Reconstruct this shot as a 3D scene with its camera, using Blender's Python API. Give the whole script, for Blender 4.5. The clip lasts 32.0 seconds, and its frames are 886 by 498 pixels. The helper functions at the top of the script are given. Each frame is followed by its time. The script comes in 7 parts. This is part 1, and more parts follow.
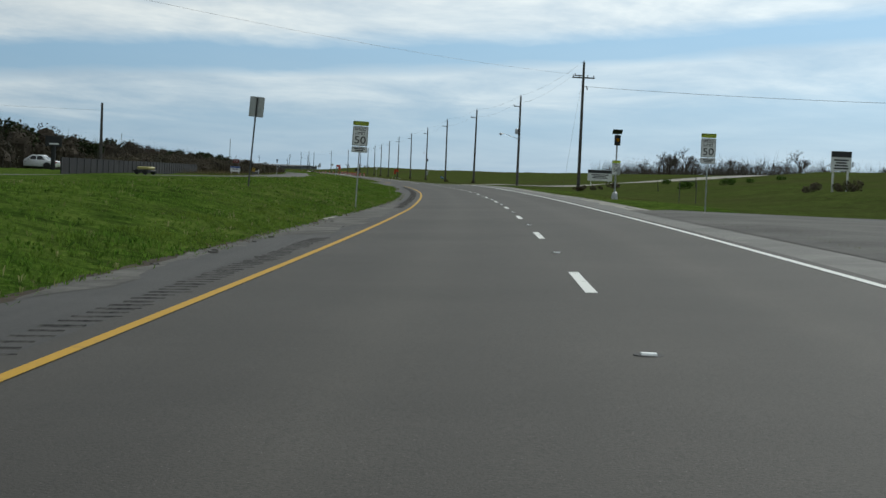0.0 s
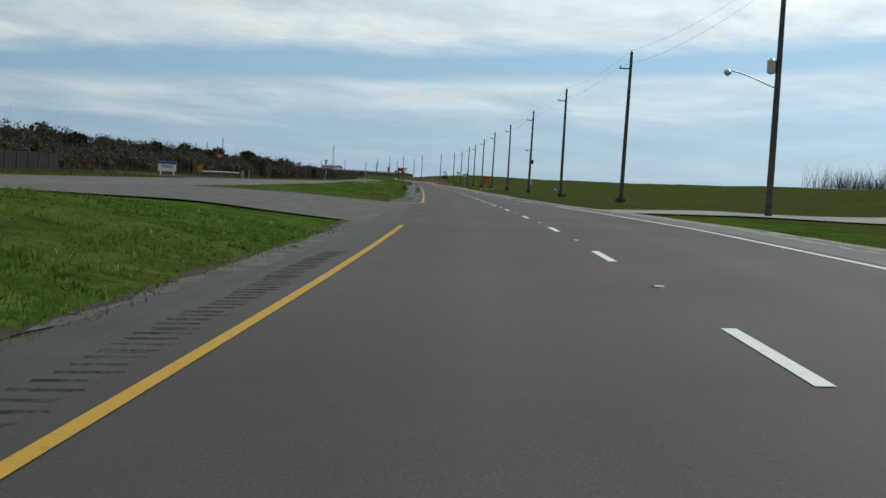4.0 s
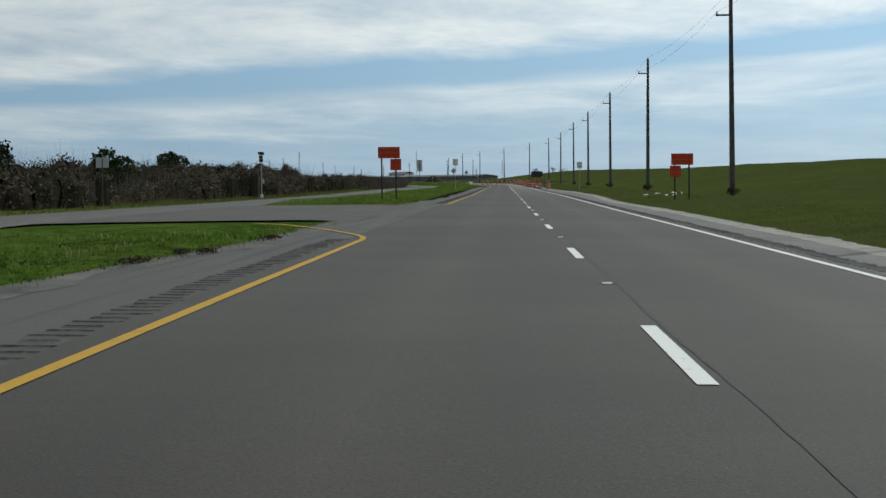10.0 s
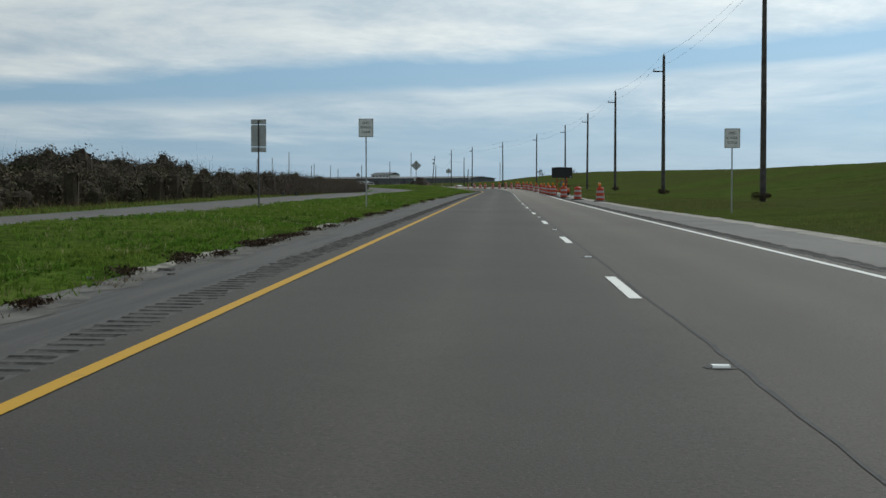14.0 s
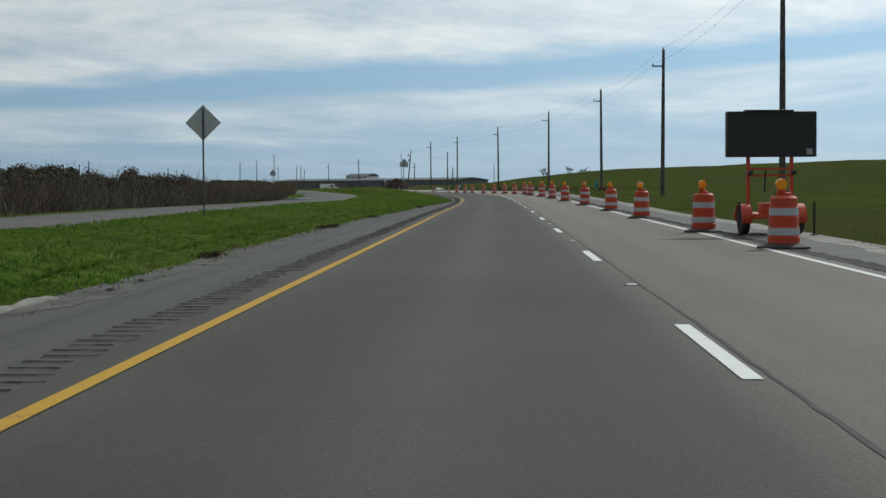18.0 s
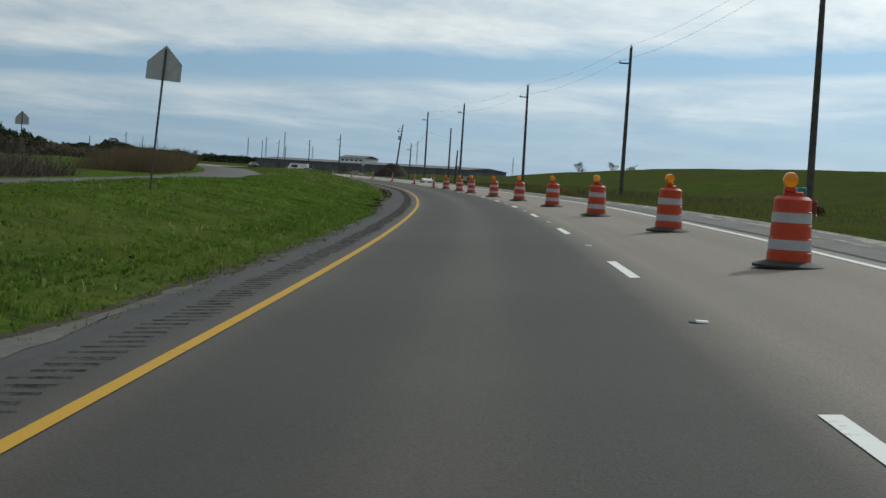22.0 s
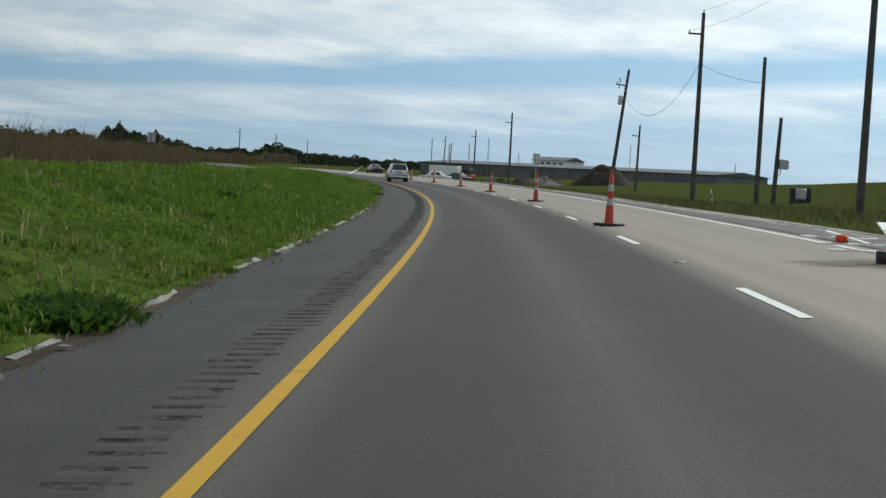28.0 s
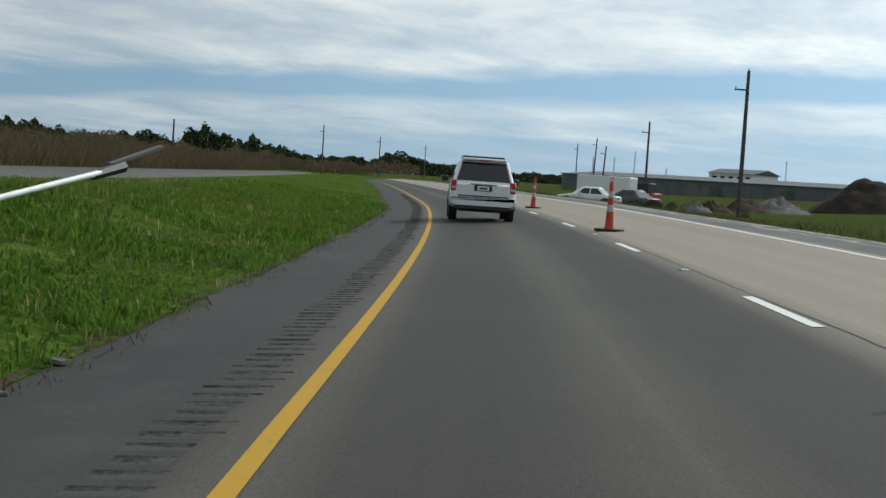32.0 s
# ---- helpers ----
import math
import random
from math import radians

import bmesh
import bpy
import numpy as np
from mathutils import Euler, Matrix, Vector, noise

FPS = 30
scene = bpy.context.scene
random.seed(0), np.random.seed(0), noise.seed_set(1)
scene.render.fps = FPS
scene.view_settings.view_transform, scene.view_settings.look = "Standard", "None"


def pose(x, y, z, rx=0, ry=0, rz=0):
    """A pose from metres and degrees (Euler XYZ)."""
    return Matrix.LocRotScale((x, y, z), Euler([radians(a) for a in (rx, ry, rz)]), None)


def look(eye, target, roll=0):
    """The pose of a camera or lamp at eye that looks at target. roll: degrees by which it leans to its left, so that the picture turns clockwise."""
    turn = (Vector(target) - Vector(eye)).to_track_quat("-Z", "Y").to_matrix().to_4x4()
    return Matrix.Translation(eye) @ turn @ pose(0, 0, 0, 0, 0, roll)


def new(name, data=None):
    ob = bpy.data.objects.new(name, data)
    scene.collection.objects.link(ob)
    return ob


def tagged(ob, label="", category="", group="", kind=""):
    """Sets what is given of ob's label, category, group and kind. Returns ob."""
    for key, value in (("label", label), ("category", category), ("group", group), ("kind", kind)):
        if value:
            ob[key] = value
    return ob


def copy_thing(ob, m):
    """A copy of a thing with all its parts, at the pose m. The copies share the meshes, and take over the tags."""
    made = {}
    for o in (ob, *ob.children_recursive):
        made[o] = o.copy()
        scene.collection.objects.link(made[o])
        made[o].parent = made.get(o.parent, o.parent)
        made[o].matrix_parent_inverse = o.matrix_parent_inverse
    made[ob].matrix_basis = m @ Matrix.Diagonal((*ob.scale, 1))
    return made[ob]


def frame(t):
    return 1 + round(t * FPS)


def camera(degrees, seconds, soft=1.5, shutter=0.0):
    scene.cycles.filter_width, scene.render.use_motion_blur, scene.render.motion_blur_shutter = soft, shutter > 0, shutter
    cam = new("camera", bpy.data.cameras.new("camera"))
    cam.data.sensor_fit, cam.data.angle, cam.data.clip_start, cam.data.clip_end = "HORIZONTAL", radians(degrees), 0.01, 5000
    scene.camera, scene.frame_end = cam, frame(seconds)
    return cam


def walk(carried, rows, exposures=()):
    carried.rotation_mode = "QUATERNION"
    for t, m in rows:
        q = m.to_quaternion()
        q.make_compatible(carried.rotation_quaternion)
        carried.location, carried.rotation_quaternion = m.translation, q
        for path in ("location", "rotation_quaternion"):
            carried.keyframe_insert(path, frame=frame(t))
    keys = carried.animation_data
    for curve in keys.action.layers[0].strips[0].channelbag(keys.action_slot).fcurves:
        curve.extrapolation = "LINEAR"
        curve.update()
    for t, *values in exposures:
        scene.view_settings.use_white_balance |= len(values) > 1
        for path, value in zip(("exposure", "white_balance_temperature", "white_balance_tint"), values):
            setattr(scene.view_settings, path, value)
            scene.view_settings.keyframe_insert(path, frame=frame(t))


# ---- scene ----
cam = camera(33.63, 32.0, soft=1.5)
PATH = [
    (0.0, pose(-0.026, -0.284, 1.102, 87.162, -2.461, 0.131)),
    (0.5, pose(0.329, 14.273, 1.092, 86.975, -2.639, 0.574)),
    (1.0, pose(0.549, 28.724, 1.080, 87.022, -3.104, 1.233)),
    (1.5, pose(0.688, 43.308, 1.065, 86.957, -2.933, 1.520)),
    (2.0, pose(0.720, 57.779, 1.062, 87.127, -2.887, 1.840)),
    (2.5, pose(0.585, 72.111, 1.059, 87.250, -2.926, 2.511)),
    (3.0, pose(0.316, 86.456, 1.061, 87.410, -3.199, 3.351)),
    (3.5, pose(-0.139, 100.988, 1.064, 87.317, -3.479, 3.804)),
    (4.0, pose(-0.733, 115.577, 1.067, 87.337, -3.592, 4.413)),
    (4.5, pose(-1.458, 130.134, 1.069, 87.418, -3.533, 5.030)),
    (5.0, pose(-2.308, 144.674, 1.072, 87.498, -3.300, 5.579)),
    (5.5, pose(-3.272, 159.203, 1.074, 87.524, -2.896, 6.026)),
    (6.0, pose(-4.293, 173.410, 1.071, 87.416, -2.336, 6.390)),
    (6.5, pose(-5.420, 187.941, 1.071, 87.241, -1.712, 6.791)),
    (7.0, pose(-6.563, 202.405, 1.065, 87.361, -1.054, 7.076)),
    (7.5, pose(-7.749, 216.527, 1.082, 87.323, -0.349, 7.351)),
    (8.0, pose(-8.962, 230.678, 1.099, 87.256, 0.111, 7.413)),
    (8.5, pose(-10.123, 244.717, 1.080, 87.135, 0.425, 7.298)),
    (9.0, pose(-11.315, 258.682, 1.067, 87.155, 0.596, 7.072)),
    (9.5, pose(-12.571, 272.362, 1.056, 87.236, 0.891, 7.444)),
    (10.0, pose(-13.859, 285.913, 1.050, 87.371, 0.661, 7.972)),
    (10.5, pose(-15.198, 299.437, 1.038, 87.294, 0.558, 7.913)),
    (11.0, pose(-16.538, 312.902, 1.026, 87.244, 0.506, 7.678)),
    (11.5, pose(-17.805, 326.090, 1.023, 87.219, 0.411, 7.505)),
    (12.0, pose(-19.060, 338.727, 1.022, 87.401, 0.377, 7.598)),
    (12.5, pose(-20.340, 351.608, 1.021, 87.397, 0.366, 7.797)),
    (13.0, pose(-21.578, 364.252, 1.022, 87.414, 0.181, 8.008)),
    (13.5, pose(-22.884, 376.956, 1.018, 87.457, 0.121, 7.980)),
    (14.0, pose(-24.172, 389.689, 1.012, 87.477, 0.037, 7.880)),
    (14.5, pose(-25.442, 402.668, 1.020, 87.539, -0.085, 7.803)),
    (15.0, pose(-26.730, 415.523, 1.022, 87.596, 0.190, 7.775)),
    (15.5, pose(-28.021, 428.288, 1.022, 87.656, 0.654, 7.802)),
    (16.0, pose(-29.312, 440.996, 1.023, 87.687, 1.076, 7.859)),
    (16.5, pose(-30.597, 453.657, 1.024, 87.651, 1.224, 7.915)),
    (17.0, pose(-31.861, 466.301, 1.030, 87.614, 0.864, 7.889)),
    (17.5, pose(-33.141, 479.099, 1.031, 87.480, 0.478, 7.640)),
    (18.0, pose(-34.399, 491.883, 1.035, 87.569, 0.377, 7.642)),
    (18.5, pose(-35.622, 504.602, 1.047, 87.434, 0.403, 7.680)),
    (19.0, pose(-36.889, 517.530, 1.058, 87.473, 0.328, 7.696)),
    (19.5, pose(-38.156, 530.095, 1.072, 87.559, 0.243, 7.671)),
    (20.0, pose(-39.429, 542.635, 1.080, 87.454, 0.065, 7.714)),
    (20.5, pose(-40.687, 555.155, 1.085, 87.451, -0.475, 7.785)),
    (21.0, pose(-41.980, 567.474, 1.093, 87.303, -1.192, 7.918)),
    (21.5, pose(-43.347, 580.224, 1.096, 87.371, -2.280, 8.019)),
    (22.0, pose(-44.773, 592.946, 1.100, 87.186, -3.557, 8.331)),
    (22.5, pose(-46.282, 605.621, 1.109, 87.173, -4.299, 8.910)),
    (23.0, pose(-47.843, 618.066, 1.112, 87.267, -4.294, 9.567)),
    (23.5, pose(-49.712, 630.868, 1.149, 87.197, -4.188, 10.155)),
    (24.0, pose(-51.714, 643.555, 1.180, 87.035, -4.062, 10.799)),
    (24.5, pose(-53.726, 656.003, 1.196, 86.747, -3.789, 11.436)),
    (25.0, pose(-55.905, 668.469, 1.209, 86.892, -3.433, 12.198)),
    (25.5, pose(-58.197, 680.524, 1.203, 86.785, -3.121, 12.912)),
    (26.0, pose(-60.637, 692.604, 1.196, 86.733, -2.930, 13.651)),
    (26.5, pose(-63.218, 704.665, 1.185, 86.707, -2.838, 14.363)),
    (27.0, pose(-65.942, 716.713, 1.174, 86.729, -2.832, 15.064)),
    (27.5, pose(-68.815, 728.785, 1.164, 86.789, -2.893, 15.793)),
    (28.0, pose(-71.819, 740.879, 1.156, 87.013, -3.055, 16.554)),
    (28.5, pose(-74.883, 752.466, 1.139, 87.234, -2.994, 17.030)),
    (29.0, pose(-78.112, 764.122, 1.135, 87.356, -3.163, 17.534)),
    (29.5, pose(-81.470, 775.799, 1.135, 87.466, -3.161, 18.325)),
    (30.0, pose(-85.050, 787.574, 1.145, 87.352, -3.175, 19.099)),
    (30.5, pose(-88.725, 799.134, 1.142, 87.524, -3.138, 19.767)),
    (31.0, pose(-92.626, 810.917, 1.143, 87.450, -3.005, 20.577)),
    (31.5, pose(-96.666, 822.410, 1.154, 87.361, -3.101, 21.545)),
    (32.0, pose(-100.861, 833.787, 1.178, 87.222, -3.784, 22.101)),
]
walk(cam, PATH, [(0.0, 0.0, 6250.0, 4.0), (22.0, -0.03, 6250.0, 4.0), (24.1, -0.05, 6250.0, 4.0), (25.1, 0.2, 6250.0, 4.0), (28.0, 0.28, 6250.0, 4.0), (32.0, 0.27, 6250.0, 4.0)])

# ---- plan in numbers: metres along the road, metres to its right ----
HEADS = [(-80, -3.54), (-40, -2.52), (0, -1.49), (40, -0.43), (80, 1.13), (120, 2.77), (160, 4.12), (200, 4.68), (240, 4.77), (280, 5.46), (320, 5.7), (360, 5.66), (400, 5.72), (440, 5.83), (480, 5.63), (520, 5.58), (560, 5.86), (600, 6.67), (640, 8.65), (680, 10.89), (720, 13.04), (760, 15.08), (800, 17.75), (840, 20.17), (880, 22.58), (920, 24.99), (960, 27.41), (1000, 29.82), (1040, 32.24), (1080, 34.65), (1120, 37.06), (1160, 39.48), (1200, 41.89), (1240, 44.31), (1280, 46.72), (1320, 49.13), (1360, 51.55), (1400, 53.96)]
BANK = [(0, 1.9), (29, 2.4), (87, 2.6), (130, 3.1), (151, 2.8), (174, 1.7), (202, 0.1), (231, -0.9), (259, -1.2), (340, -1.1), (391, -0.6), (442, -0.8), (494, -0.4), (545, 0.0), (570, 1.2), (595, 3.4), (621, 4.2), (646, 4.0), (671, 3.4), (696, 3.0), (745, 3.1), (794, 3.2), (843, 3.4)]
# offsets of the three lines every 50 m
YELLOW = [-2.62, -1.94, -1.66, -1.65, -1.89, -2.36, -2.46, -2.42, -2.16, -2.07, -2.11, -2.11, -1.86, -1.36, -1.06, -1.03, -0.89, -0.89, -0.57]
DASH = [0.95, 1.44, 1.81, 1.89, 1.55, 1.17, 1.0, 1.01, 1.16, 1.24, 1.33, 1.5, 1.64, 2.23, 2.49, 2.56, 2.69, 2.75, 2.93]
WHITE = [4.03, 4.36, 4.95, 5.37, 5.21, 4.44, 4.11, 4.13, 4.25, 4.21, 4.2, 4.55, 4.59, 5.42, 5.58, 5.63, 5.8, 6.07, 6.71]
DASH_S = 16.6
YELLOW_GAPS = [(130.0, 165.0), (276.0, 317.0)]
RUMBLE_GAPS = [(22, 44), (118, 196), (276, 315.7)]
VERGE = [(-80, 0.2), (100, 0.25), (160, 0.35), (240, 0.1), (420, 0.2), (560, 0.35), (640, 0.45), (720, 0.5), (770, 0.3), (800, 0.05), (860, -0.2), (1000, -0.2)]
LEVEE = [(-80, 60, 2.6), (100, 55, 3.0), (200, 48, 3.1), (400, 45, 3.1), (500, 45, 3.5), (600, 45, 3.6), (700, 46, 4.3), (760, 50, 4.6), (830, 60, 4.0), (900, 80, 2.8), (1000, 110, 2.0), (1120, 130, 1.5)]
MEDIAN = [(-80, 0.3), (20, 0.35), (60, 0.5), (110, 0.42), (135, 0.08), (560, 0.10), (590, 0.36), (630, 0.45), (660, 0.54), (690, 0.56), (720, 0.72), (750, 0.76), (780, 0.70), (810, 0.60), (850, 0.28), (900, 0.25)]
FAR_LAND = [(-80, 0.1), (110, 0.12), (150, 0.03), (230, -0.03), (285, -0.17), (385, -0.28), (415, -0.28), (470, -0.12), (540, -0.10), (580, -0.25), (660, -0.2), (745, -0.05), (800, 0.36), (1000, 0.4)]
EDGE = [(-80, 1.7), (17, 1.75), (34, 1.5), (60, 1.22), (82, 1.3), (90, 1.9), (99, 1.5), (115, 1.5), (184, 1.28), (194, 1.33), (208, 1.66), (220, 1.75), (240, 2.12), (264, 2.2), (274, 1.7), (316, 1.85), (324, 1.65), (342, 1.55), (350, 1.85), (367, 1.65), (382, 1.75), (443, 2.1), (470, 1.95), (495, 2.15), (520, 2.0), (548, 2.1), (559, 1.75), (571, 1.25), (604, 1.15), (612, 1.5), (620, 1.75), (645, 1.55), (666, 1.57), (719, 1.75), (742, 2.05), (773, 2.2), (797, 2.1), (814, 1.75), (835, 1.68), (900, 1.7)]
RIGHT = [(-80, 1.5), (150, 1.6), (200, 2.1), (240, 2.1), (258, 1.85), (300, 1.85), (325, 1.85), (345, 2.15), (362, 2.5), (385, 2.8), (450, 1.75), (530, 2.2), (555, 1.6), (620, 1.6), (700, 1.5), (900, 1.4)]
OPP = [(-80, -30), (0, -26), (85, -21), (180, -17.3), (300, -17.2), (345, -15.8), (500, -15.6), (600, -15.8), (830, -17), (870, -15.8), (1120, -15)]
POLES = [(117.7, 14.24, 12.3), (156.3, 13.7, 11.4), (196.3, 12.78, 11.6), (239.8, 12.49, 11.7), (284.6, 12.69, 11.5), (333.3, 13.0, 11.5), (379.4, 12.84, 11.6), (427.4, 13.17, 11.5), (471.3, 13.05, 11.2), (526.1, 13.59, 11.8), (568.3, 13.39, 11.3), (618.2, 14.7, 11.6), (667.9, 15.33, 11.7), (714.1, 14.55, 11.4), (763.4, 15.16, 11.5), (795.3, 15.63, 11.4), (901.5, 21.5, 9.5), (976.1, 34.4, 9.4)]
POLE_LEAN = [0.0, 0.0, 0.4, -0.3, 0.2, -0.4, 0.3, 0.0]
DRUMS = [(443.5, 6.2, 0), (452.1, 5.28, 30), (463.7, 4.85, -20), (480.6, 4.66, 10), (488.8, 4.53, 40), (502.4, 4.55, 0), (514.8, 4.62, 20), (528.0, 4.46, -30), (541.1, 4.24, 10), (551.9, 4.06, 25),
         (563.1, 3.96, -15), (575.7, 3.76, 0), (586.8, 3.89, 30), (598.4, 3.66, -10), (611.3, 3.52, 15), (624.2, 3.25, 0), (636.9, 2.95, 20), (651.6, 2.7, -25), (662.0, 2.66, 5), (673.1, 2.48, 30)]
CONES = [(685.4, 2.41), (712.5, 2.8), (740.7, 2.98), (766.6, 3.27), (790.9, 3.18), (814.6, 3.27), (839.2, 3.36), (863.1, 3.51), (888.0, 3.4)]
FAR_POLES = [(1099, 12.1, 9.8, 0), (1158, 40.3, 9.8, 0), (1232, 82.5, 10.2, 0), (575.5, -46, 5.0, -6), (878, 5.9 + 26, 7.8, 1), (1012, -21.6, 6.4, 0), (1147, 87.7, 11.0, 0), (1071.7, 58.9, 10.4, 2), (1045.5, 50.8, 8.3, 3), (760, -60, 6.5, 0), (820, -64, 6.5, 0), (880, -70, 6.5, 0)]
MASTS = [(-14.6, 2400, 1.4), (-15.3, 2400, 1.15), (-9.45, 2500, 1.38), (-5.7, 2400, 0.95), (-13.5, 2600, 0.9), (-16.0, 2200, 1.1)]
STATIONS = [(0.0, 0.0), (49.6, 57.7), (99.5, 115.7), (149.8, 173.7), (200.3, 230.9), (251.5, 286.3), (303.0, 339.6), (354.2, 391.2), (405.4, 442.4), (456.7, 493.5), (507.7, 544.5), (558.6, 595.4), (609.2, 646.0), (659.1, 695.9), (708.1, 744.9), (756.9, 793.7), (805.9, 842.7)]
LIGHT_LANE = (335.0, 370.0)

# ---- world, sun ----
SUN_AZ, SUN_EL = 26.0, 37.0          # degrees clockwise from +y, and above the horizon


def node(nt, kind, **kw):
    n = nt.nodes.new(kind)
    for k, v in kw.items():
        if k in n.inputs:
            n.inputs[k].default_value = v
    return n


def ramp(nt, stops):
    n = nt.nodes.new("ShaderNodeValToRGB")
    els = n.color_ramp.elements
    while len(els) < len(stops):
        els.new(0.5)
    for e, (p, c) in zip(els, stops):
        e.position = p
        e.color = (*c, 1) if isinstance(c, tuple) else (c, c, c, 1)
    return n


def mathn(nt, op, a, b=None, clamp=False):
    n = nt.nodes.new("ShaderNodeMath")
    n.operation, n.use_clamp = op, clamp
    for i, v in enumerate((a, b)):
        if v is None:
            continue
        if isinstance(v, (int, float)):
            n.inputs[i].default_value = v
        else:
            nt.links.new(v, n.inputs[i])
    return n.outputs[0]


def blend(nt, fac, a, b, mode="MIX"):
    n = nt.nodes.new("ShaderNodeMixRGB")
    n.blend_type = mode
    for i, v in enumerate((fac, a, b)):
        if isinstance(v, (int, float)):
            n.inputs[i].default_value = v
        elif isinstance(v, tuple):
            n.inputs[i].default_value = (*v, 1)
        else:
            nt.links.new(v, n.inputs[i])
    return n.outputs[0]


def make_world():
    w = bpy.data.worlds.new("world")
    scene.world = w
    w.use_nodes = True
    nt = w.node_tree
    nt.nodes.clear()
    out = nt.nodes.new("ShaderNodeOutputWorld")
    bg = nt.nodes.new("ShaderNodeBackground")
    sky = nt.nodes.new("ShaderNodeTexSky")
    sky.sky_type, sky.sun_disc = "NISHITA", False
    sky.sun_elevation, sky.sun_rotation = radians(SUN_EL), radians(SUN_AZ)
    sky.air_density, sky.dust_density, sky.ozone_density = 1.0, 0.6, 2.0
    co = nt.nodes.new("ShaderNodeTexCoord")
    sep = nt.nodes.new("ShaderNodeSeparateXYZ")
    nt.links.new(co.outputs["Generated"], sep.inputs[0])
    # cloud sheet: the direction laid out on a flat layer, stretched into streaks
    up = mathn(nt, "ADD", mathn(nt, "MAXIMUM", sep.outputs[2], 0.0), 0.07)
    cx = mathn(nt, "DIVIDE", sep.outputs[0], up)
    cy = mathn(nt, "DIVIDE", sep.outputs[1], up)
    cmb = nt.nodes.new("ShaderNodeCombineXYZ")
    nt.links.new(cx, cmb.inputs[0]), nt.links.new(cy, cmb.inputs[1])
    mp = nt.nodes.new("ShaderNodeMapping")
    mp.inputs["Location"].default_value = (CLOUD_X, CLOUD_Y, 0)
    mp.inputs["Rotation"].default_value = (0, 0, radians(-14))
    mp.inputs["Scale"].default_value = (0.24, 0.17, 1)
    nt.links.new(cmb.outputs[0], mp.inputs[0])
    big = node(nt, "ShaderNodeTexNoise", Scale=1.0, Detail=7.0, Roughness=0.52, Distortion=0.15)
    fine = node(nt, "ShaderNodeTexNoise", Scale=4.5, Detail=6.0, Roughness=0.62, Distortion=0.25)
    nt.links.new(mp.outputs[0], big.inputs["Vector"]), nt.links.new(mp.outputs[0], fine.inputs["Vector"])
    # a tilted sheet of cirrus: clear air low down, a white band, a blue streak, white above
    tilt = mathn(nt, "SUBTRACT", sep.outputs[2], mathn(nt, "MULTIPLY", sep.outputs[0], 0.068))
    wisp = mathn(nt, "ADD", mathn(nt, "MULTIPLY", mathn(nt, "SUBTRACT", big.outputs["Fac"], 0.5), 0.055), mathn(nt, "MULTIPLY", mathn(nt, "SUBTRACT", fine.outputs["Fac"], 0.5), 0.022))
    level = mathn(nt, "ADD", tilt, wisp)
    rp = ramp(nt, [(0.0, 0.20), (0.20, 0.16), (0.27, 0.50), (0.345, 0.60), (0.385, 0.06), (0.445, 0.04), (0.51, 0.80), (0.62, 0.97), (1.0, 0.92)])
    nt.links.new(mathn(nt, "DIVIDE", level, 0.2), rp.inputs[0])
    shade = ramp(nt, [(0.34, (5.2, 5.9, 6.6)), (0.62, (8.3, 8.5, 8.5))])
    nt.links.new(fine.outputs["Fac"], shade.inputs[0])
    blue = nt.nodes.new("ShaderNodeMixRGB")
    blue.inputs[0].default_value = 0.85
    nt.links.new(sky.outputs[0], blue.inputs[1])
    blue.inputs[2].default_value = (2.62, 4.35, 6.3, 1)
    mix = nt.nodes.new("ShaderNodeMixRGB")
    cover = mathn(nt, "MULTIPLY", rp.outputs[0], mathn(nt, "ADD", mathn(nt, "MULTIPLY", fine.outputs["Fac"], 0.75), 0.66), clamp=True)
    nt.links.new(cover, mix.inputs[0])
    nt.links.new(blue.outputs[0], mix.inputs[1]), nt.links.new(shade.outputs[0], mix.inputs[2])
    # clouds and haze brighten towards the sun
    dot = nt.nodes.new("ShaderNodeVectorMath")
    dot.operation = "DOT_PRODUCT"
    nt.links.new(co.outputs["Generated"], dot.inputs[0])
    dot.inputs[1].default_value = (math.sin(radians(SUN_AZ)) * math.cos(radians(SUN_EL)), math.cos(radians(SUN_AZ)) * math.cos(radians(SUN_EL)), math.sin(radians(SUN_EL)))
    glow = ramp(nt, [(0.0, 0.55), (0.45, 0.70), (0.72, 1.0), (0.85, 1.25), (0.97, 1.5)])
    nt.links.new(dot.outputs["Value"], glow.inputs[0])
    lit = blend(nt, 1.0, mix.outputs[0], glow.outputs[0], "MULTIPLY")
    nt.links.new(lit, bg.inputs[0])
    bg.inputs[1].default_value = SKY_STRENGTH
    nt.links.new(bg.outputs[0], out.inputs[0])


SKY_STRENGTH, CLOUD_X, CLOUD_Y = 0.098, 3.1, 1.7
make_world()
sun_light = bpy.data.lights.new("sun", "SUN")
sun_light.energy, sun_light.angle, sun_light.color = 1.9, radians(0.8), (1.0, 0.96, 0.90)
sun = new("sun", sun_light)
sd = Vector((math.sin(radians(SUN_AZ)) * math.cos(radians(SUN_EL)), math.cos(radians(SUN_AZ)) * math.cos(radians(SUN_EL)), math.sin(radians(SUN_EL))))
sun.matrix_world = look(sd * 300, (0, 0, 0))


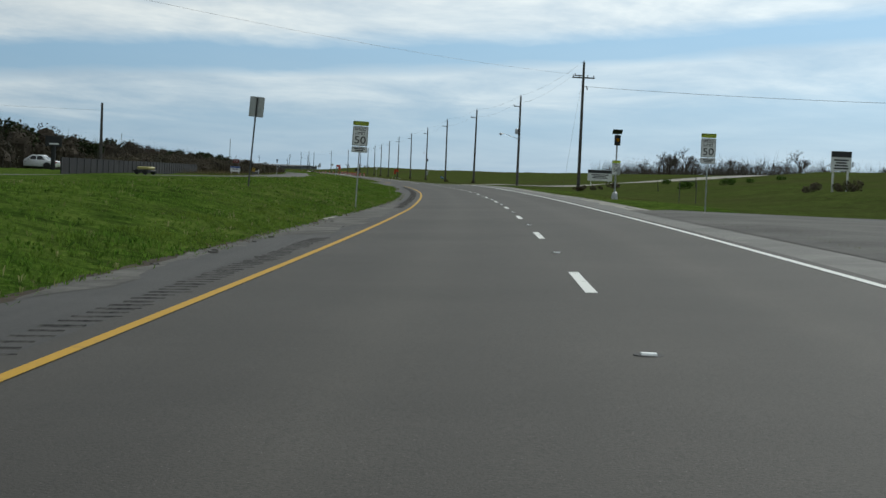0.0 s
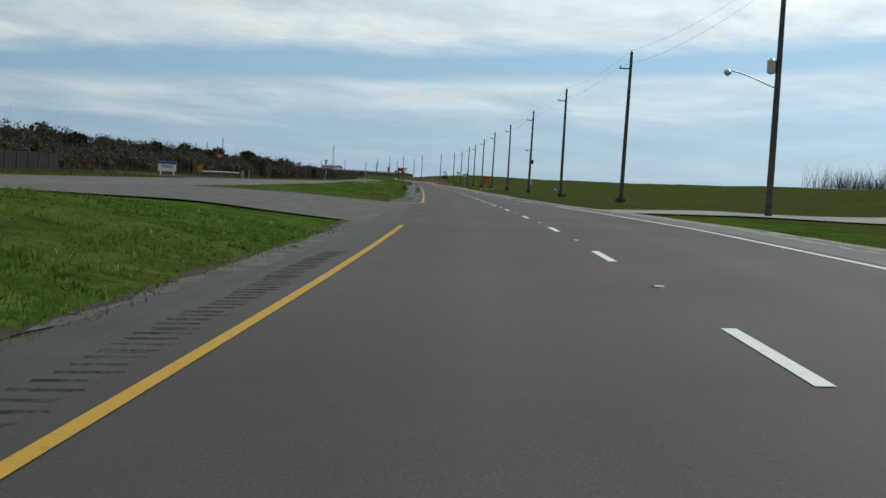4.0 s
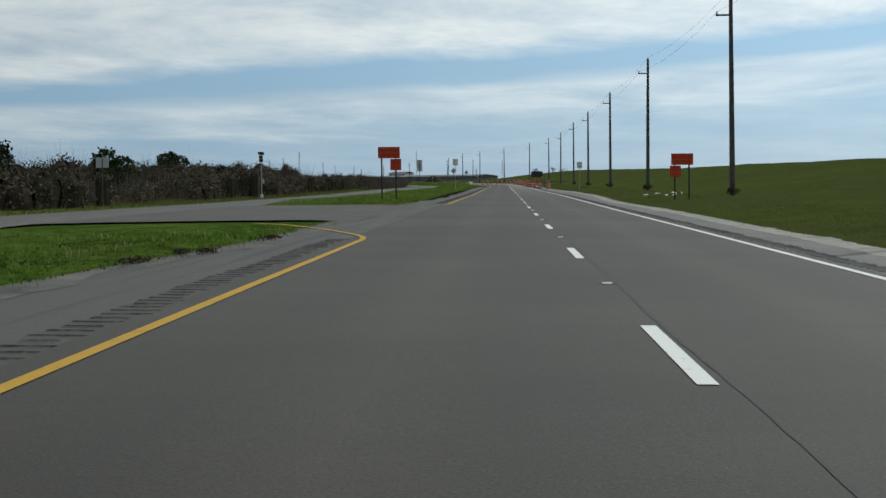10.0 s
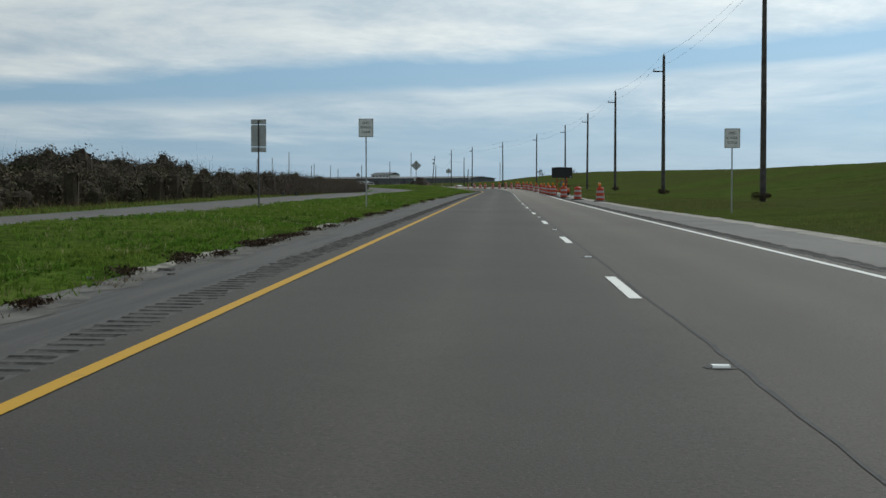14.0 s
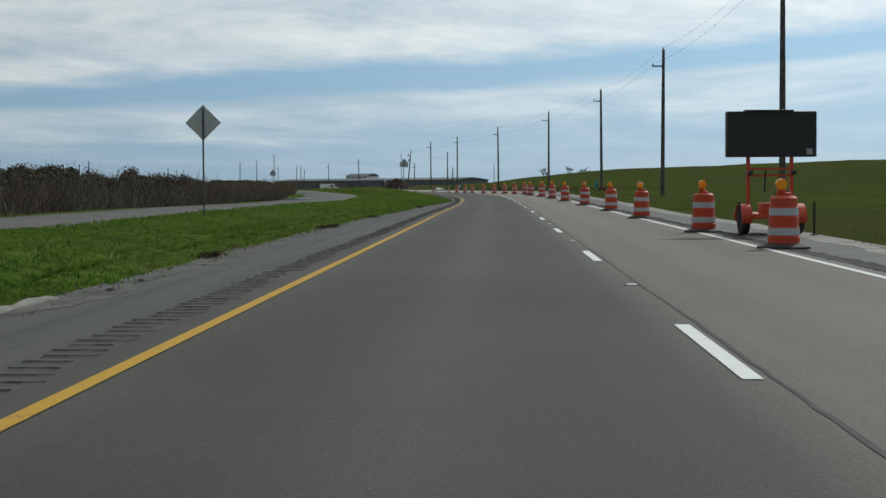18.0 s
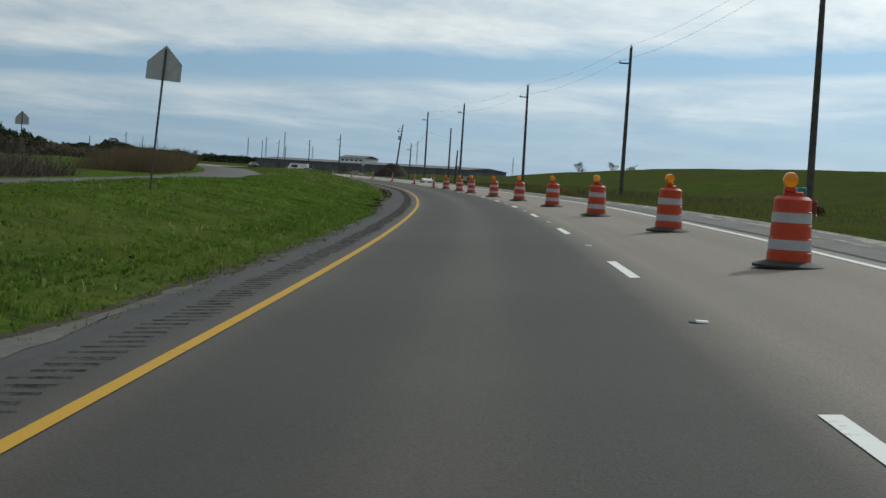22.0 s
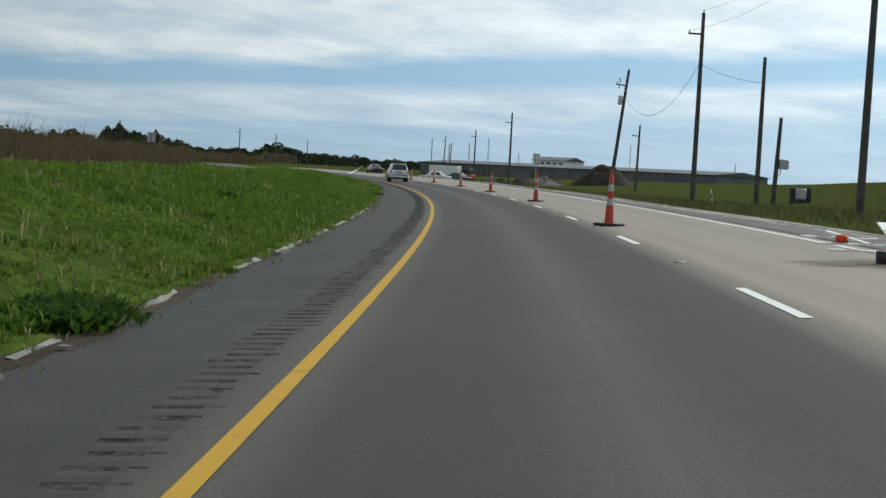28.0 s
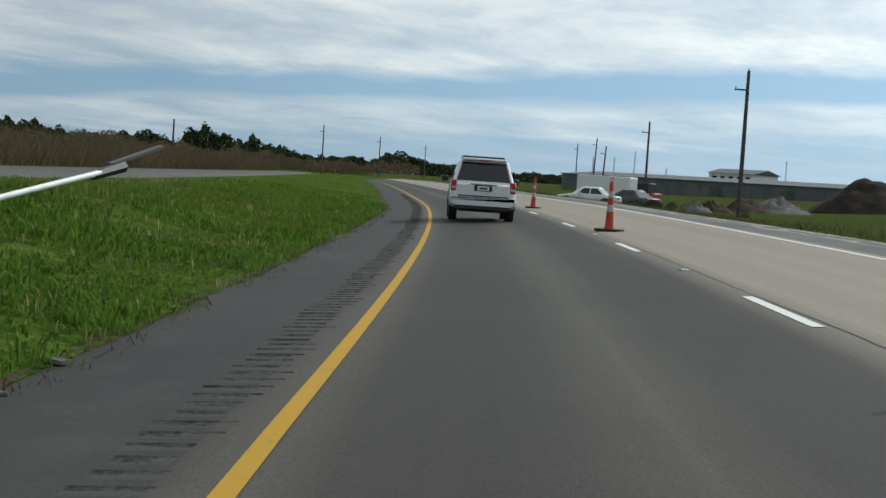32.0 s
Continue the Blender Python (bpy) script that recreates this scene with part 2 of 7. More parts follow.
# ---- the road's own coordinates: s along it, d to its right ----
S0, S1 = HEADS[0][0], HEADS[-1][0]
_s = np.arange(S0, S1 + 0.5, 1.0)
_h = np.interp(_s, [a for a, b in HEADS], [radians(b) for a, b in HEADS])
_h = np.convolve(np.pad(_h, 20, mode="edge"), np.ones(41) / 41, "valid")
_m = 0.5 * (_h[1:] + _h[:-1])
_x = np.concatenate([[0], np.cumsum(-np.sin(_m))])
_y = np.concatenate([[0], np.cumsum(np.cos(_m))])
_x, _y = _x - np.interp(0, _s, _x), _y - np.interp(0, _s, _y)


def arc(s):
    """True length along the road at a station."""
    s = np.asarray(s, float)
    a, b = np.array([r[0] for r in STATIONS], float), np.array([r[1] for r in STATIONS], float)
    return np.interp(s, a, b) + np.minimum(s - a[0], 0) * 1.15 + np.maximum(s - a[-1], 0)


def table(rows):
    a, b = np.array([r[0] for r in rows], float), np.array([r[1] for r in rows], float)
    return lambda s: np.interp(s, a, b)


def station(q):
    """The station at a true length."""
    g = np.arange(-120.0, 1400.0, 1.0)
    return np.interp(q, arc(g), g)


def along(rows):
    f = table(rows)
    return lambda s: f(arc(s))


bank = along(BANK)


def bend(s):
    """Sideways run of the carriageways beyond the bend, where they straighten out."""
    return np.maximum(np.asarray(s, float) - 880.0, 0) ** 2 / 2200.0


def edge_line(q):
    f = along([(50 * i, v) for i, v in enumerate(q)])
    return lambda s: f(s) + bend(s)


yel, dsh, wht = (edge_line(q) for q in (YELLOW, DASH, WHITE))


def heading(s):
    return np.interp(arc(s), _s, _h)


def plan(s, d):
    """World x, y of a place s metres along the road and d metres to its right."""
    s = arc(s)
    sc = np.clip(s, S0, S1)
    h, over = np.interp(sc, _s, _h), s - sc
    return (np.interp(sc, _s, _x) - np.sin(h) * over + np.cos(h) * d, np.interp(sc, _s, _y) + np.cos(h) * over + np.sin(h) * d)


def left_edge(s):
    return yel(s) - table(EDGE)(s) + 0.06 * np.sin(s * 0.11 + 1)


def right_edge(s):
    return wht(s) + table(RIGHT)(s) + 0.1 * np.sin(s * 0.027 + 2) + 0.12 * np.sin(s * 0.13)


def deck(s, d):
    """Height of the paved surface."""
    return np.tan(np.radians(bank(s))) * np.clip(d - bend(s), -9, 10)


verge, hump, far_land = table(VERGE), table(MEDIAN), table(FAR_LAND)


def opp(s):
    return table(OPP)(s) + bend(s)


def crest_d(s):
    return np.interp(s, [a for a, b, c in LEVEE], [b for a, b, c in LEVEE])


def crest_z(s):
    return np.interp(s, [a for a, b, c in LEVEE], [c for a, b, c in LEVEE])


def smooth(a, b, v):
    u = np.clip((v - a) / (b - a), 0, 1)
    return u * u * (3 - 2 * u)


def ground_z(s, d):
    """Height of the bare ground, everywhere."""
    s, d = np.asarray(s, float), np.asarray(d, float)
    le, re = left_edge(s), right_edge(s)
    on = deck(s, np.clip(d, le, re))
    # left: a gentle swale in the median, then level land
    wl = smooth(0, 5, le - d)
    u = smooth(0, 1.6, opp(s) + 5.7 - d)
    z = np.where(d < le, on * (1 - wl) + wl * (hump(s) * (1 - u) + far_land(s) * u), on)
    wr = smooth(0, 6, d - re)
    field = verge(s)
    cd, cz = crest_d(s), crest_z(s)
    slope = smooth(0.30, 1.0, d / cd) * (cz - field) * (d < cd) + (d >= cd) * ((cz - field) - smooth(6, 45, d - cd) * (cz - field) * 0.9)
    # a grassy rise beyond the lot at the start
    slope = slope + 0.85 * smooth(13, 22, d) * (1 - smooth(44, 58, d)) * smooth(44, 66, s) * (1 - smooth(128, 148, s))
    z = np.where(d > re, on * (1 - wr) + wr * field + slope, z)
    return z


def ground_at(s, d):
    on = left_edge(s) < d < right_edge(s)
    return float(deck(s, d)) + 0.02 if on else float(ground_z(s, d))


def spot(s, d, z=None, turn=0.0, tilt=0.0, lean=0.0):
    """Pose of a thing that stands at s, d and faces along the road; turn is to the left, in degrees."""
    x, y = plan(s, d)
    return pose(float(x), float(y), ground_at(s, d) if z is None else z, tilt, lean, math.degrees(float(heading(s))) + turn)


# ---- materials ----
def material(name, build):
    m = bpy.data.materials.new(name)
    m.use_nodes = True
    nt = m.node_tree
    nt.nodes.clear()
    out = nt.nodes.new("ShaderNodeOutputMaterial")
    bs = nt.nodes.new("ShaderNodeBsdfPrincipled")
    nt.links.new(bs.outputs[0], out.inputs[0])
    build(nt, bs)
    return m


def coords(nt, scale=(1, 1, 1), which="Object"):
    co = nt.nodes.new("ShaderNodeTexCoord")
    mp = nt.nodes.new("ShaderNodeMapping")
    mp.inputs["Scale"].default_value = scale
    nt.links.new(co.outputs[which], mp.inputs[0])
    return mp.outputs[0]


def noisy(nt, vec, scale, detail=4.0, rough=0.6):
    n = node(nt, "ShaderNodeTexNoise", Scale=scale, Detail=detail, Roughness=rough)
    nt.links.new(vec, n.inputs["Vector"])
    return n.outputs["Fac"]


def bump(nt, bs, h, strength=0.3, dist=0.01):
    b = nt.nodes.new("ShaderNodeBump")
    b.inputs["Strength"].default_value, b.inputs["Distance"].default_value = strength, dist
    nt.links.new(h, b.inputs["Height"])
    nt.links.new(b.outputs[0], bs.inputs["Normal"])


def rough_mat(name, a, b, scale=3.0, rough=0.8, metal=0.0, bumpy=0.0, fine=40.0, spec=0.12):
    """A surface that varies between two colours at a coarse and a fine scale."""
    def build(nt, bs):
        v = coords(nt)
        f = mathn(nt, "ADD", mathn(nt, "MULTIPLY", noisy(nt, v, scale), 0.65), mathn(nt, "MULTIPLY", noisy(nt, v, fine), 0.35))
        r = ramp(nt, [(0.35, a), (0.65, b)])
        nt.links.new(f, r.inputs[0])
        nt.links.new(r.outputs[0], bs.inputs["Base Color"])
        bs.inputs["Roughness"].default_value, bs.inputs["Metallic"].default_value = rough, metal
        bs.inputs["Specular IOR Level"].default_value = spec
        if bumpy:
            bump(nt, bs, f, bumpy, 0.02)
    return material(name, build)


def uv_of(nt):
    n = nt.nodes.new("ShaderNodeUVMap")
    n.uv_map = "road"
    s = nt.nodes.new("ShaderNodeSeparateXYZ")
    nt.links.new(n.outputs[0], s.inputs[0])
    return s.outputs[0], s.outputs[1]


def asphalt_build(base, light, tracks, worn=None):
    def build(nt, bs):
        v = coords(nt)
        grain = noisy(nt, v, 55.0, 3.0, 0.7)
        speck = node(nt, "ShaderNodeTexVoronoi", Scale=26.0)
        nt.links.new(v, speck.inputs["Vector"])
        blot = noisy(nt, v, 0.16, 6.0, 0.62)
        r = ramp(nt, [(0.3, base), (0.7, light)])
        nt.links.new(mathn(nt, "ADD", mathn(nt, "MULTIPLY", blot, 0.7), mathn(nt, "MULTIPLY", grain, 0.3)), r.inputs[0])
        col = r.outputs[0]
        st = ramp(nt, [(0.0, 1.0), (0.10, 0.0)])
        nt.links.new(speck.outputs["Distance"], st.inputs[0])
        col = blend(nt, mathn(nt, "MULTIPLY", st.outputs[0], 0.8 if tracks else 0.35), col, (0.34, 0.31, 0.27))
        if tracks:
            u, w = uv_of(nt)
            lane = mathn(nt, "ABSOLUTE", mathn(nt, "SUBTRACT", mathn(nt, "FRACT", w), 0.5))
            streak = noisy(nt, coords_uv(nt, (0.02, 5.0, 1.0)), 3.0, 5.0, 0.6)
            far = mathn(nt, "DIVIDE", mathn(nt, "SUBTRACT", u, LIGHT_LANE[0]), LIGHT_LANE[1], clamp=True)
            # the outer lane is paler and warmer further on
            outer = ramp(nt, [(0.46, 0.0), (0.56, 1.0)])
            nt.links.new(mathn(nt, "MULTIPLY", w, 0.5), outer.inputs[0])
            col = blend(nt, mathn(nt, "MULTIPLY", mathn(nt, "MULTIPLY", far, outer.outputs[0]), 0.94), col, (0.312, 0.267, 0.221))
            # inner lane darkened further on: the sun-facing brightness gradient put into the colour
            inner = mathn(nt, "MULTIPLY", far, mathn(nt, "SUBTRACT", 1.0, outer.outputs[0]))
            col = blend(nt, mathn(nt, "MULTIPLY", inner, 0.22), col, (0.044, 0.041, 0.038))
            # pale middle of each lane, dark tyre tracks beside it
            mid = ramp(nt, [(0.0, 1.0), (0.13, 0.0)])
            nt.links.new(lane, mid.inputs[0])
            col = blend(nt, mathn(nt, "MULTIPLY", mid.outputs[0], mathn(nt, "MULTIPLY", streak, mathn(nt, "ADD", mathn(nt, "MULTIPLY", far, 0.30), 0.12))), col, (0.185, 0.165, 0.138))
            rim = ramp(nt, [(0.40, 0.0), (0.47, 1.0)])
            nt.links.new(lane, rim.inputs[0])
            col = blend(nt, mathn(nt, "MULTIPLY", rim.outputs[0], mathn(nt, "MULTIPLY", far, 0.20)), col, (0.21, 0.185, 0.155))
            tyre = ramp(nt, [(0.10, 0.0), (0.20, 1.0), (0.31, 1.0), (0.43, 0.0)])
            nt.links.new(lane, tyre.inputs[0])
            col = blend(nt, mathn(nt, "MULTIPLY", tyre.outputs[0], mathn(nt, "MULTIPLY", streak, mathn(nt, "ADD", mathn(nt, "MULTIPLY", inner, 0.42), 0.24))), col, (0.032, 0.030, 0.028))
        else:
            if worn is not None:
                # the shoulder is bleached along some stretches and dark along others
                u, w = uv_of(nt)
                run = ramp(nt, worn)
                nt.links.new(mathn(nt, "ADD", mathn(nt, "DIVIDE", u, 1000.0), mathn(nt, "MULTIPLY", mathn(nt, "SUBTRACT", blot, 0.5), 0.05)), run.inputs[0])
                col = blend(nt, run.outputs[0], col, (0.128, 0.122, 0.113))
                oil = noisy(nt, coords_uv(nt, (0.05, 2.0, 1.0)), 2.0, 5.0, 0.65)
                dark = ramp(nt, [(0.48, 0.0), (0.62, 0.55)])
                nt.links.new(oil, dark.inputs[0])
                col = blend(nt, dark.outputs[0], col, (0.040, 0.039, 0.038))
            pale = ramp(nt, [(0.50, 0.0), (0.70, 0.5)])
            nt.links.new(noisy(nt, v, 0.9, 6.0, 0.7), pale.inputs[0])
            col = blend(nt, pale.outputs[0], col, tuple(c * 1.35 for c in light))
        peb = noisy(nt, v, 55.0, 2.0, 0.8)
        dk = ramp(nt, [(0.38, 0.40), (0.5, 0.0)])
        nt.links.new(peb, dk.inputs[0])
        col = blend(nt, dk.outputs[0], col, (0.022, 0.021, 0.020))
        nt.links.new(col, bs.inputs["Base Color"])
        bs.inputs["Roughness"].default_value = 0.74
        bs.inputs["Specular IOR Level"].default_value = 0.10
        bump(nt, bs, mathn(nt, "ADD", grain, mathn(nt, "ADD", mathn(nt, "MULTIPLY", st.outputs[0], 0.6), peb)), 0.3, 0.004)
    return build


def coords_uv(nt, scale):
    n = nt.nodes.new("ShaderNodeUVMap")
    n.uv_map = "road"
    mp = nt.nodes.new("ShaderNodeMapping")
    mp.inputs["Scale"].default_value = scale
    nt.links.new(n.outputs[0], mp.inputs[0])
    return mp.outputs[0]


def grass_build(nt, bs, levee=False):
    v = coords(nt)
    big = noisy(nt, v, 0.035, 4.0, 0.6)
    mid = noisy(nt, v, 0.38, 6.0, 0.68)
    clump = noisy(nt, v, 2.4, 4.0, 0.65)
    fine = noisy(nt, v, 14.0, 4.0, 0.75)
    r = ramp(nt, [(0.39, (0.012, 0.024, 0.005)), (0.47, (0.036, 0.066, 0.011)), (0.53, (0.066, 0.112, 0.017)), (0.61, (0.125, 0.172, 0.034))])
    nt.links.new(mathn(nt, "ADD", mathn(nt, "MULTIPLY", mid, 0.30), mathn(nt, "ADD", mathn(nt, "MULTIPLY", clump, 0.38), mathn(nt, "MULTIPLY", fine, 0.32))), r.inputs[0])
    dry = ramp(nt, [(0.30, 0.25), (0.58, 0.85)] if levee else [(0.42, 0.0), (0.62, 0.7)])
    nt.links.new(mathn(nt, "ADD", mathn(nt, "MULTIPLY", big, 0.65), mathn(nt, "MULTIPLY", mid, 0.35)), dry.inputs[0])
    col = blend(nt, dry.outputs[0], r.outputs[0], (0.058, 0.060, 0.024) if levee else (0.080, 0.094, 0.028))
    nt.links.new(col, bs.inputs["Base Color"])
    bs.inputs["Roughness"].default_value = 1.0
    bs.inputs["Specular IOR Level"].default_value = 0.0
    bump(nt, bs, mathn(nt, "ADD", clump, fine), 0.8, 0.07)


def paint_build(colour, worn):
    def build(nt, bs):
        v = coords(nt)
        w = ramp(nt, [(0.56, 0.0), (0.66, 0.85)])
        nt.links.new(mathn(nt, "ADD", mathn(nt, "MULTIPLY", noisy(nt, v, 5.0, 6.0, 0.75), 0.7), mathn(nt, "MULTIPLY", noisy(nt, v, 60.0), 0.3)), w.inputs[0])
        nt.links.new(blend(nt, w.outputs[0], colour, worn), bs.inputs["Base Color"])
        bs.inputs["Roughness"].default_value = 0.75
        bs.inputs["Specular IOR Level"].default_value = 0.12
    return build


def leaf_mat(name, a, b, thin=0.0, patch=None, size=0.5):
    """Leaves and blades: each varies between two colours, and drifts towards a third in patches."""
    def build(nt, bs):
        g = nt.nodes.new("ShaderNodeNewGeometry")
        r = ramp(nt, [(0.0, a), (1.0, b)])
        nt.links.new(g.outputs["Random Per Island"], r.inputs[0])
        if patch is not None:
            v = coords(nt)
            where = ramp(nt, [(0.42, 0.0), (0.62, 0.85)])
            nt.links.new(mathn(nt, "ADD", mathn(nt, "MULTIPLY", noisy(nt, v, size, 3.0), 0.6), mathn(nt, "MULTIPLY", noisy(nt, v, size * 0.16, 3.0), 0.4)), where.inputs[0])
            r = blend(nt, where.outputs[0], r.outputs[0], patch).node
        nt.links.new(r.outputs[0], bs.inputs["Base Color"])
        bs.inputs["Roughness"].default_value, bs.inputs["Specular IOR Level"].default_value = 0.9, 0.08
        if thin:
            tr = nt.nodes.new("ShaderNodeBsdfTranslucent")
            nt.links.new(r.outputs[0], tr.inputs[0])
            mx = nt.nodes.new("ShaderNodeMixShader")
            mx.inputs[0].default_value = thin
            out = next(n for n in nt.nodes if n.type == "OUTPUT_MATERIAL")
            nt.links.new(bs.outputs[0], mx.inputs[1]), nt.links.new(tr.outputs[0], mx.inputs[2])
            nt.links.new(mx.outputs[0], out.inputs[0])
    return material(name, build)


def plain(name, colour, rough=0.5, metal=0.0, spec=0.5, coat=0.0):
    def build(nt, bs):
        v = coords(nt)
        f = noisy(nt, v, 6.0, 5.0, 0.65)
        r = ramp(nt, [(0.3, tuple(c * 0.86 for c in colour)), (0.7, tuple(min(1, c * 1.08) for c in colour))])
        nt.links.new(f, r.inputs[0])
        nt.links.new(r.outputs[0], bs.inputs["Base Color"])
        bs.inputs["Roughness"].default_value, bs.inputs["Metallic"].default_value = rough, metal
        bs.inputs["Specular IOR Level"].default_value, bs.inputs["Coat Weight"].default_value = spec, coat
    return material(name, build)


M_ASPHALT = material("asphalt", asphalt_build((0.041, 0.0375, 0.033), (0.076, 0.069, 0.060), True))
M_SHOULDER = material("shoulder_asphalt", asphalt_build((0.028, 0.0265, 0.026), (0.056, 0.053, 0.051), False, [(0.0, 0.25), (0.11, 0.2), (0.17, 0.48), (0.50, 0.46), (0.56, 0.2), (0.62, 0.02), (0.68, 0.02), (0.73, 0.04), (1.0, 0.04)]))
M_ASPHALT2 = material("plain_asphalt", asphalt_build((0.050, 0.046, 0.041), (0.088, 0.080, 0.070), False))
M_PALE = material("pale_shoulder_asphalt", asphalt_build((0.085, 0.082, 0.076), (0.155, 0.15, 0.138), False))
M_OLDROAD = material("old_asphalt", asphalt_build((0.070, 0.066, 0.061), (0.115, 0.109, 0.100), False))
M_GROOVE_SHADE = rough_mat("groove_shade_asphalt", (0.006, 0.006, 0.006), (0.085, 0.080, 0.074), 7, 0.95, 0, 0.5, 28)
M_GRAVEL = rough_mat("gravel", (0.15, 0.14, 0.125), (0.36, 0.34, 0.30), 1.2, 0.95, 0, 0.8, 22)
M_DIRT = rough_mat("dirt", (0.022, 0.016, 0.011), (0.066, 0.050, 0.034), 0.8, 0.95, 0, 0.8, 14)
M_GRASS = material("grass", grass_build)
M_LEVEE = material("levee_grass", lambda nt, bs: grass_build(nt, bs, True))
M_YELLOW = material("yellow_paint", paint_build((0.42, 0.245, 0.026), (0.16, 0.11, 0.05)))
M_WHITE = material("white_paint", paint_build((0.66, 0.66, 0.63), (0.24, 0.23, 0.22)))
M_TAR = rough_mat("tar", (0.016, 0.016, 0.016), (0.045, 0.044, 0.042), 5, 0.7)
M_RUBBLE = rough_mat("rubble", (0.06, 0.055, 0.05), (0.17, 0.16, 0.15), 1.5, 0.95, 0, 0.9, 12)
M_WOOD = rough_mat("pole_wood", (0.052, 0.049, 0.046), (0.125, 0.117, 0.108), 2.5, 0.9, 0, 0.4, 30)
M_STEEL = plain("galvanised_steel", (0.42, 0.43, 0.44), 0.45, 0.8)
M_ALU = plain("bare_aluminium", (0.46, 0.47, 0.48), 0.5, 0.55)
M_SIGNWHITE = plain("sign_white", (0.78, 0.79, 0.78), 0.45)
M_BLACK = plain("black_paint", (0.014, 0.014, 0.015), 0.5)
M_LIME = plain("fluorescent_lime", (0.56, 0.68, 0.04), 0.5)
M_ORANGE = plain("orange_plastic", (0.44, 0.044, 0.008), 0.5)
M_SIGNORANGE = plain("orange_sheeting", (0.58, 0.055, 0.014), 0.6, 0.0, 0.3)
M_RUBBER = plain("black_rubber", (0.020, 0.020, 0.020), 0.8)
M_BAND = plain("white_band", (0.40, 0.41, 0.43), 0.45)


def lens_build(nt, bs):
    bs.inputs["Base Color"].default_value = (0.95, 0.38, 0.01, 1)
    bs.inputs["Roughness"].default_value = 0.15
    bs.inputs["Transmission Weight"].default_value = 0.35


M_AMBER = material("amber_lens", lens_build)


# ---- mesh building ----
class Geo:
    """Collects vertices and faces of one mesh."""

    def __init__(self):
        self.v, self.f = [], []

    def add(self, vs, fs):
        n = len(self.v)
        self.v.extend(tuple(p) for p in vs)
        self.f.extend(tuple(i + n for i in q) for q in fs)
        return self

    def box(self, lo, hi, bevel=0.0):
        bm = bmesh.new()
        bmesh.ops.create_cube(bm, size=1)
        for p in bm.verts:
            p.co = Vector((lo[i] + (p.co[i] + 0.5) * (hi[i] - lo[i]) for i in range(3)))
        if bevel:
            bmesh.ops.bevel(bm, geom=list(bm.edges), offset=bevel, segments=1, affect="EDGES")
        bm.verts.ensure_lookup_table(), bm.verts.index_update()
        self.add([p.co.copy() for p in bm.verts], [[q.index for q in f.verts] for f in bm.faces])
        bm.free()
        return self

    def lathe(self, profile, n=16, at=(0, 0, 0), axis="z", cap=True):
        """Turns (radius, height) pairs about an axis."""
        vs, fs = [], []
        for r, h in profile:
            for k in range(n):
                a = 2 * math.pi * k / n
                p = (r * math.cos(a), r * math.sin(a), h)
                p = p if axis == "z" else ((h, p[0], p[1]) if axis == "x" else (p[0], h, p[1]))
                vs.append((p[0] + at[0], p[1] + at[1], p[2] + at[2]))
        m = len(profile)
        for i in range(m - 1):
            for k in range(n):
                fs.append((i * n + k, i * n + (k + 1) % n, (i + 1) * n + (k + 1) % n, (i + 1) * n + k))
        if cap:
            fs.append(tuple(range(n - 1, -1, -1)))
            fs.append(tuple((m - 1) * n + k for k in range(n)))
        return self.add(vs, fs)

    def tube(self, pts, r, n=8):
        """A pipe through the points; r is one radius or one for each point."""
        pts = [Vector(p) for p in pts]
        rs = r if isinstance(r, (list, tuple)) else [r] * len(pts)
        vs, fs = [], []
        for i, p in enumerate(pts):
            t = (pts[min(i + 1, len(pts) - 1)] - pts[max(i - 1, 0)]).normalized()
            a = t.cross(Vector((0, 0, 1)) if abs(t.z) < 0.9 else Vector((0, 1, 0))).normalized()
            b = t.cross(a)
            for k in range(n):
                w = 2 * math.pi * k / n
                vs.append(p + (a * math.cos(w) + b * math.sin(w)) * rs[i])
        for i in range(len(pts) - 1):
            for k in range(n):
                fs.append((i * n + k, i * n + (k + 1) % n, (i + 1) * n + (k + 1) % n, (i + 1) * n + k))
        fs.append(tuple(range(n - 1, -1, -1)))
        fs.append(tuple((len(pts) - 1) * n + k for k in range(n)))
        return self.add(vs, fs)

    def prism(self, outline, lo, hi, axis="y"):
        """A flat outline of (a, b) pairs given depth along an axis."""
        n = len(outline)
        put = {"y": lambda a, b, h: (a, h, b), "x": lambda a, b, h: (h, a, b), "z": lambda a, b, h: (a, b, h)}[axis]
        vs = [put(a, b, lo) for a, b in outline] + [put(a, b, hi) for a, b in outline]
        fs = [tuple(range(n)), tuple(range(2 * n - 1, n - 1, -1))]
        fs += [(i, i + n, (i + 1) % n + n, (i + 1) % n) for i in range(n)]
        return self.add(vs, fs)

    def mesh(self, name, mats, flat=True, fix=True):
        me = bpy.data.meshes.new(name)
        me.from_pydata(self.v, [], self.f)
        for m in mats if isinstance(mats, (list, tuple)) else [mats]:
            me.materials.append(m)
        if fix:
            bm = bmesh.new()
            bm.from_mesh(me)
            bmesh.ops.recalc_face_normals(bm, faces=bm.faces)
            bm.to_mesh(me)
            bm.free()
        if not flat:
            me.shade_smooth()
            me.set_sharp_from_angle(angle=radians(38))
        me.update()
        return me


def part(name, geo, mat, parent, label="", flat=False):
    ob = new(name, geo.mesh(name, mat, flat) if isinstance(geo, Geo) else geo)
    ob.parent = parent
    return tagged(ob, label)


def thing(name, m, label, category, group=""):
    ob = new(name)
    ob.empty_display_size = 0.3
    ob.matrix_world = m
    return tagged(ob, label, category, group)


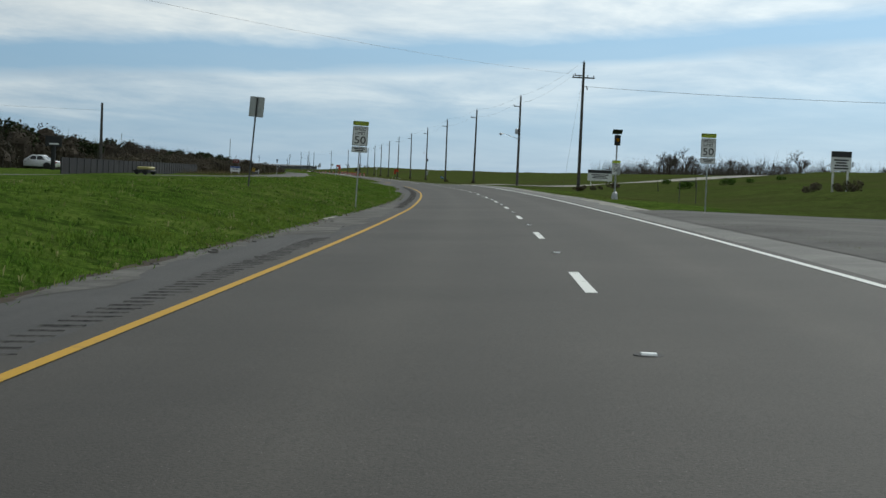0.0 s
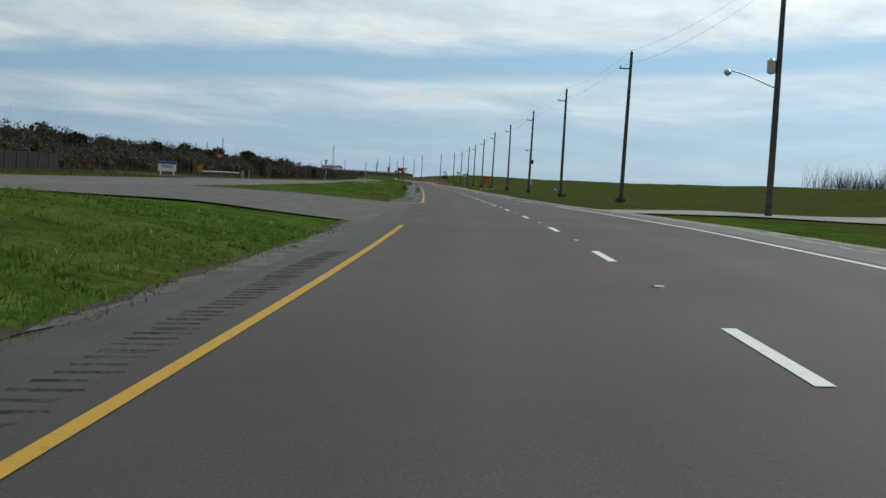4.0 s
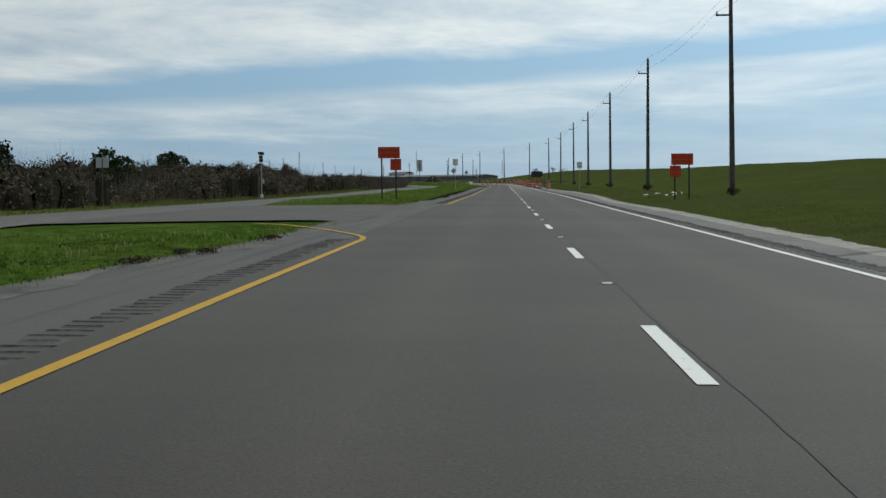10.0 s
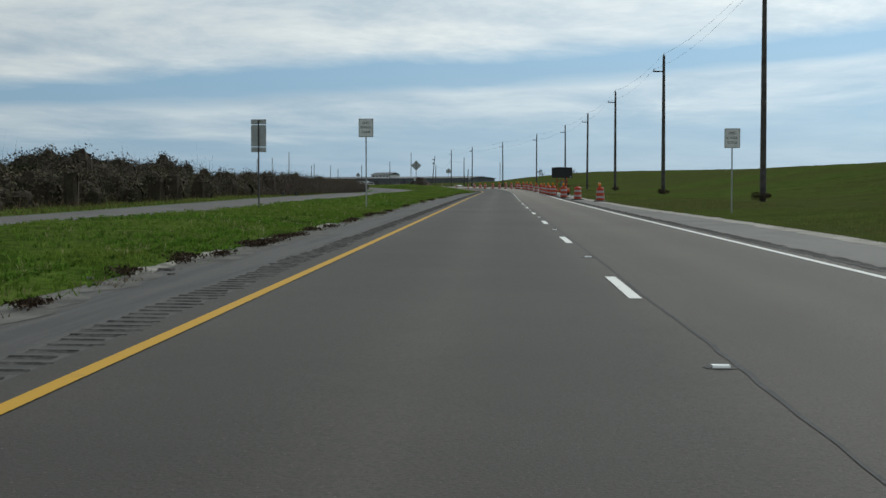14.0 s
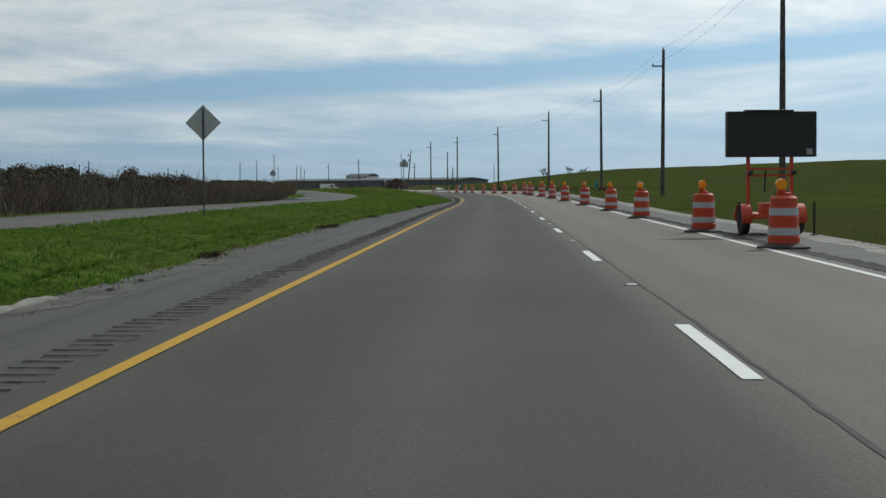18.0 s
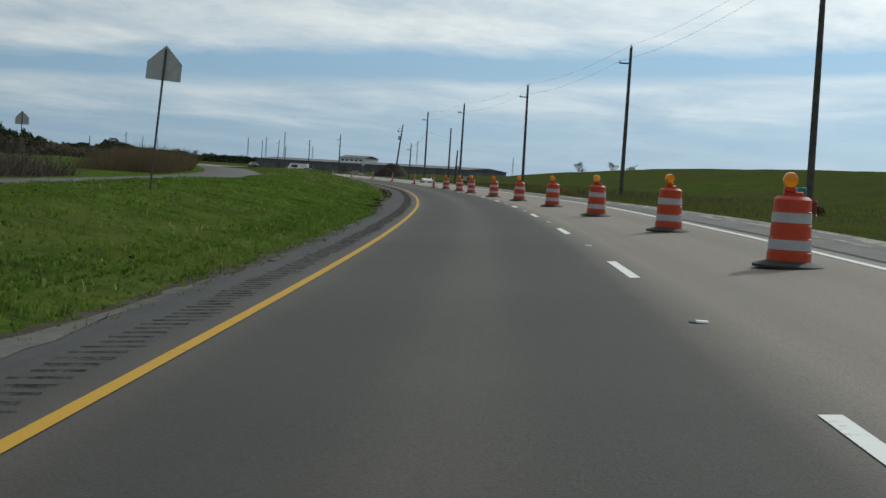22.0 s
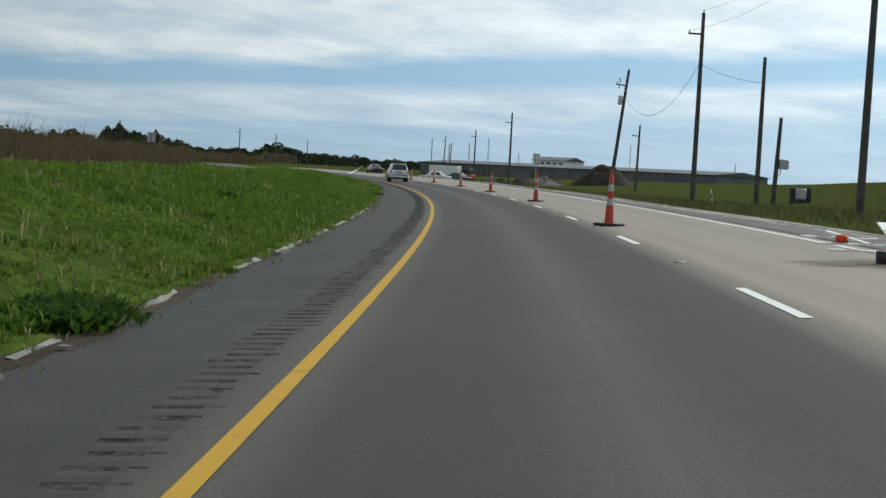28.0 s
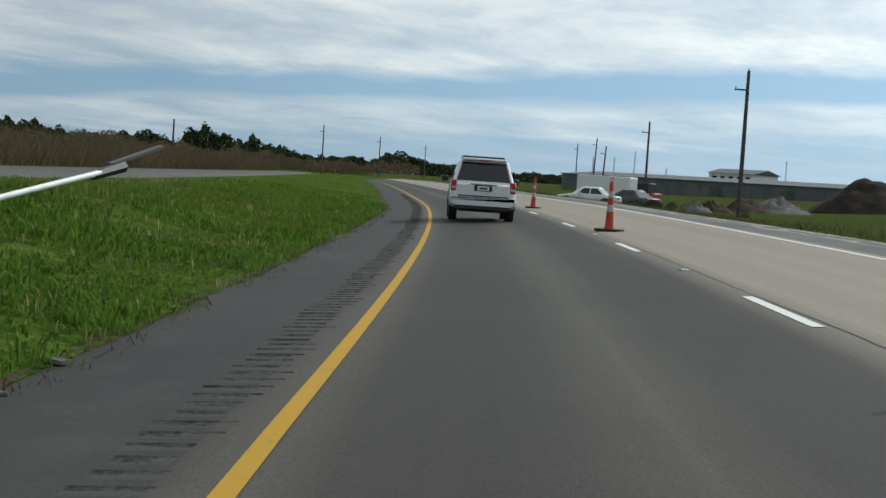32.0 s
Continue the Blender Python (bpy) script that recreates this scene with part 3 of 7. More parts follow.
def raw(name, v, f, mats, label="", category="", kind="", smooth_it=False, uv=None, slots=None):
    """A large mesh from arrays."""
    me = bpy.data.meshes.new(name)
    me.from_pydata(np.asarray(v).tolist(), [], np.asarray(f).tolist() if not isinstance(f, list) else f)
    for m in mats if isinstance(mats, (list, tuple)) else [mats]:
        me.materials.append(m)
    if slots is not None:
        me.polygons.foreach_set("material_index", np.asarray(slots, np.int32))
    if uv is not None:
        lay = me.uv_layers.new(name="road")
        idx = np.empty(len(me.loops), np.int32)
        me.loops.foreach_get("vertex_index", idx)
        lay.data.foreach_set("uv", np.asarray(uv, np.float32)[idx].ravel())
    if smooth_it:
        me.shade_smooth()
    me.update()
    return tagged(new(name, me), label, category, "", kind)


def grid_faces(rows, cols):
    i = np.arange(rows - 1)[:, None] * cols + np.arange(cols - 1)[None]
    return np.stack([i, i + 1, i + cols + 1, i + cols], -1).reshape(-1, 4)


def strip(name, s, d_cols, z_add, mat, label, category="", kind="structure", zf=None, uvd=None):
    """A band along the road: for each s a row of offsets d_cols(s)."""
    s = np.asarray(s, float)
    D = np.stack([np.broadcast_to(np.asarray(c(s) if callable(c) else c, float), s.shape) for c in d_cols], 1)
    SS = np.repeat(s[:, None], D.shape[1], 1)
    X, Y = plan(SS.ravel(), D.ravel())
    Z = (zf or deck)(SS.ravel(), D.ravel()) + z_add
    uv = np.stack([SS.ravel(), (uvd(SS, D) if uvd else D).ravel()], 1)
    return raw(name, np.stack([X, Y, Z], 1), grid_faces(len(s), D.shape[1]), mat, label, category, kind, True, uv)


# ---- ground, road, markings ----
def build_ground():
    s = np.concatenate([[-260, -160, -110], np.arange(-80, 1301, 4.0), [1380, 1480, 1600]])
    far_l = [-150, -110, -80, -60, -46, -36, -29, -24, -20, -17, -14]
    near_l = [-5.5, -4.0, -2.6, -1.4, -0.7, -0.25, 0.0]
    near_r = [0.0, 0.25, 0.7, 1.4, 2.5, 4.0, 6.0]
    far_r = [14, 17, 20, 24, 29, 35, 42, 50, 58, 66, 76, 88, 104, 125, 150, 190]
    le, re = left_edge(s), right_edge(s)
    D = [np.full_like(s, a) for a in far_l] + [opp(s) + a for a in (5.9, 5.3, 4.7, 4.05, -4.1)] + [le + a for a in near_l] + [le * 0.5, re * 0.5] + [re + a for a in near_r] + [np.full_like(s, a) for a in far_r]
    D = np.sort(np.stack(D, 1), 1)
    SS = np.repeat(s[:, None], D.shape[1], 1)
    X, Y = plan(SS, D)
    Z = ground_z(SS, D)
    under = (D > le[:, None] + 0.1) & (D < re[:, None] - 0.1)
    Z = np.where(under, Z - 0.08, Z)
    out = (D < le[:, None] - 1.0) | (D > re[:, None] + 1.0)
    near_road = np.abs(D - opp(SS)) < 6.2
    for a, b in ((126, 164), (280, 317)):
        near_road |= (SS > a) & (SS < b) & (D > opp(SS)) & (D < 0)
    near_road |= (SS < 48) & (D > 0) & (D < 60) | (SS > 146) & (SS < 170) & (D > 0) & (D < 70)
    out &= ~near_road
    wob = np.array([noise.noise((x * 0.045, y * 0.045, 0.3)) * 0.14 + noise.noise((x * 0.2, y * 0.2, 3.3)) * 0.05 for x, y in zip(X.ravel(), Y.ravel())]).reshape(X.shape)
    Z = Z + np.where(out, wob, 0)
    V = np.stack([X, Y, Z], -1)
    rows, cols = X.shape
    # carry the sheet out to the horizon on all four sides
    big = np.zeros((rows + 2, cols + 2, 3))
    big[1:-1, 1:-1] = V
    ys = np.linspace(-4200, 4800, rows)
    big[1:-1, 0] = np.stack([np.full(rows, -4200.0), ys, np.full(rows, -0.6)], 1)
    big[1:-1, -1] = np.stack([np.full(rows, 4200.0), ys, np.full(rows, -0.6)], 1)
    xs = np.linspace(-4200, 4200, cols + 2)
    big[0] = np.stack([xs, np.full(cols + 2, -4300.0), np.full(cols + 2, -0.6)], 1)
    big[-1] = np.stack([xs, np.full(cols + 2, 4900.0), np.full(cols + 2, -0.6)], 1)
    side = np.zeros((rows + 2, cols + 2))
    side[1:-1, 1:-1] = D - re[:, None] - np.where(SS > 172, -0.2, 3.0)
    side[:, -1] = 1.0
    slots = (side[:-1, :-1] > 0).astype(int).ravel()
    return raw("ground", big.reshape(-1, 3), grid_faces(rows + 2, cols + 2), [M_GRASS, M_LEVEE], "green and straw-coloured rough grass on flat land", "grass", "structure", True, None, slots)


ground = build_ground()

S_ROAD = np.arange(-80, 1096, 2.0)
lane_uv = lambda S, D: np.where(D < dsh(S), (D - yel(S)) / (dsh(S) - yel(S)), 1 + (D - dsh(S)) / (wht(S) - dsh(S)))
road = strip("road", S_ROAD, [lambda s: yel(s) - 0.30, lambda s: yel(s) * 0.5 + dsh(s) * 0.5, dsh, lambda s: dsh(s) * 0.5 + wht(s) * 0.5, lambda s: wht(s) + 0.25],
             0.02, M_ASPHALT, "grey worn asphalt carriageway of two lanes", "road", uvd=lane_uv)


def ragged(edge, amp, seed):
    return lambda s: edge(s) + np.array([amp * (noise.noise((q * 0.35, seed, 0)) + 0.6 * noise.noise((q * 1.3, seed, 5)) + 0.9 * noise.noise((q * 0.07, seed, 9))) for q in s])


S_FINE = np.arange(-60, 1060, 0.5)
strip("shoulder_left", S_FINE, [ragged(left_edge, 0.35, 1.0), lambda s: (left_edge(s) + yel(s)) / 2, lambda s: yel(s) - 0.30], 0.016, M_SHOULDER,
      "grey asphalt shoulder with a crumbling edge along the median grass", "shoulder")
strip("shoulder_right", S_FINE, [lambda s: wht(s) + 0.25, lambda s: (wht(s) + right_edge(s)) / 2, ragged(right_edge, 0.30, 2.0)], 0.016, M_PALE,
      "pale grey asphalt shoulder with gravel at its edge", "shoulder")


def open_at(s, gaps):
    return any(a < s < b for a, b in gaps)


def line_strip(name, d, s_list, width, mat, label, top=0.026):
    s = np.asarray(s_list, float)
    return strip(name, s, [lambda q: d(q) - width / 2, lambda q: d(q) + width / 2], top, mat, label, "road marking")


yellow_runs, start = [], -60.0
for a, b in YELLOW_GAPS + [(1000.0, 1000.0)]:
    yellow_runs.append((start, a))
    start = b
for a, b in yellow_runs:
    line_strip("yellow_edge_line", yel, np.arange(a, b + 0.1, 1.0), 0.105, M_YELLOW, "worn yellow edge line along the median side")
line_strip("white_edge_line", wht, np.arange(-60, 1000, 2.0), 0.115, M_WHITE, "solid white edge line along the outer lane")
k = math.floor((-50 - DASH_S) / 12.19)
while DASH_S + 12.19 * k < 1080:
    a = DASH_S + 12.19 * k
    line_strip("lane_dash", dsh, station(np.linspace(a - 3.05, a, 4)), 0.115, M_WHITE, "white painted lane dash on grey asphalt")
    k += 1


def build_rumble(line, side, s_from, s_to, label):
    """Milled grooves across a shoulder: lands and troughs."""
    V, F, slots = [], [], []
    random.seed(4)
    s = s_from
    while s < s_to:
        jit = (random.uniform(-0.04, 0.03), random.uniform(-0.10, 0.03))
        if side > 0 or not open_at(s, RUMBLE_GAPS):
            c = float(line(s)) + side * (0.45 - 0.05 * float(smooth(660, 720, s))) - 0.02 * math.sin(s)
            for q, z in ((0.10, 0.0165), (0.14, 0.0175), (0.19, 0.0175), (0.225, 0.019), (0.25, 0.0255)):
                for d in (c - 0.19 - jit[0], c + 0.19 + jit[1]):
                    x, y = plan(s + q, d)
                    V.append((float(x), float(y), float(deck(s, d)) + z))
            n = len(V) - 10
            for i in range(4):
                F.append((n + 2 * i, n + 2 * i + 1, n + 2 * i + 3, n + 2 * i + 2))
                # shade of the far groove wall is put into the colour, patchily
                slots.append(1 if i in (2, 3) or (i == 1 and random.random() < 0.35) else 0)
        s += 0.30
    return raw("rumble_strip", V, F, [M_SHOULDER, M_GROOVE_SHADE], label, "rumble strip", "stuff", False, None, slots)


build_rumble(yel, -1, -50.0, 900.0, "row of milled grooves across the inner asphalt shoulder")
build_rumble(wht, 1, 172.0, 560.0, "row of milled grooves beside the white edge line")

# the other carriageway
strip("road_opposite", np.arange(-80, 1096, 4.0), [lambda s: opp(s) - 3.9, lambda s: opp(s) - 3.6, opp, lambda s: opp(s) + 3.6, lambda s: opp(s) + 3.9], 0.05, M_OLDROAD, "pale grey asphalt carriageway beyond the median", "road",
      zf=lambda s, d: ground_z(s, d) - 0.25 * (np.abs(d - opp(s)) > 3.75))


# ---- utility poles ----
def utility_pole(name, m, height, label, group="utility poles", arm=True, wood=None):
    p = thing(name, m, label, "utility pole", group)
    part("shaft", Geo().tube([(0, 0, -0.6), (0, 0, height * 0.5), (0, 0, height)], [0.165, 0.14, 0.105], 12), wood or M_WOOD, p)
    if arm:
        z = height - 1.25
        part("crossarm", Geo().box((-0.85, -0.05, z - 0.05), (0.06, 0.05, z + 0.05), 0.008), M_WOOD, p)
        part("insulator", Geo().lathe([(0.03, z + 0.05), (0.055, z + 0.09), (0.03, z + 0.13), (0.055, z + 0.17), (0.02, z + 0.22)], 10, (-0.78, 0, 0)), M_GLAZE, p, "grey porcelain insulator")
        part("top_insulator", Geo().lathe([(0.03, height), (0.055, height + 0.05), (0.03, height + 0.09), (0.05, height + 0.13), (0.02, height + 0.18)], 10), M_GLAZE, p, "grey porcelain insulator")
    return p


M_GLAZE = plain("grey_porcelain", (0.30, 0.30, 0.31), 0.25)
POLE_TOPS = []
for i, (s, d, top) in enumerate(POLES):
    z = ground_at(s, d)
    m = spot(s, d, z, 0, 0, POLE_LEAN[i % len(POLE_LEAN)])
    utility_pole("utility_pole", m, top - z, "weathered wooden utility pole on the roadside grass")
    POLE_TOPS.append(m @ Vector((0, 0, top - z + 0.15)))


# ---- drums ----
def drum_at(m, lamp=True, label="orange and white striped traffic drum with an amber lamp"):
    p = thing("traffic_drum", m, label, "traffic drum", "traffic drums along the closed lane")
    part("base", Geo().lathe([(0.43, 0.0), (0.43, 0.03), (0.37, 0.055), (0.30, 0.07), (0.27, 0.085)], 20), M_RUBBER, p, "black rubber tyre-ring base")
    prof = [(0.262, 0.06), (0.262, 0.19), (0.252, 0.195), (0.250, 0.35), (0.242, 0.355), (0.240, 0.51), (0.232, 0.515), (0.230, 0.67), (0.222, 0.675), (0.220, 0.81), (0.195, 0.835), (0.18, 0.85)]
    part("body", Geo().lathe(prof, 24), M_ORANGE, p)
    for a, b, r in ((0.215, 0.335, 0.2545), (0.535, 0.655, 0.2345)):
        part("band", Geo().lathe([(r, a), (r, b)], 24, cap=False), M_BAND, p, "white reflective band")
    part("handle", Geo().box((-0.12, -0.025, 0.83), (0.12, 0.025, 0.905), 0.012), M_ORANGE, p)
    if lamp:
        part("lamp_foot", Geo().box((-0.115, -0.045, 0.90), (0.025, 0.045, 0.955), 0.01), M_ORANGE, p)
        part("lamp_lens", Geo().lathe([(0.04, -0.05), (0.085, -0.045), (0.095, 0.0), (0.085, 0.045), (0.04, 0.05)], 16, (-0.045, 0, 1.04), "y"), M_AMBER, p, "round amber warning lens")
    return p


for s, d, turn in DRUMS:
    if s == DRUMS[1][0]:
        drum_at(spot(s, d, None, turn), False, "orange and white striped traffic drum without a lamp")
        continue
    drum_at(spot(s, d, None, turn))


# ---- writing ----
def text_mesh(words, size, depth=0.002):
    cu = bpy.data.curves.new("text", "FONT")
    cu.body, cu.size, cu.extrude, cu.align_x, cu.align_y = words, size, depth, "CENTER", "CENTER"
    ob = new("text", cu)
    dg = bpy.context.evaluated_depsgraph_get()
    me = bpy.data.meshes.new_from_object(ob.evaluated_get(dg))
    bpy.data.objects.remove(ob)
    return me


def lettering(words, size, x, z, y, mat, parent, squeeze=1.0, name="lettering"):
    """Raised letters on the side of a panel that faces the traffic."""
    me = text_mesh(words, size)
    me.materials.clear()
    me.materials.append(mat)
    me.transform(Matrix.Translation((x, y, z)) @ Matrix.Rotation(radians(90), 4, "X") @ Matrix.Diagonal((squeeze, 1, 1, 1)))
    ob = new(name, me)
    ob.parent = parent
    return ob


def panel(name, w, h, z, mat, parent, y=-0.03, thick=0.004, r=0.03, label="", x=0.0, border=None):
    """A sign panel with rounded corners, its middle at height z."""
    pts = []
    for cx, cz, a0 in ((w / 2 - r, h / 2 - r, 0), (-w / 2 + r, h / 2 - r, 90), (-w / 2 + r, -h / 2 + r, 180), (w / 2 - r, -h / 2 + r, 270)):
        for k in range(4):
            a = radians(a0 + 30 * k)
            pts.append((x + cx + r * math.cos(a), z + cz + r * math.sin(a)))
    ob = part(name, Geo().prism(pts, y - thick, y + thick), mat, parent, label, True)
    if border is not None:
        g, t = Geo(), 0.012
        a, b, i = w / 2 - 0.015, h / 2 - 0.015, y - thick - 0.0025
        for lo, hi in (((-a, b - t), (a, b)), ((-a, -b), (a, -b + t)), ((-a, -b + t), (-a + t, b - t)), ((a - t, -b + t), (a, b - t))):
            g.box((x + lo[0], i, z + lo[1]), (x + hi[0], i + 0.002, z + hi[1]))
        part("border", g, border, parent, "thin dark border line", True)
    return ob


def post(parent, h, mat, r=0.025, x=0.0, square=False, sink=0.5):
    g = Geo().box((x - r, -r, -sink), (x + r, r, h), 0.004) if square else Geo().tube([(x, 0, -sink), (x, 0, h)], r, 10)
    return part("post", g, mat, parent)


def bars(parent, w, rows, z, y, mat, h=0.035, gap=0.06):
    """Unreadable lines of writing, as plain bars."""
    for i in range(rows):
        ww = w * (0.95, 0.7, 0.85)[i % 3]
        part("text_bar", Geo().box((-ww / 2, y - 0.002, z - i * gap - h / 2), (ww / 2, y, z - i * gap + h / 2)), mat, parent, "", True)


def school_limit(s, d, top, lean, label):
    p = thing("speed_sign", spot(s, d, None, 0, 0, lean), label, "road sign", "school speed signs")
    z = ground_at(s, d)
    h = top - z
    post(p, h - 0.02, M_STEEL, 0.022)
    panel("school_plaque", 0.53, 0.15, h - 0.08, M_LIME, p, r=0.015, label="lime school plaque", border=M_BLACK)
    lettering("SCHOOL", 0.12, 0, h - 0.08, -0.036, M_BLACK, p)
    panel("limit_panel", 0.53, 0.67, h - 0.51, M_SIGNWHITE, p, label="white speed limit panel", border=M_BLACK)
    lettering("SPEED", 0.15, 0, h - 0.28, -0.036, M_BLACK, p)
    lettering("LIMIT", 0.15, 0, h - 0.42, -0.036, M_BLACK, p)
    lettering("50", 0.36, 0, h - 0.66, -0.036, M_BLACK, p, 1.15)
    panel("time_plaque", 0.53, 0.2, h - 0.97, M_SIGNWHITE, p, r=0.015, label="white plaque with small writing", border=M_BLACK)
    bars(p, 0.4, 2, h - 0.94, -0.036, M_BLACK, 0.035, 0.063)
    return p


school_limit(42.8, -3.78, 2.86, 1.6, "white school speed limit sign on a leaning steel post")
school_limit(44.5, 8.5, 3.02, 0.0, "white school speed limit sign on a roadside post")


def beacon(s, d, top, sign, label):
    """Flashing beacon: a pole with a solar panel and a lamp housing."""
    p = thing("flashing_beacon", spot(s, d), label, "beacon", "solar beacons")
    h = top - ground_at(s, d)
    part("pole", Geo().tube([(0, 0, -0.3), (0, 0, h - 0.1)], 0.045, 12), M_STEEL, p)
    part("pedestal", Geo().lathe([(0.17, -0.2), (0.17, 0.1), (0.13, 0.33), (0.07, 0.38)], 8), M_ALU, p, "cast aluminium pedestal")
    part("solar_panel", Geo().prism([(-0.22, 0.10), (0.22, -0.10), (0.22, -0.06), (-0.22, 0.14)], -0.26, 0.26, "x"), M_BLACK, p, "tilted black solar panel").location = (0, 0, h)
    part("lamp_housing", Geo().box((-0.16, -0.20, h - 0.72), (0.16, -0.02, h - 0.16), 0.02), M_BLACK, p, "black lamp housing")
    part("visor", Geo().lathe([(0.115, -0.33), (0.115, -0.20)], 16, (0, 0, h - 0.42), "y", False), M_BLACK, p)
    part("lamp", Geo().lathe([(0.10, -0.215), (0.06, -0.235), (0.0, -0.24)], 16, (0, 0, h - 0.42), "y"), M_AMBER, p, "unlit amber lamp")
    part("control_box", Geo().box((0.05, -0.10, 1.35), (0.24, 0.10, 1.75), 0.015), M_ALU, p, "grey control box")
    if sign:
        panel("school_plaque", 0.46, 0.15, 2.02, M_LIME, p, y=-0.07, r=0.015, label="lime school plaque", border=M_BLACK)
        panel("limit_panel", 0.46, 0.62, 1.62, M_SIGNWHITE, p, y=-0.07, label="white speed limit panel", border=M_BLACK)
        lettering("SPEED", 0.11, 0, 1.86, -0.077, M_BLACK, p)
        lettering("LIMIT", 0.11, 0, 1.76, -0.077, M_BLACK, p)
        lettering("50", 0.27, 0, 1.56, -0.077, M_BLACK, p, 1.15)
    return p


beacon(68.3, 8.75, 3.9, True, "solar school speed beacon with a white limit sign")
beacon(378.2, -21.2, 3.7, False, "solar flashing beacon on a white pole beside the road")


def sign_back(s, d, top, w, h, lean, label, split=True, turn=0.0):
    """A sign seen from behind: bare aluminium on a post."""
    p = thing("road_sign", spot(s, d, None, turn, 0, lean), label, "road sign")
    z = top - ground_at(s, d)
    post(p, z - 0.03, M_POST, 0.028)
    if split:
        for a, b in ((0.0, 0.15), (0.17, 0.83), (0.85, 1.0)):
            panel("panel", w, (b - a) * h, z - (a + b) / 2 * h, M_ALU, p, y=0.035, r=0.02, label="bare metal back")
    else:
        panel("panel", w, h, z - h / 2, M_ALU, p, y=0.035, label="bare metal back")
    return p


M_POST = plain("weathered_steel_post", (0.10, 0.10, 0.10), 0.6, 0.6)
sign_back(43.0, -7.5, 3.55, 0.53, 0.69, 4.0, "grey back of a road sign on a leaning post", False, -14)
sign_back(407.4, -8.8, 3.4, 0.56, 1.2, 0.0, "grey backs of stacked sign panels on a steel post")
sign_back(823.9, -20.0, 3.05, 0.62, 0.75, 0.0, "pale blue-grey sign beyond the other carriageway", False)
sign_back(335.0, -23.5, 2.7, 0.75, 0.6, 0.0, "small grey sign back beside the other carriageway", False)


def end_school(s, d, top, label):
    p = thing("road_sign", spot(s, d), label, "road sign", "end of school zone signs")
    h = top - ground_at(s, d)
    post(p, h - 0.02, M_STEEL, 0.025)
    panel("panel", 0.56, 0.70, h - 0.35, M_SIGNWHITE, p, border=M_BLACK)
    lettering("END", 0.13, 0, h - 0.17, -0.036, M_BLACK, p)
    lettering("SCHOOL", 0.12, 0, h - 0.34, -0.036, M_BLACK, p, 0.9)
    lettering("ZONE", 0.13, 0, h - 0.51, -0.036, M_BLACK, p)


end_school(409.2, -5.0, 3.5, "white end of school zone sign on the median")
end_school(406.5, 8.33, 3.0, "white end of school zone sign on the outer verge")


def work_sign(s, d, top, flip, label):
    p = thing("work_sign", spot(s, d), label, "road sign", "orange work signs")
    h = top - ground_at(s, d)
    for x in (-0.36, 0.33):
        part("post", Geo().box((x - 0.035, -0.035, -0.5), (x + 0.035, 0.035, h - 0.1), 0.005), M_DARKPOST, p, "dark square post")
    panel("main_panel", 1.06, 0.55, h - 0.275, M_SIGNORANGE, p, y=-0.045, r=0.02, border=M_BLACK)
    lettering("ROAD WORK", 0.165, 0, h - 0.17, -0.052, M_BLACK, p, 0.95)
    lettering("NEXT 25 MILES", 0.165, 0, h - 0.39, -0.052, M_BLACK, p, 0.76)
    x = -0.33 if flip else 0.33
    panel("speed_panel", 0.53, 0.55, h - 0.86, M_SIGNORANGE, p, y=-0.045, r=0.02, x=x, border=M_BLACK)
    lettering("55", 0.30, x, h - 0.77, -0.052, M_BLACK, p, 1.1)
    lettering("MPH", 0.14, x, h - 1.01, -0.052, M_BLACK, p, 1.1)
    return p


M_DARKPOST = plain("dark_post", (0.016, 0.016, 0.018), 0.6)
work_sign(321.0, -5.52, 2.77, False, "orange road work sign on two dark posts")
work_sign(321.2, 8.68, 2.28, True, "orange road work sign on two posts by the verge")


def diamond_back(s, d, top, size, label, lean=0.0):
    p = thing("warning_sign", spot(s, d, None, 0, 0, lean), label, "road sign")
    h = top - ground_at(s, d)
    post(p, h - 0.08, M_POST, 0.025)
    a = size / 2
    part("panel", Geo().prism([(0, h), (a, h - a), (0, h - 2 * a), (-a, h - a)], 0.028, 0.034), M_ALU, p, "bare metal diamond back", True)


diamond_back(497.3, -8.12, 3.36, 1.0, "grey back of a diamond warning sign on a thin post")


def school_back(s, d, top, size, lean, label):
    p = thing("school_sign", spot(s, d, None, 0, 0, lean), label, "road sign", "pentagon school signs")
    h = top - ground_at(s, d)
    post(p, h - 0.08, M_POST, 0.025)
    a = size / 2
    part("panel", Geo().prism([(0, h), (a, h - a), (a, h - 2 * a), (-a, h - 2 * a), (-a, h - a)], 0.028, 0.034), M_ALU, p, "bare metal pentagon back", True)


school_back(590.8, -7.06, 3.63, 0.78, 3.6, "grey back of a pentagon school sign on a leaning post")
school_back(640.0, -23.0, 3.3, 0.75, 0.0, "grey back of a distant pentagon school sign")


def limit_65():
    p = thing("speed_sign", spot(820.0, 9.45), "white 65 speed limit sign on a steel post", "road sign")
    h = 2.97 - ground_at(820.0, 9.45)
    post(p, h - 0.05, M_STEEL, 0.028)
    panel("panel", 0.56, 0.72, h - 0.36, M_SIGNWHITE, p, border=M_BLACK)
    lettering("SPEED", 0.145, 0, h - 0.12, -0.036, M_BLACK, p)
    lettering("LIMIT", 0.145, 0, h - 0.265, -0.036, M_BLACK, p)
    lettering("65", 0.34, 0, h - 0.51, -0.036, M_BLACK, p, 1.15)


limit_65()


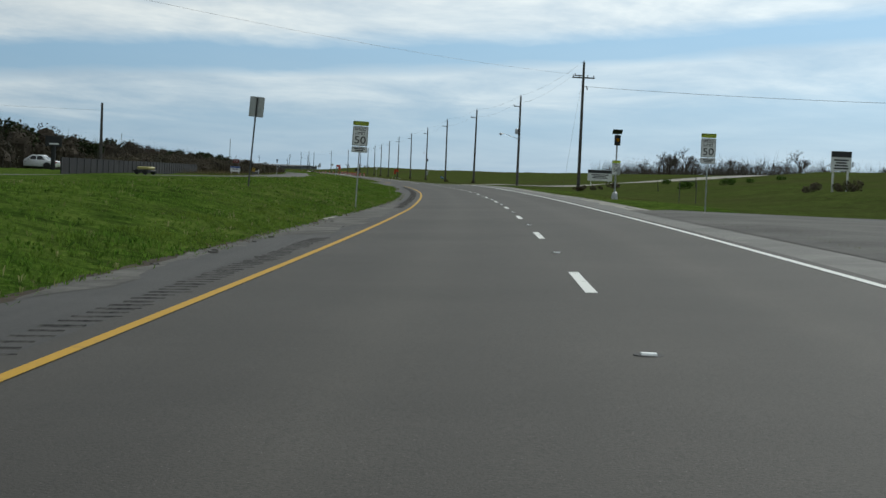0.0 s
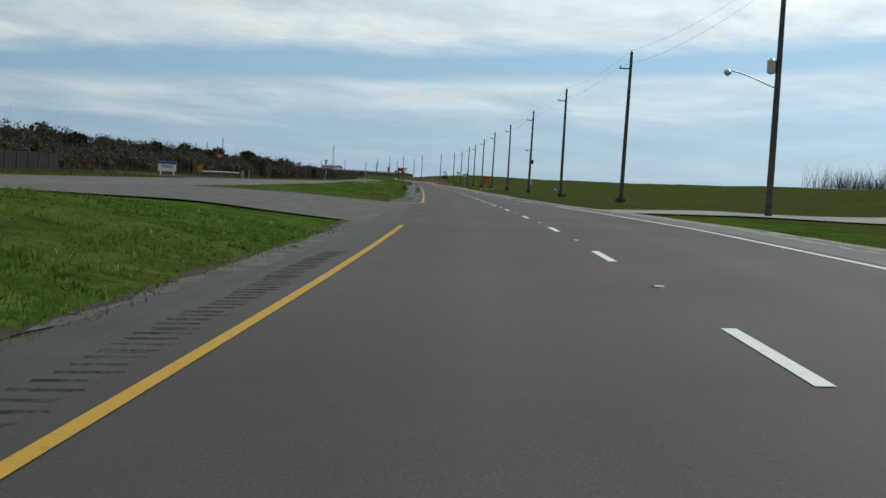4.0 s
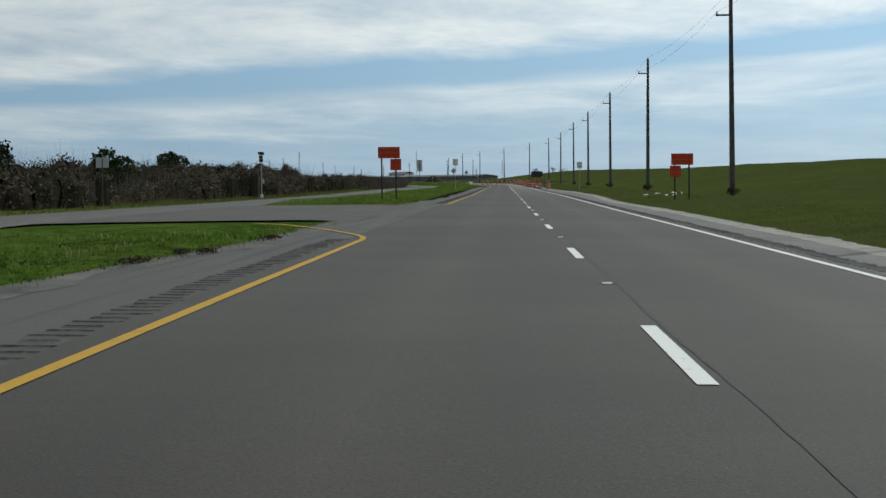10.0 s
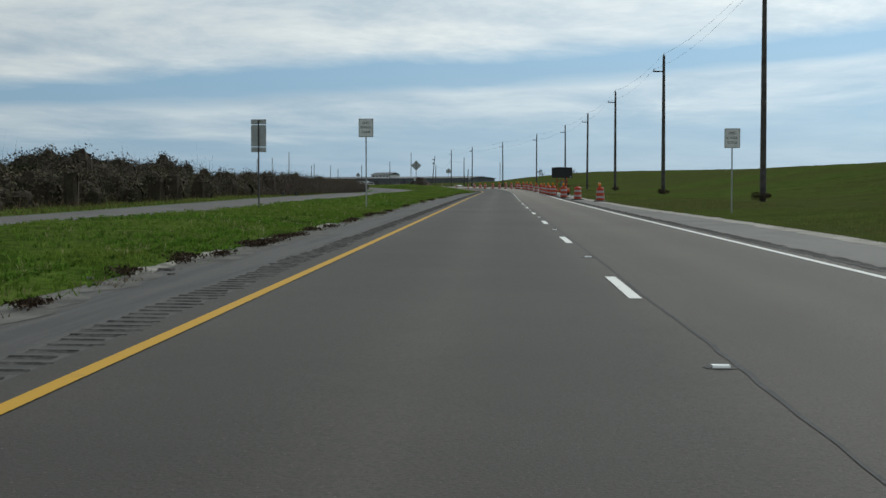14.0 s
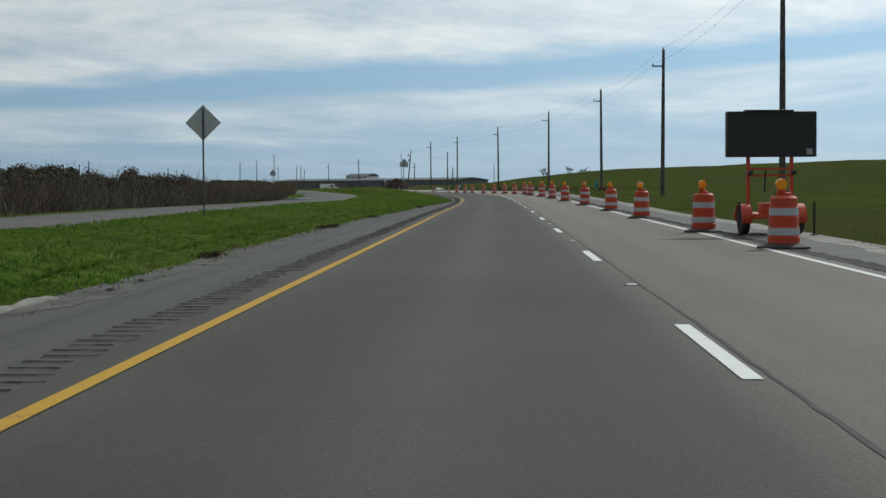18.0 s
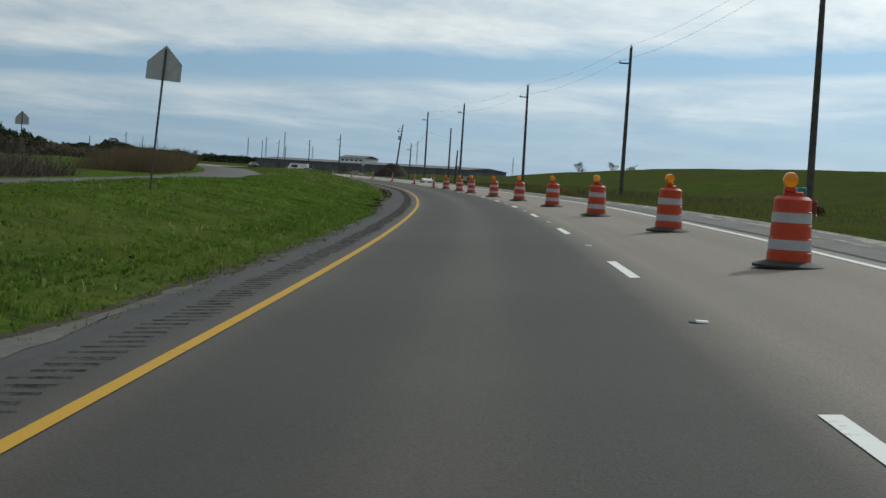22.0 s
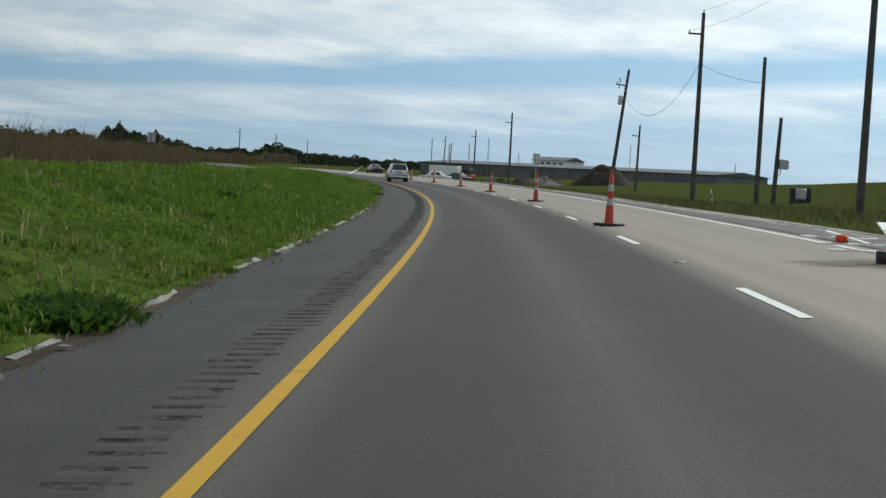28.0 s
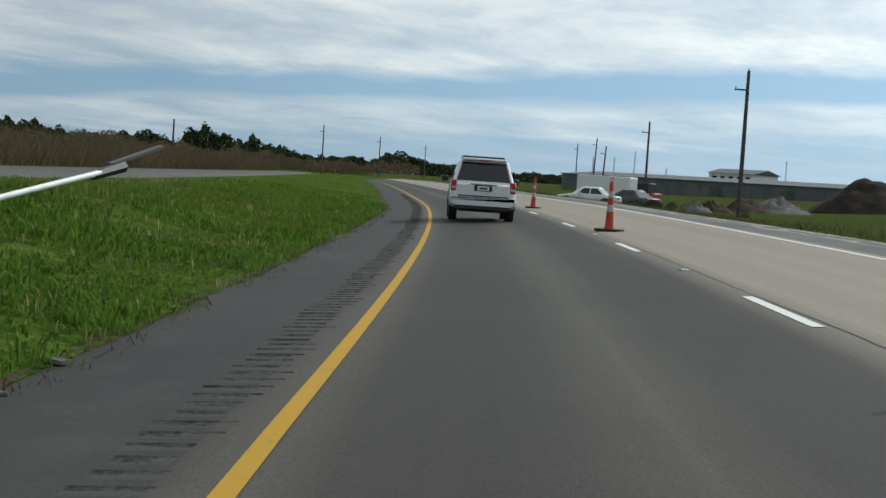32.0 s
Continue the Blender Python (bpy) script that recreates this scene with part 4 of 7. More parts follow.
def board_sign(s, d, w, h, low, label, head, rows):
    p = thing("notice_board", spot(s, d), label, "sign")
    for x in (-w * 0.36, w * 0.36):
        post(p, low + h, M_SIGNWHITE, 0.045, x, True)
    panel("board", w, h, low + h / 2, M_SIGNWHITE, p, y=-0.06, thick=0.012, r=0.01)
    part("header", Geo().box((-w / 2 + 0.01, -0.078, low + h * 0.70), (w / 2 - 0.01, -0.073, low + h - 0.01)), head, p, "coloured header", True)
    bars(p, w * 0.75, rows, low + h * 0.55, -0.074, M_BLACK, h * 0.07, h * 0.14)


M_HEADER = plain("dark_header", (0.03, 0.03, 0.032), 0.5)
board_sign(137.3, 20.1, 2.7, 1.2, 0.5, "white property sign with a dark header", M_HEADER, 3)
board_sign(70.0, 21.6, 1.15, 1.1, 1.15, "white and dark notice board on two white posts", M_HEADER, 4)
board_sign(214.0, -25.0, 1.6, 0.9, 0.4, "white notice board beside the other carriageway", plain("blue_header", (0.05, 0.10, 0.30), 0.5), 2)


def blue_sign():
    p = thing("small_sign", spot(237.0, 11.3, None, 15, 0, 24), "small blue sign leaning on a bent stake", "sign")
    post(p, 0.95, M_POST, 0.018)
    panel("panel", 0.62, 0.36, 0.86, plain("blue_sheeting", (0.03, 0.16, 0.36), 0.4), p)
    bars(p, 0.5, 2, 0.93, -0.036, M_SIGNWHITE, 0.05, 0.12)


blue_sign()
p = thing("marker_post", spot(227.5, -8.1), "plain grey metal post on the median grass", "post")
part("post", Geo().box((-0.03, -0.02, -0.4), (0.03, 0.02, 2.35), 0.004), M_STEEL, p)
p = thing("fallen_sign", spot(822.2, -4.03, 0.0), "white sign post knocked over across the grass", "road sign")
part("post", Geo().tube([(-0.74, -1.82, 0.66), (-0.66, -1.65, 0.70), (0, 0, 1.02)], 0.032, 10), M_SIGNWHITE, p, "white post leaning low")
part("stub", Geo().tube([(-0.90, -2.0, -0.25), (-0.80, -1.88, 0.5), (-0.72, -1.78, 0.68)], 0.03, 8), M_DARKPOST, p, "dark broken stub")
part("bracket", Geo().tube([(-0.12, -0.25, 0.95), (0.1, 0.2, 1.07)], [0.05, 0.07], 6), M_BLACK, p, "black bracket")
part("panel", Geo().prism([(0.02, 0.06), (0.46, 0.80), (0.38, 0.86), (-0.06, 0.12)], 0.0, 0.03, "z"), M_POST, p, "sign panel seen edge on").matrix_local = pose(0, 0, 1.05, 14, -8, 0)


# ---- message board trailer ----
def message_trailer():
    p = thing("message_board_trailer", spot(487.2, 5.68, None, 3), "black message board on an orange trailer", "message board")
    b = part("board", Geo().box((-0.93, -0.09, 1.60), (0.93, 0.09, 2.54), 0.015), M_BLACK, p, "black unlit message board")
    part("rim", Geo().box((-0.55, -0.12, 2.53), (0.45, 0.10, 2.57), 0.006), M_BLACK, p)
    part("badge", Geo().box((0.72, -0.096, 1.65), (0.84, -0.091, 1.77)), M_STEEL, p, "small pale badge", True)
    for x in (-0.47, 0.43):
        part("mast", Geo().box((x - 0.035, -0.04, 0.45), (x + 0.035, 0.04, 1.62), 0.006), M_ORANGE, p)
        part("winch", Geo().lathe([(0.05, -0.07), (0.06, 0.0), (0.05, 0.07)], 10, (x + 0.03, -0.06, 1.28), "y"), M_BLACK, p)
    for z in (1.22, 1.36):
        part("cross_bar", Geo().box((-0.47, -0.025, z - 0.02), (0.43, 0.025, z + 0.02)), M_ORANGE, p)
    part("strut", Geo().tube([(-0.14, -0.05, 0.88), (-0.12, -0.05, 1.33)], 0.018, 8), M_BLACK, p)
    part("frame", Geo().box((-0.45, -0.7, 0.34), (0.45, 1.5, 0.44), 0.01), M_ORANGE, p)
    part("battery_box", Geo().box((-0.30, -0.62, 0.44), (0.26, -0.15, 0.66), 0.015), M_ORANGE, p)
    part("drawbar", Geo().tube([(0, 1.5, 0.39), (0, 2.5, 0.36)], 0.04, 8), M_ORANGE, p)
    for x in (-0.56, 0.56):
        w = part("wheel", Geo().lathe([(0.16, -0.085), (0.27, -0.085), (0.30, -0.05), (0.30, 0.05), (0.27, 0.085), (0.16, 0.085)], 20, (x, 0, 0.30), "x"), M_RUBBER, p, "black tyre")
        part("rim", Geo().lathe([(0.17, -0.06), (0.10, -0.03), (0.10, 0.03), (0.17, 0.06)], 16, (x, 0, 0.30), "x"), M_SIGNWHITE, w, "pale steel rim")
        arc = [(0.36 * math.cos(radians(a)), 0.30 + 0.34 * math.sin(radians(a))) for a in range(-5, 190, 15)]
        arc += [(0.34 * math.cos(radians(a)), 0.30 + 0.32 * math.sin(radians(a))) for a in range(190, -6, -15)]
        part("mudguard", Geo().prism(arc, x - 0.11, x + 0.11, "x"), M_ORANGE, p, "faded orange mudguard")
        sx = 0.20 if x > 0 else -0.20
        part("jack", Geo().tube([(x + sx, -0.55, 0.0), (x + sx, -0.55, 0.68)], 0.025, 8), M_BLACK, p)
        part("jack_foot", Geo().box((x + sx - 0.07, -0.62, 0.0), (x + sx + 0.07, -0.48, 0.02)), M_BLACK, p)


message_trailer()


# ---- channelizer posts and the fallen barricade ----
def channelizer(s, d, turn=0.0, lean=0.0):
    p = thing("channelizer_post", spot(s, d, None, turn, 0, lean), "slim orange and white channelizer on a black base", "traffic cone", "channelizer posts")
    part("base", Geo().prism([(-0.30, -0.16), (-0.16, -0.30), (0.16, -0.30), (0.30, -0.16), (0.30, 0.16), (0.16, 0.30), (-0.16, 0.30), (-0.30, 0.16)], 0.0, 0.06, "z"), M_RUBBER, p, "flat black rubber base")
    part("post", Geo().lathe([(0.115, 0.06), (0.100, 0.12), (0.082, 0.42), (0.058, 0.8), (0.045, 1.10), (0.03, 1.13)], 16), M_ORANGE, p)
    for a, b in ((0.45, 0.60), (0.76, 0.91)):
        r = lambda z: 0.0845 - (z - 0.42) * 0.062
        part("band", Geo().lathe([(r(a), a), (r(b), b)], 16, cap=False), M_BAND, p, "white reflective band")
    ring = [(0.035 * math.cos(a), 0, 1.165 + 0.045 * math.sin(a)) for a in [k * math.pi / 6 for k in range(-2, 9)]]
    part("grip", Geo().tube(ring, 0.011, 6), M_ORANGE, p)


for i, (s, d) in enumerate(CONES):
    channelizer(s, d, 25 * i, (-1.5, 1.0, 0.5, -0.8)[i % 4])


def barricade():
    p = thing("fallen_barricade", spot(727.6, 5.55, None, 8), "knocked-over white and orange barricade with a closed sign", "barricade")
    for i, (y, z) in enumerate(((-0.35, 0.13), (0.15, 0.19), (0.65, 0.25))):
        q = part("rail", Geo().box((-1.25, y - 0.10, z - 0.012), (1.25, y + 0.10, z + 0.012), 0.004), M_SIGNWHITE, p)
        for k in range(6):
            x = -1.1 + 0.42 * k
            part("stripe", Geo().prism([(x, y - 0.098), (x + 0.14, y - 0.098), (x + 0.28, y + 0.098), (x + 0.14, y + 0.098)], z + 0.014, z + 0.016, "z"), M_ORANGE, q, "slanted orange stripe", True)
    for x in (-0.85, 0.85):
        part("upright", Geo().box((x - 0.03, -0.55, 0.24), (x + 0.03, 0.85, 0.28), 0.005), M_SIGNWHITE, p).rotation_euler = (radians(4), 0, 0)
        part("foot", Geo().box((x - 0.05, -0.75, 0.0), (x + 0.05, -0.65, 0.16), 0.006), M_DARKPOST, p).rotation_euler = (radians(0), 0, radians(6))
        part("sandbag", Geo().lathe([(0.02, -0.27), (0.06, -0.22), (0.085, -0.10), (0.065, 0.02), (0.09, 0.13), (0.055, 0.23), (0.02, 0.28)], 12, (x * 0.55 - 0.1, -0.72 + 0.1 * x, 0.075), "x"), M_RUBBER, p, "slumped black sandbag")
    sgn = part("sign_panel", Geo().box((-0.62, -0.02, -0.28), (0.62, 0.006, 0.28), 0.004), M_SIGNWHITE, p, "white closed sign")
    lettering("CLOSED", 0.30, 0, 0.0, -0.022, M_BLACK, sgn, 1.1)
    sgn.matrix_local = pose(0.25, 0.1, 0.36, -66, 0, 0)
    for x, m in ((-0.92, M_SIGNORANGE), (0.75, M_AMBER)):
        part("lamp", Geo().box((x - 0.085, 0.05, 0.21), (x + 0.085, 0.15, 0.31), 0.025), m, p, "small warning lamp")


barricade()


# ---- vehicles ----
M_CARWHITE = plain("white_car_paint", (0.74, 0.75, 0.77), 0.25, 0, 0.5, 0.6)
M_GLASS = plain("tinted_glass", (0.012, 0.014, 0.017), 0.06, 0, 0.6)
M_TRIM = plain("black_trim", (0.022, 0.022, 0.024), 0.55)
M_CHROME = plain("bright_metal", (0.62, 0.63, 0.65), 0.2, 0.95)


def red_build(nt, bs):
    bs.inputs["Base Color"].default_value = (0.42, 0.012, 0.015, 1)
    bs.inputs["Roughness"].default_value, bs.inputs["Coat Weight"].default_value = 0.15, 0.8


M_RED = material("red_lens", red_build)


def loft(sections, closed=True):
    """Skins a row of equal rings."""
    g, n = Geo(), len(sections[0])
    vs = [p for sec in sections for p in sec]
    fs = []
    for i in range(len(sections) - 1):
        for k in range(n if closed else n - 1):
            fs.append((i * n + k, i * n + (k + 1) % n, (i + 1) * n + (k + 1) % n, (i + 1) * n + k))
    fs.append(tuple(range(n)))
    fs.append(tuple((len(sections) - 1) * n + k for k in range(n))[::-1])
    return g.add(vs, fs)


def ring(y, w, z0, z1, r=0.10, inset=0.05):
    """A rounded body section across the car: half-width w, from z0 up to z1."""
    half = [(w - 0.10, z0), (w - 0.02, z0 + 0.06), (w, z0 + 0.22), (w - 0.005, z0 + (z1 - z0) * 0.6), (w - inset, z1 - 0.03), (w - inset - r * 0.5, z1)]
    return [(x, y, z) for x, z in half] + [(-x, y, z) for x, z in reversed(half)]


def car(m, name, label, paint, kind, group=""):
    """A car with its tail at the origin, facing along +y."""
    p = thing(name, m, label, "car", group)
    tall = kind == "suv"
    L, W = (4.43, 0.90) if tall else (4.6, 0.88)
    belt, roof, floor = (1.06, 1.68, 0.36) if tall else (0.92, 1.42, 0.26)
    if tall:
        secs = [ring(0.03, W - 0.10, 0.46, 0.98), ring(0.10, W - 0.03, floor + 0.06, belt - 0.02), ring(0.30, W, floor, belt), ring(2.2, W, floor, belt), ring(3.3, W, floor, belt - 0.02), ring(3.55, W, floor, 0.98), ring(4.15, W - 0.04, floor, 0.93), ring(4.38, W - 0.12, 0.42, 0.84), ring(L, W - 0.22, 0.48, 0.74)]
    else:
        secs = [ring(0.03, W - 0.12, 0.42, 0.82), ring(0.14, W - 0.03, floor + 0.05, 0.90), ring(0.7, W, floor, belt), ring(2.6, W, floor, belt), ring(3.4, W, floor, 0.90), ring(4.2, W - 0.05, floor, 0.78), ring(L, W - 0.18, 0.40, 0.62)]
    part("body", loft(secs), paint, p)
    yb0, yb1, yt0, yt1 = (0.14, 3.42, 0.46, 2.55) if tall else (0.75, 3.35, 1.45, 2.55)
    wb, wt = W - 0.06, (0.64 if tall else 0.58)

    def cab(u, v, side):
        """A place on the cabin's side: u along from tail to nose, v up."""
        y0, y1 = yb0 + (yt0 - yb0) * v, yb1 + (yt1 - yb1) * v
        return (side * (wb + (wt - wb) * v), y0 + (y1 - y0) * u, belt - 0.03 + (roof - belt + 0.03) * v)

    rings = []
    for u in (0.0, 0.03, 0.5, 0.97, 1.0):
        k = 0.94 if u in (0.0, 1.0) else 1.0
        rr = [cab(u, v, 1) for v in (0.0, 0.5, 0.9)] + [(cab(u, 1, 1)[0] * 0.86, cab(u, 1, 1)[1], roof + 0.02)]
        rr = [(x * k, y, z) for x, y, z in rr]
        rings.append(rr + [(-x, y, z) for x, y, z in reversed(rr)])
    part("cabin", loft(rings), paint, p)

    def pane(name, quad, out, label="dark tinted glass"):
        q = [Vector(c) for c in quad]
        n = (q[1] - q[0]).cross(q[2] - q[0]).normalized()
        if n.dot(Vector(out)) < 0:
            n = -n
        g = Geo().add([c + n * 0.006 for c in q] + [c - n * 0.02 for c in q], [(0, 1, 2, 3), (7, 6, 5, 4), (0, 4, 5, 1), (1, 5, 6, 2), (2, 6, 7, 3), (3, 7, 4, 0)])
        return part(name, g, M_GLASS, p, label, True)

    for side in (1, -1):
        for u0, u1 in (((0.10, 0.33), (0.36, 0.60), (0.63, 0.88)) if tall else ((0.14, 0.48), (0.52, 0.86))):
            pane("side_window", [cab(u0, 0.12, side), cab(u1, 0.12, side), cab(min(u1, 0.9), 0.84, side), cab(u0, 0.84, side)], (side, 0, 0))
    k = 0.82
    rear = [cab(0, 0.10, 1), cab(0, 0.10, -1), cab(0, 0.86, -1), cab(0, 0.86, 1)]
    pane("rear_window", [(x * 0.88, y - 0.004, z) for x, y, z in rear], (0, -1, 0.3))
    front = [cab(1, 0.10, 1), cab(1, 0.10, -1), cab(1, 0.88, -1), cab(1, 0.88, 1)]
    pane("windscreen", [(x * 0.86, y + 0.004, z) for x, y, z in front], (0, 1, 0.3))
    if tall:
        part("rear_bumper", loft([ring(-0.02, W - 0.05, 0.44, 0.66, 0.04, 0.02), ring(0.05, W + 0.005, 0.42, 0.68, 0.04, 0.02), ring(0.25, W + 0.008, 0.42, 0.68, 0.04, 0.02)]), paint, p)
        part("bumper_skirt", Geo().box((-W + 0.14, -0.01, 0.32), (W - 0.14, 0.3, 0.45), 0.03), M_TRIM, p, "black lower bumper")
        part("tailgate_seam", Geo().box((-0.68, -0.005, 0.685), (0.68, 0.06, 0.71)), M_TRIM, p, "dark gap under the tailgate")
        part("plate_recess", Geo().box((-0.24, 0.012, 0.83), (0.24, 0.05, 0.985), 0.01), M_TRIM, p)
        part("number_plate", Geo().box((-0.155, 0.004, 0.85), (0.155, 0.02, 0.96)), M_SIGNWHITE, p, "white plate", True)
        part("plate_bar", Geo().box((-0.11, 0.000, 0.88), (0.11, 0.006, 0.925)), M_TRIM, p, "", True)
        part("tailgate_trim", Geo().box((-0.36, 0.01, 1.0), (0.36, 0.06, 1.035), 0.01), M_CHROME, p, "bright strip over the plate")
        part("rear_spoiler", Geo().box((-0.60, 0.30, roof - 0.04), (0.60, 0.62, roof + 0.02), 0.015), paint, p)
        part("high_brake_lamp", Geo().box((-0.16, 0.288, roof - 0.035), (0.16, 0.305, roof - 0.012)), M_RED, p, "", True)
        for side in (1, -1):
            a, b = sorted((side * 0.71, side * 0.868))
            part("tail_lamp", Geo().box((a, 0.015, 0.80), (b, 0.24, 1.10), 0.025), M_RED, p, "red tail lamp")
            part("reversing_lamp", Geo().box((a + 0.02, 0.010, 0.86), (b - 0.02, 0.03, 0.93), 0.004), M_CHROME, p, "clear lower lamp")
            part("roof_rail", Geo().tube([(side * 0.56, 0.75, roof + 0.01), (side * 0.56, 0.9, roof + 0.07), (side * 0.56, 2.3, roof + 0.07), (side * 0.56, 2.45, roof + 0.01)], 0.017, 8), M_TRIM, p)
            part("exhaust", Geo().tube([(side * 0.45, 0.0, 0.36), (side * 0.45, 0.3, 0.36)], 0.03, 8), M_CHROME, p) if side > 0 else None
        for y in (0.95, 2.1):
            part("roof_bar", Geo().tube([(-0.56, y, roof + 0.075), (0.56, y, roof + 0.075)], 0.016, 8), M_TRIM, p)
        part("underbody", Geo().box((-0.62, 0.2, 0.27), (0.62, 4.2, 0.42)), M_TRIM, p)
    else:
        for side in (1, -1):
            a, b = sorted((side * 0.52, side * 0.80))
            part("tail_lamp", Geo().box((a, 0.02, 0.66), (b, 0.16, 0.80), 0.02), M_RED, p, "red tail lamp")
            part("head_lamp", Geo().box((a, L - 0.26, 0.58), (b, L - 0.10, 0.70), 0.02), M_CHROME, p, "clear head lamp")
        part("underbody", Geo().box((-0.6, 0.3, 0.18), (0.6, 4.2, 0.32)), M_TRIM, p)
    for side in (1, -1):
        a, b = sorted((side * (W + 0.01), side * (W + 0.20)))
        part("mirror", Geo().box((a, yb1 - 0.75, belt - 0.02), (b, yb1 - 0.60, belt + 0.15), 0.03), M_TRIM if tall else paint, p, "door mirror")
        R = 0.355 if tall else 0.32
        for y in ((0.82, 3.44) if tall else (0.95, 3.65)):
            x = side * (W - 0.13)
            t = part("wheel", Geo().lathe([(R * 0.6, -0.11), (R * 0.93, -0.11), (R, -0.07), (R, 0.07), (R * 0.93, 0.11), (R * 0.6, 0.11)], 24, (x, y, R), "x"), M_RUBBER, p, "black tyre")
            part("rim", Geo().lathe([(R * 0.62, -0.09), (R * 0.5, -0.06), (R * 0.15, -0.07), (R * 0.15, 0.07), (R * 0.5, 0.06), (R * 0.62, 0.09)], 20, (x, y, R), "x"), M_CHROME, t, "silver wheel rim")
            arch = [((R + 0.09) * math.cos(radians(a)), R + (R + 0.09) * math.sin(radians(a))) for a in range(0, 181, 15)]
            arch = [(y + u, v) for u, v in arch]
            lo, hi = sorted((side * (W - 0.05), side * (W + 0.003)))
            part("wheel_arch", Geo().prism(arch, lo, hi, "x"), M_TRIM, p, "dark wheel arch")
    return p


car(spot(845.2, 0.68), "suv", "white sport utility vehicle driving ahead, tail towards us", M_CARWHITE, "suv")
M_CARGREY = plain("grey_car_paint", (0.20, 0.21, 0.22), 0.25, 0.3, 0.5, 0.6)
M_CARDARK = plain("dark_car_paint", (0.03, 0.035, 0.045), 0.25, 0.2, 0.5, 0.6)
for s, d, turn, paint, tone in ((127, -36, 85, M_CARWHITE, "white"), (131, -37.5, 80, M_CARGREY, "grey"), (135, -39, 88, M_CARWHITE, "white"), (139, -41, 84, M_CARGREY, "grey"), (906, 14.5, 70, M_CARWHITE, "white"), (911, 18.0, 40, M_CARDARK, "dark"), (934, 8.5, 5, M_CARDARK, "dark")):
    car(spot(s, d, None, turn), "parked_car", tone + " car parked on open ground", paint, "sedan", "parked cars")


# ---- roadside plant and structures ----
def box_trailer(s, d, turn):
    p = thing("cargo_trailer", spot(s, d, None, turn), "white box trailer parked beyond the verge", "trailer")
    part("box", Geo().box((-1.0, 0, 0.55), (1.0, 4.2, 2.35), 0.04), M_SIGNWHITE, p)
    part("door", Geo().box((-0.9, -0.02, 0.62), (0.9, 0.0, 2.25), 0.005), M_BAND, p)
    part("chassis", Geo().box((-0.7, 0.1, 0.42), (0.7, 5.2, 0.55)), M_TRIM, p)
    for x in (-0.95, 0.95):
        for y in (1.7, 2.5):
            part("wheel", Geo().lathe([(0.16, -0.1), (0.33, -0.1), (0.35, 0), (0.33, 0.1), (0.16, 0.1)], 18, (x, y, 0.35), "x"), M_RUBBER, p)


box_trailer(916, 17.5, 62)


def loader(s, d):
    p = thing("loader", spot(s, d, None, 40), "red compact loader standing among debris", "loader")
    red = plain("red_machine_paint", (0.32, 0.03, 0.02), 0.45)
    part("body", Geo().box((-0.65, 0, 0.5), (0.65, 1.9, 1.25), 0.06), red, p)
    part("cage", Geo().box((-0.55, 0.5, 1.25), (0.55, 1.6, 2.05), 0.05), M_TRIM, p, "dark cab cage")
    part("bucket", Geo().prism([(2.0, 0.05), (2.7, 0.05), (2.75, 0.15), (2.2, 0.6), (2.0, 0.6)], -0.85, 0.85, "x"), M_TRIM, p)
    for x in (-0.8, 0.8):
        part("lift_arm", Geo().box((x - 0.08, 0.1, 1.0), (x + 0.08, 2.2, 1.18), 0.02), red, p)
        for y in (0.4, 1.5):
            part("wheel", Geo().lathe([(0.15, -0.14), (0.38, -0.14), (0.41, 0), (0.38, 0.14), (0.15, 0.14)], 16, (x, y, 0.41), "x"), M_RUBBER, p)


loader(925, 21.5)


def mound(s, d, r, h, label, mat, seed, name="dirt_mound"):
    """A heap of earth with a lumpy surface."""
    v, f, n, m = [], [], 40, 14
    for i in range(m + 1):
        u = i / m
        for k in range(n):
            a = 2 * math.pi * k / n
            q = Vector((math.cos(a) * u, math.sin(a) * u, seed))
            rr = r * u * (1 + 0.16 * noise.noise(q * 1.6))
            z = h * (1 - u ** 1.35) * (1 + 0.22 * noise.noise(q * 2.5)) + 0.5 * noise.noise(q * 6.0) * (1 - u)
            v.append((rr * math.cos(a), rr * math.sin(a) * 0.8, z - 0.25 * u))
    for i in range(m):
        for k in range(n):
            f.append((i * n + k, i * n + (k + 1) % n, (i + 1) * n + (k + 1) % n, (i + 1) * n + k))
    ob = tagged(new(name, Geo().add(v, f).mesh(name, mat, False)), label, "earth heap")
    ob.matrix_world = spot(s, d)
    return ob


M_HEAP = rough_mat("dark_earth", (0.014, 0.011, 0.009), (0.042, 0.033, 0.026), 0.9, 0.95, 0, 0.9, 6)
mound(952, 51.0, 6.2, 3.5, "dark brown heap of earth beyond the verge", M_HEAP, 2.0)
for i, (s, d, r, h) in enumerate(((928, 30, 3.2, 1.2), (934, 35, 3.6, 1.3), (921, 25, 2.4, 0.9), (915, 22, 2.0, 0.8), (940, 38, 2.8, 1.2))):
    mound(s, d, r, h, "low heap of rubble and grey debris", M_RUBBLE if i % 2 else M_DIRT, 4.0 + i, "rubble_mound")


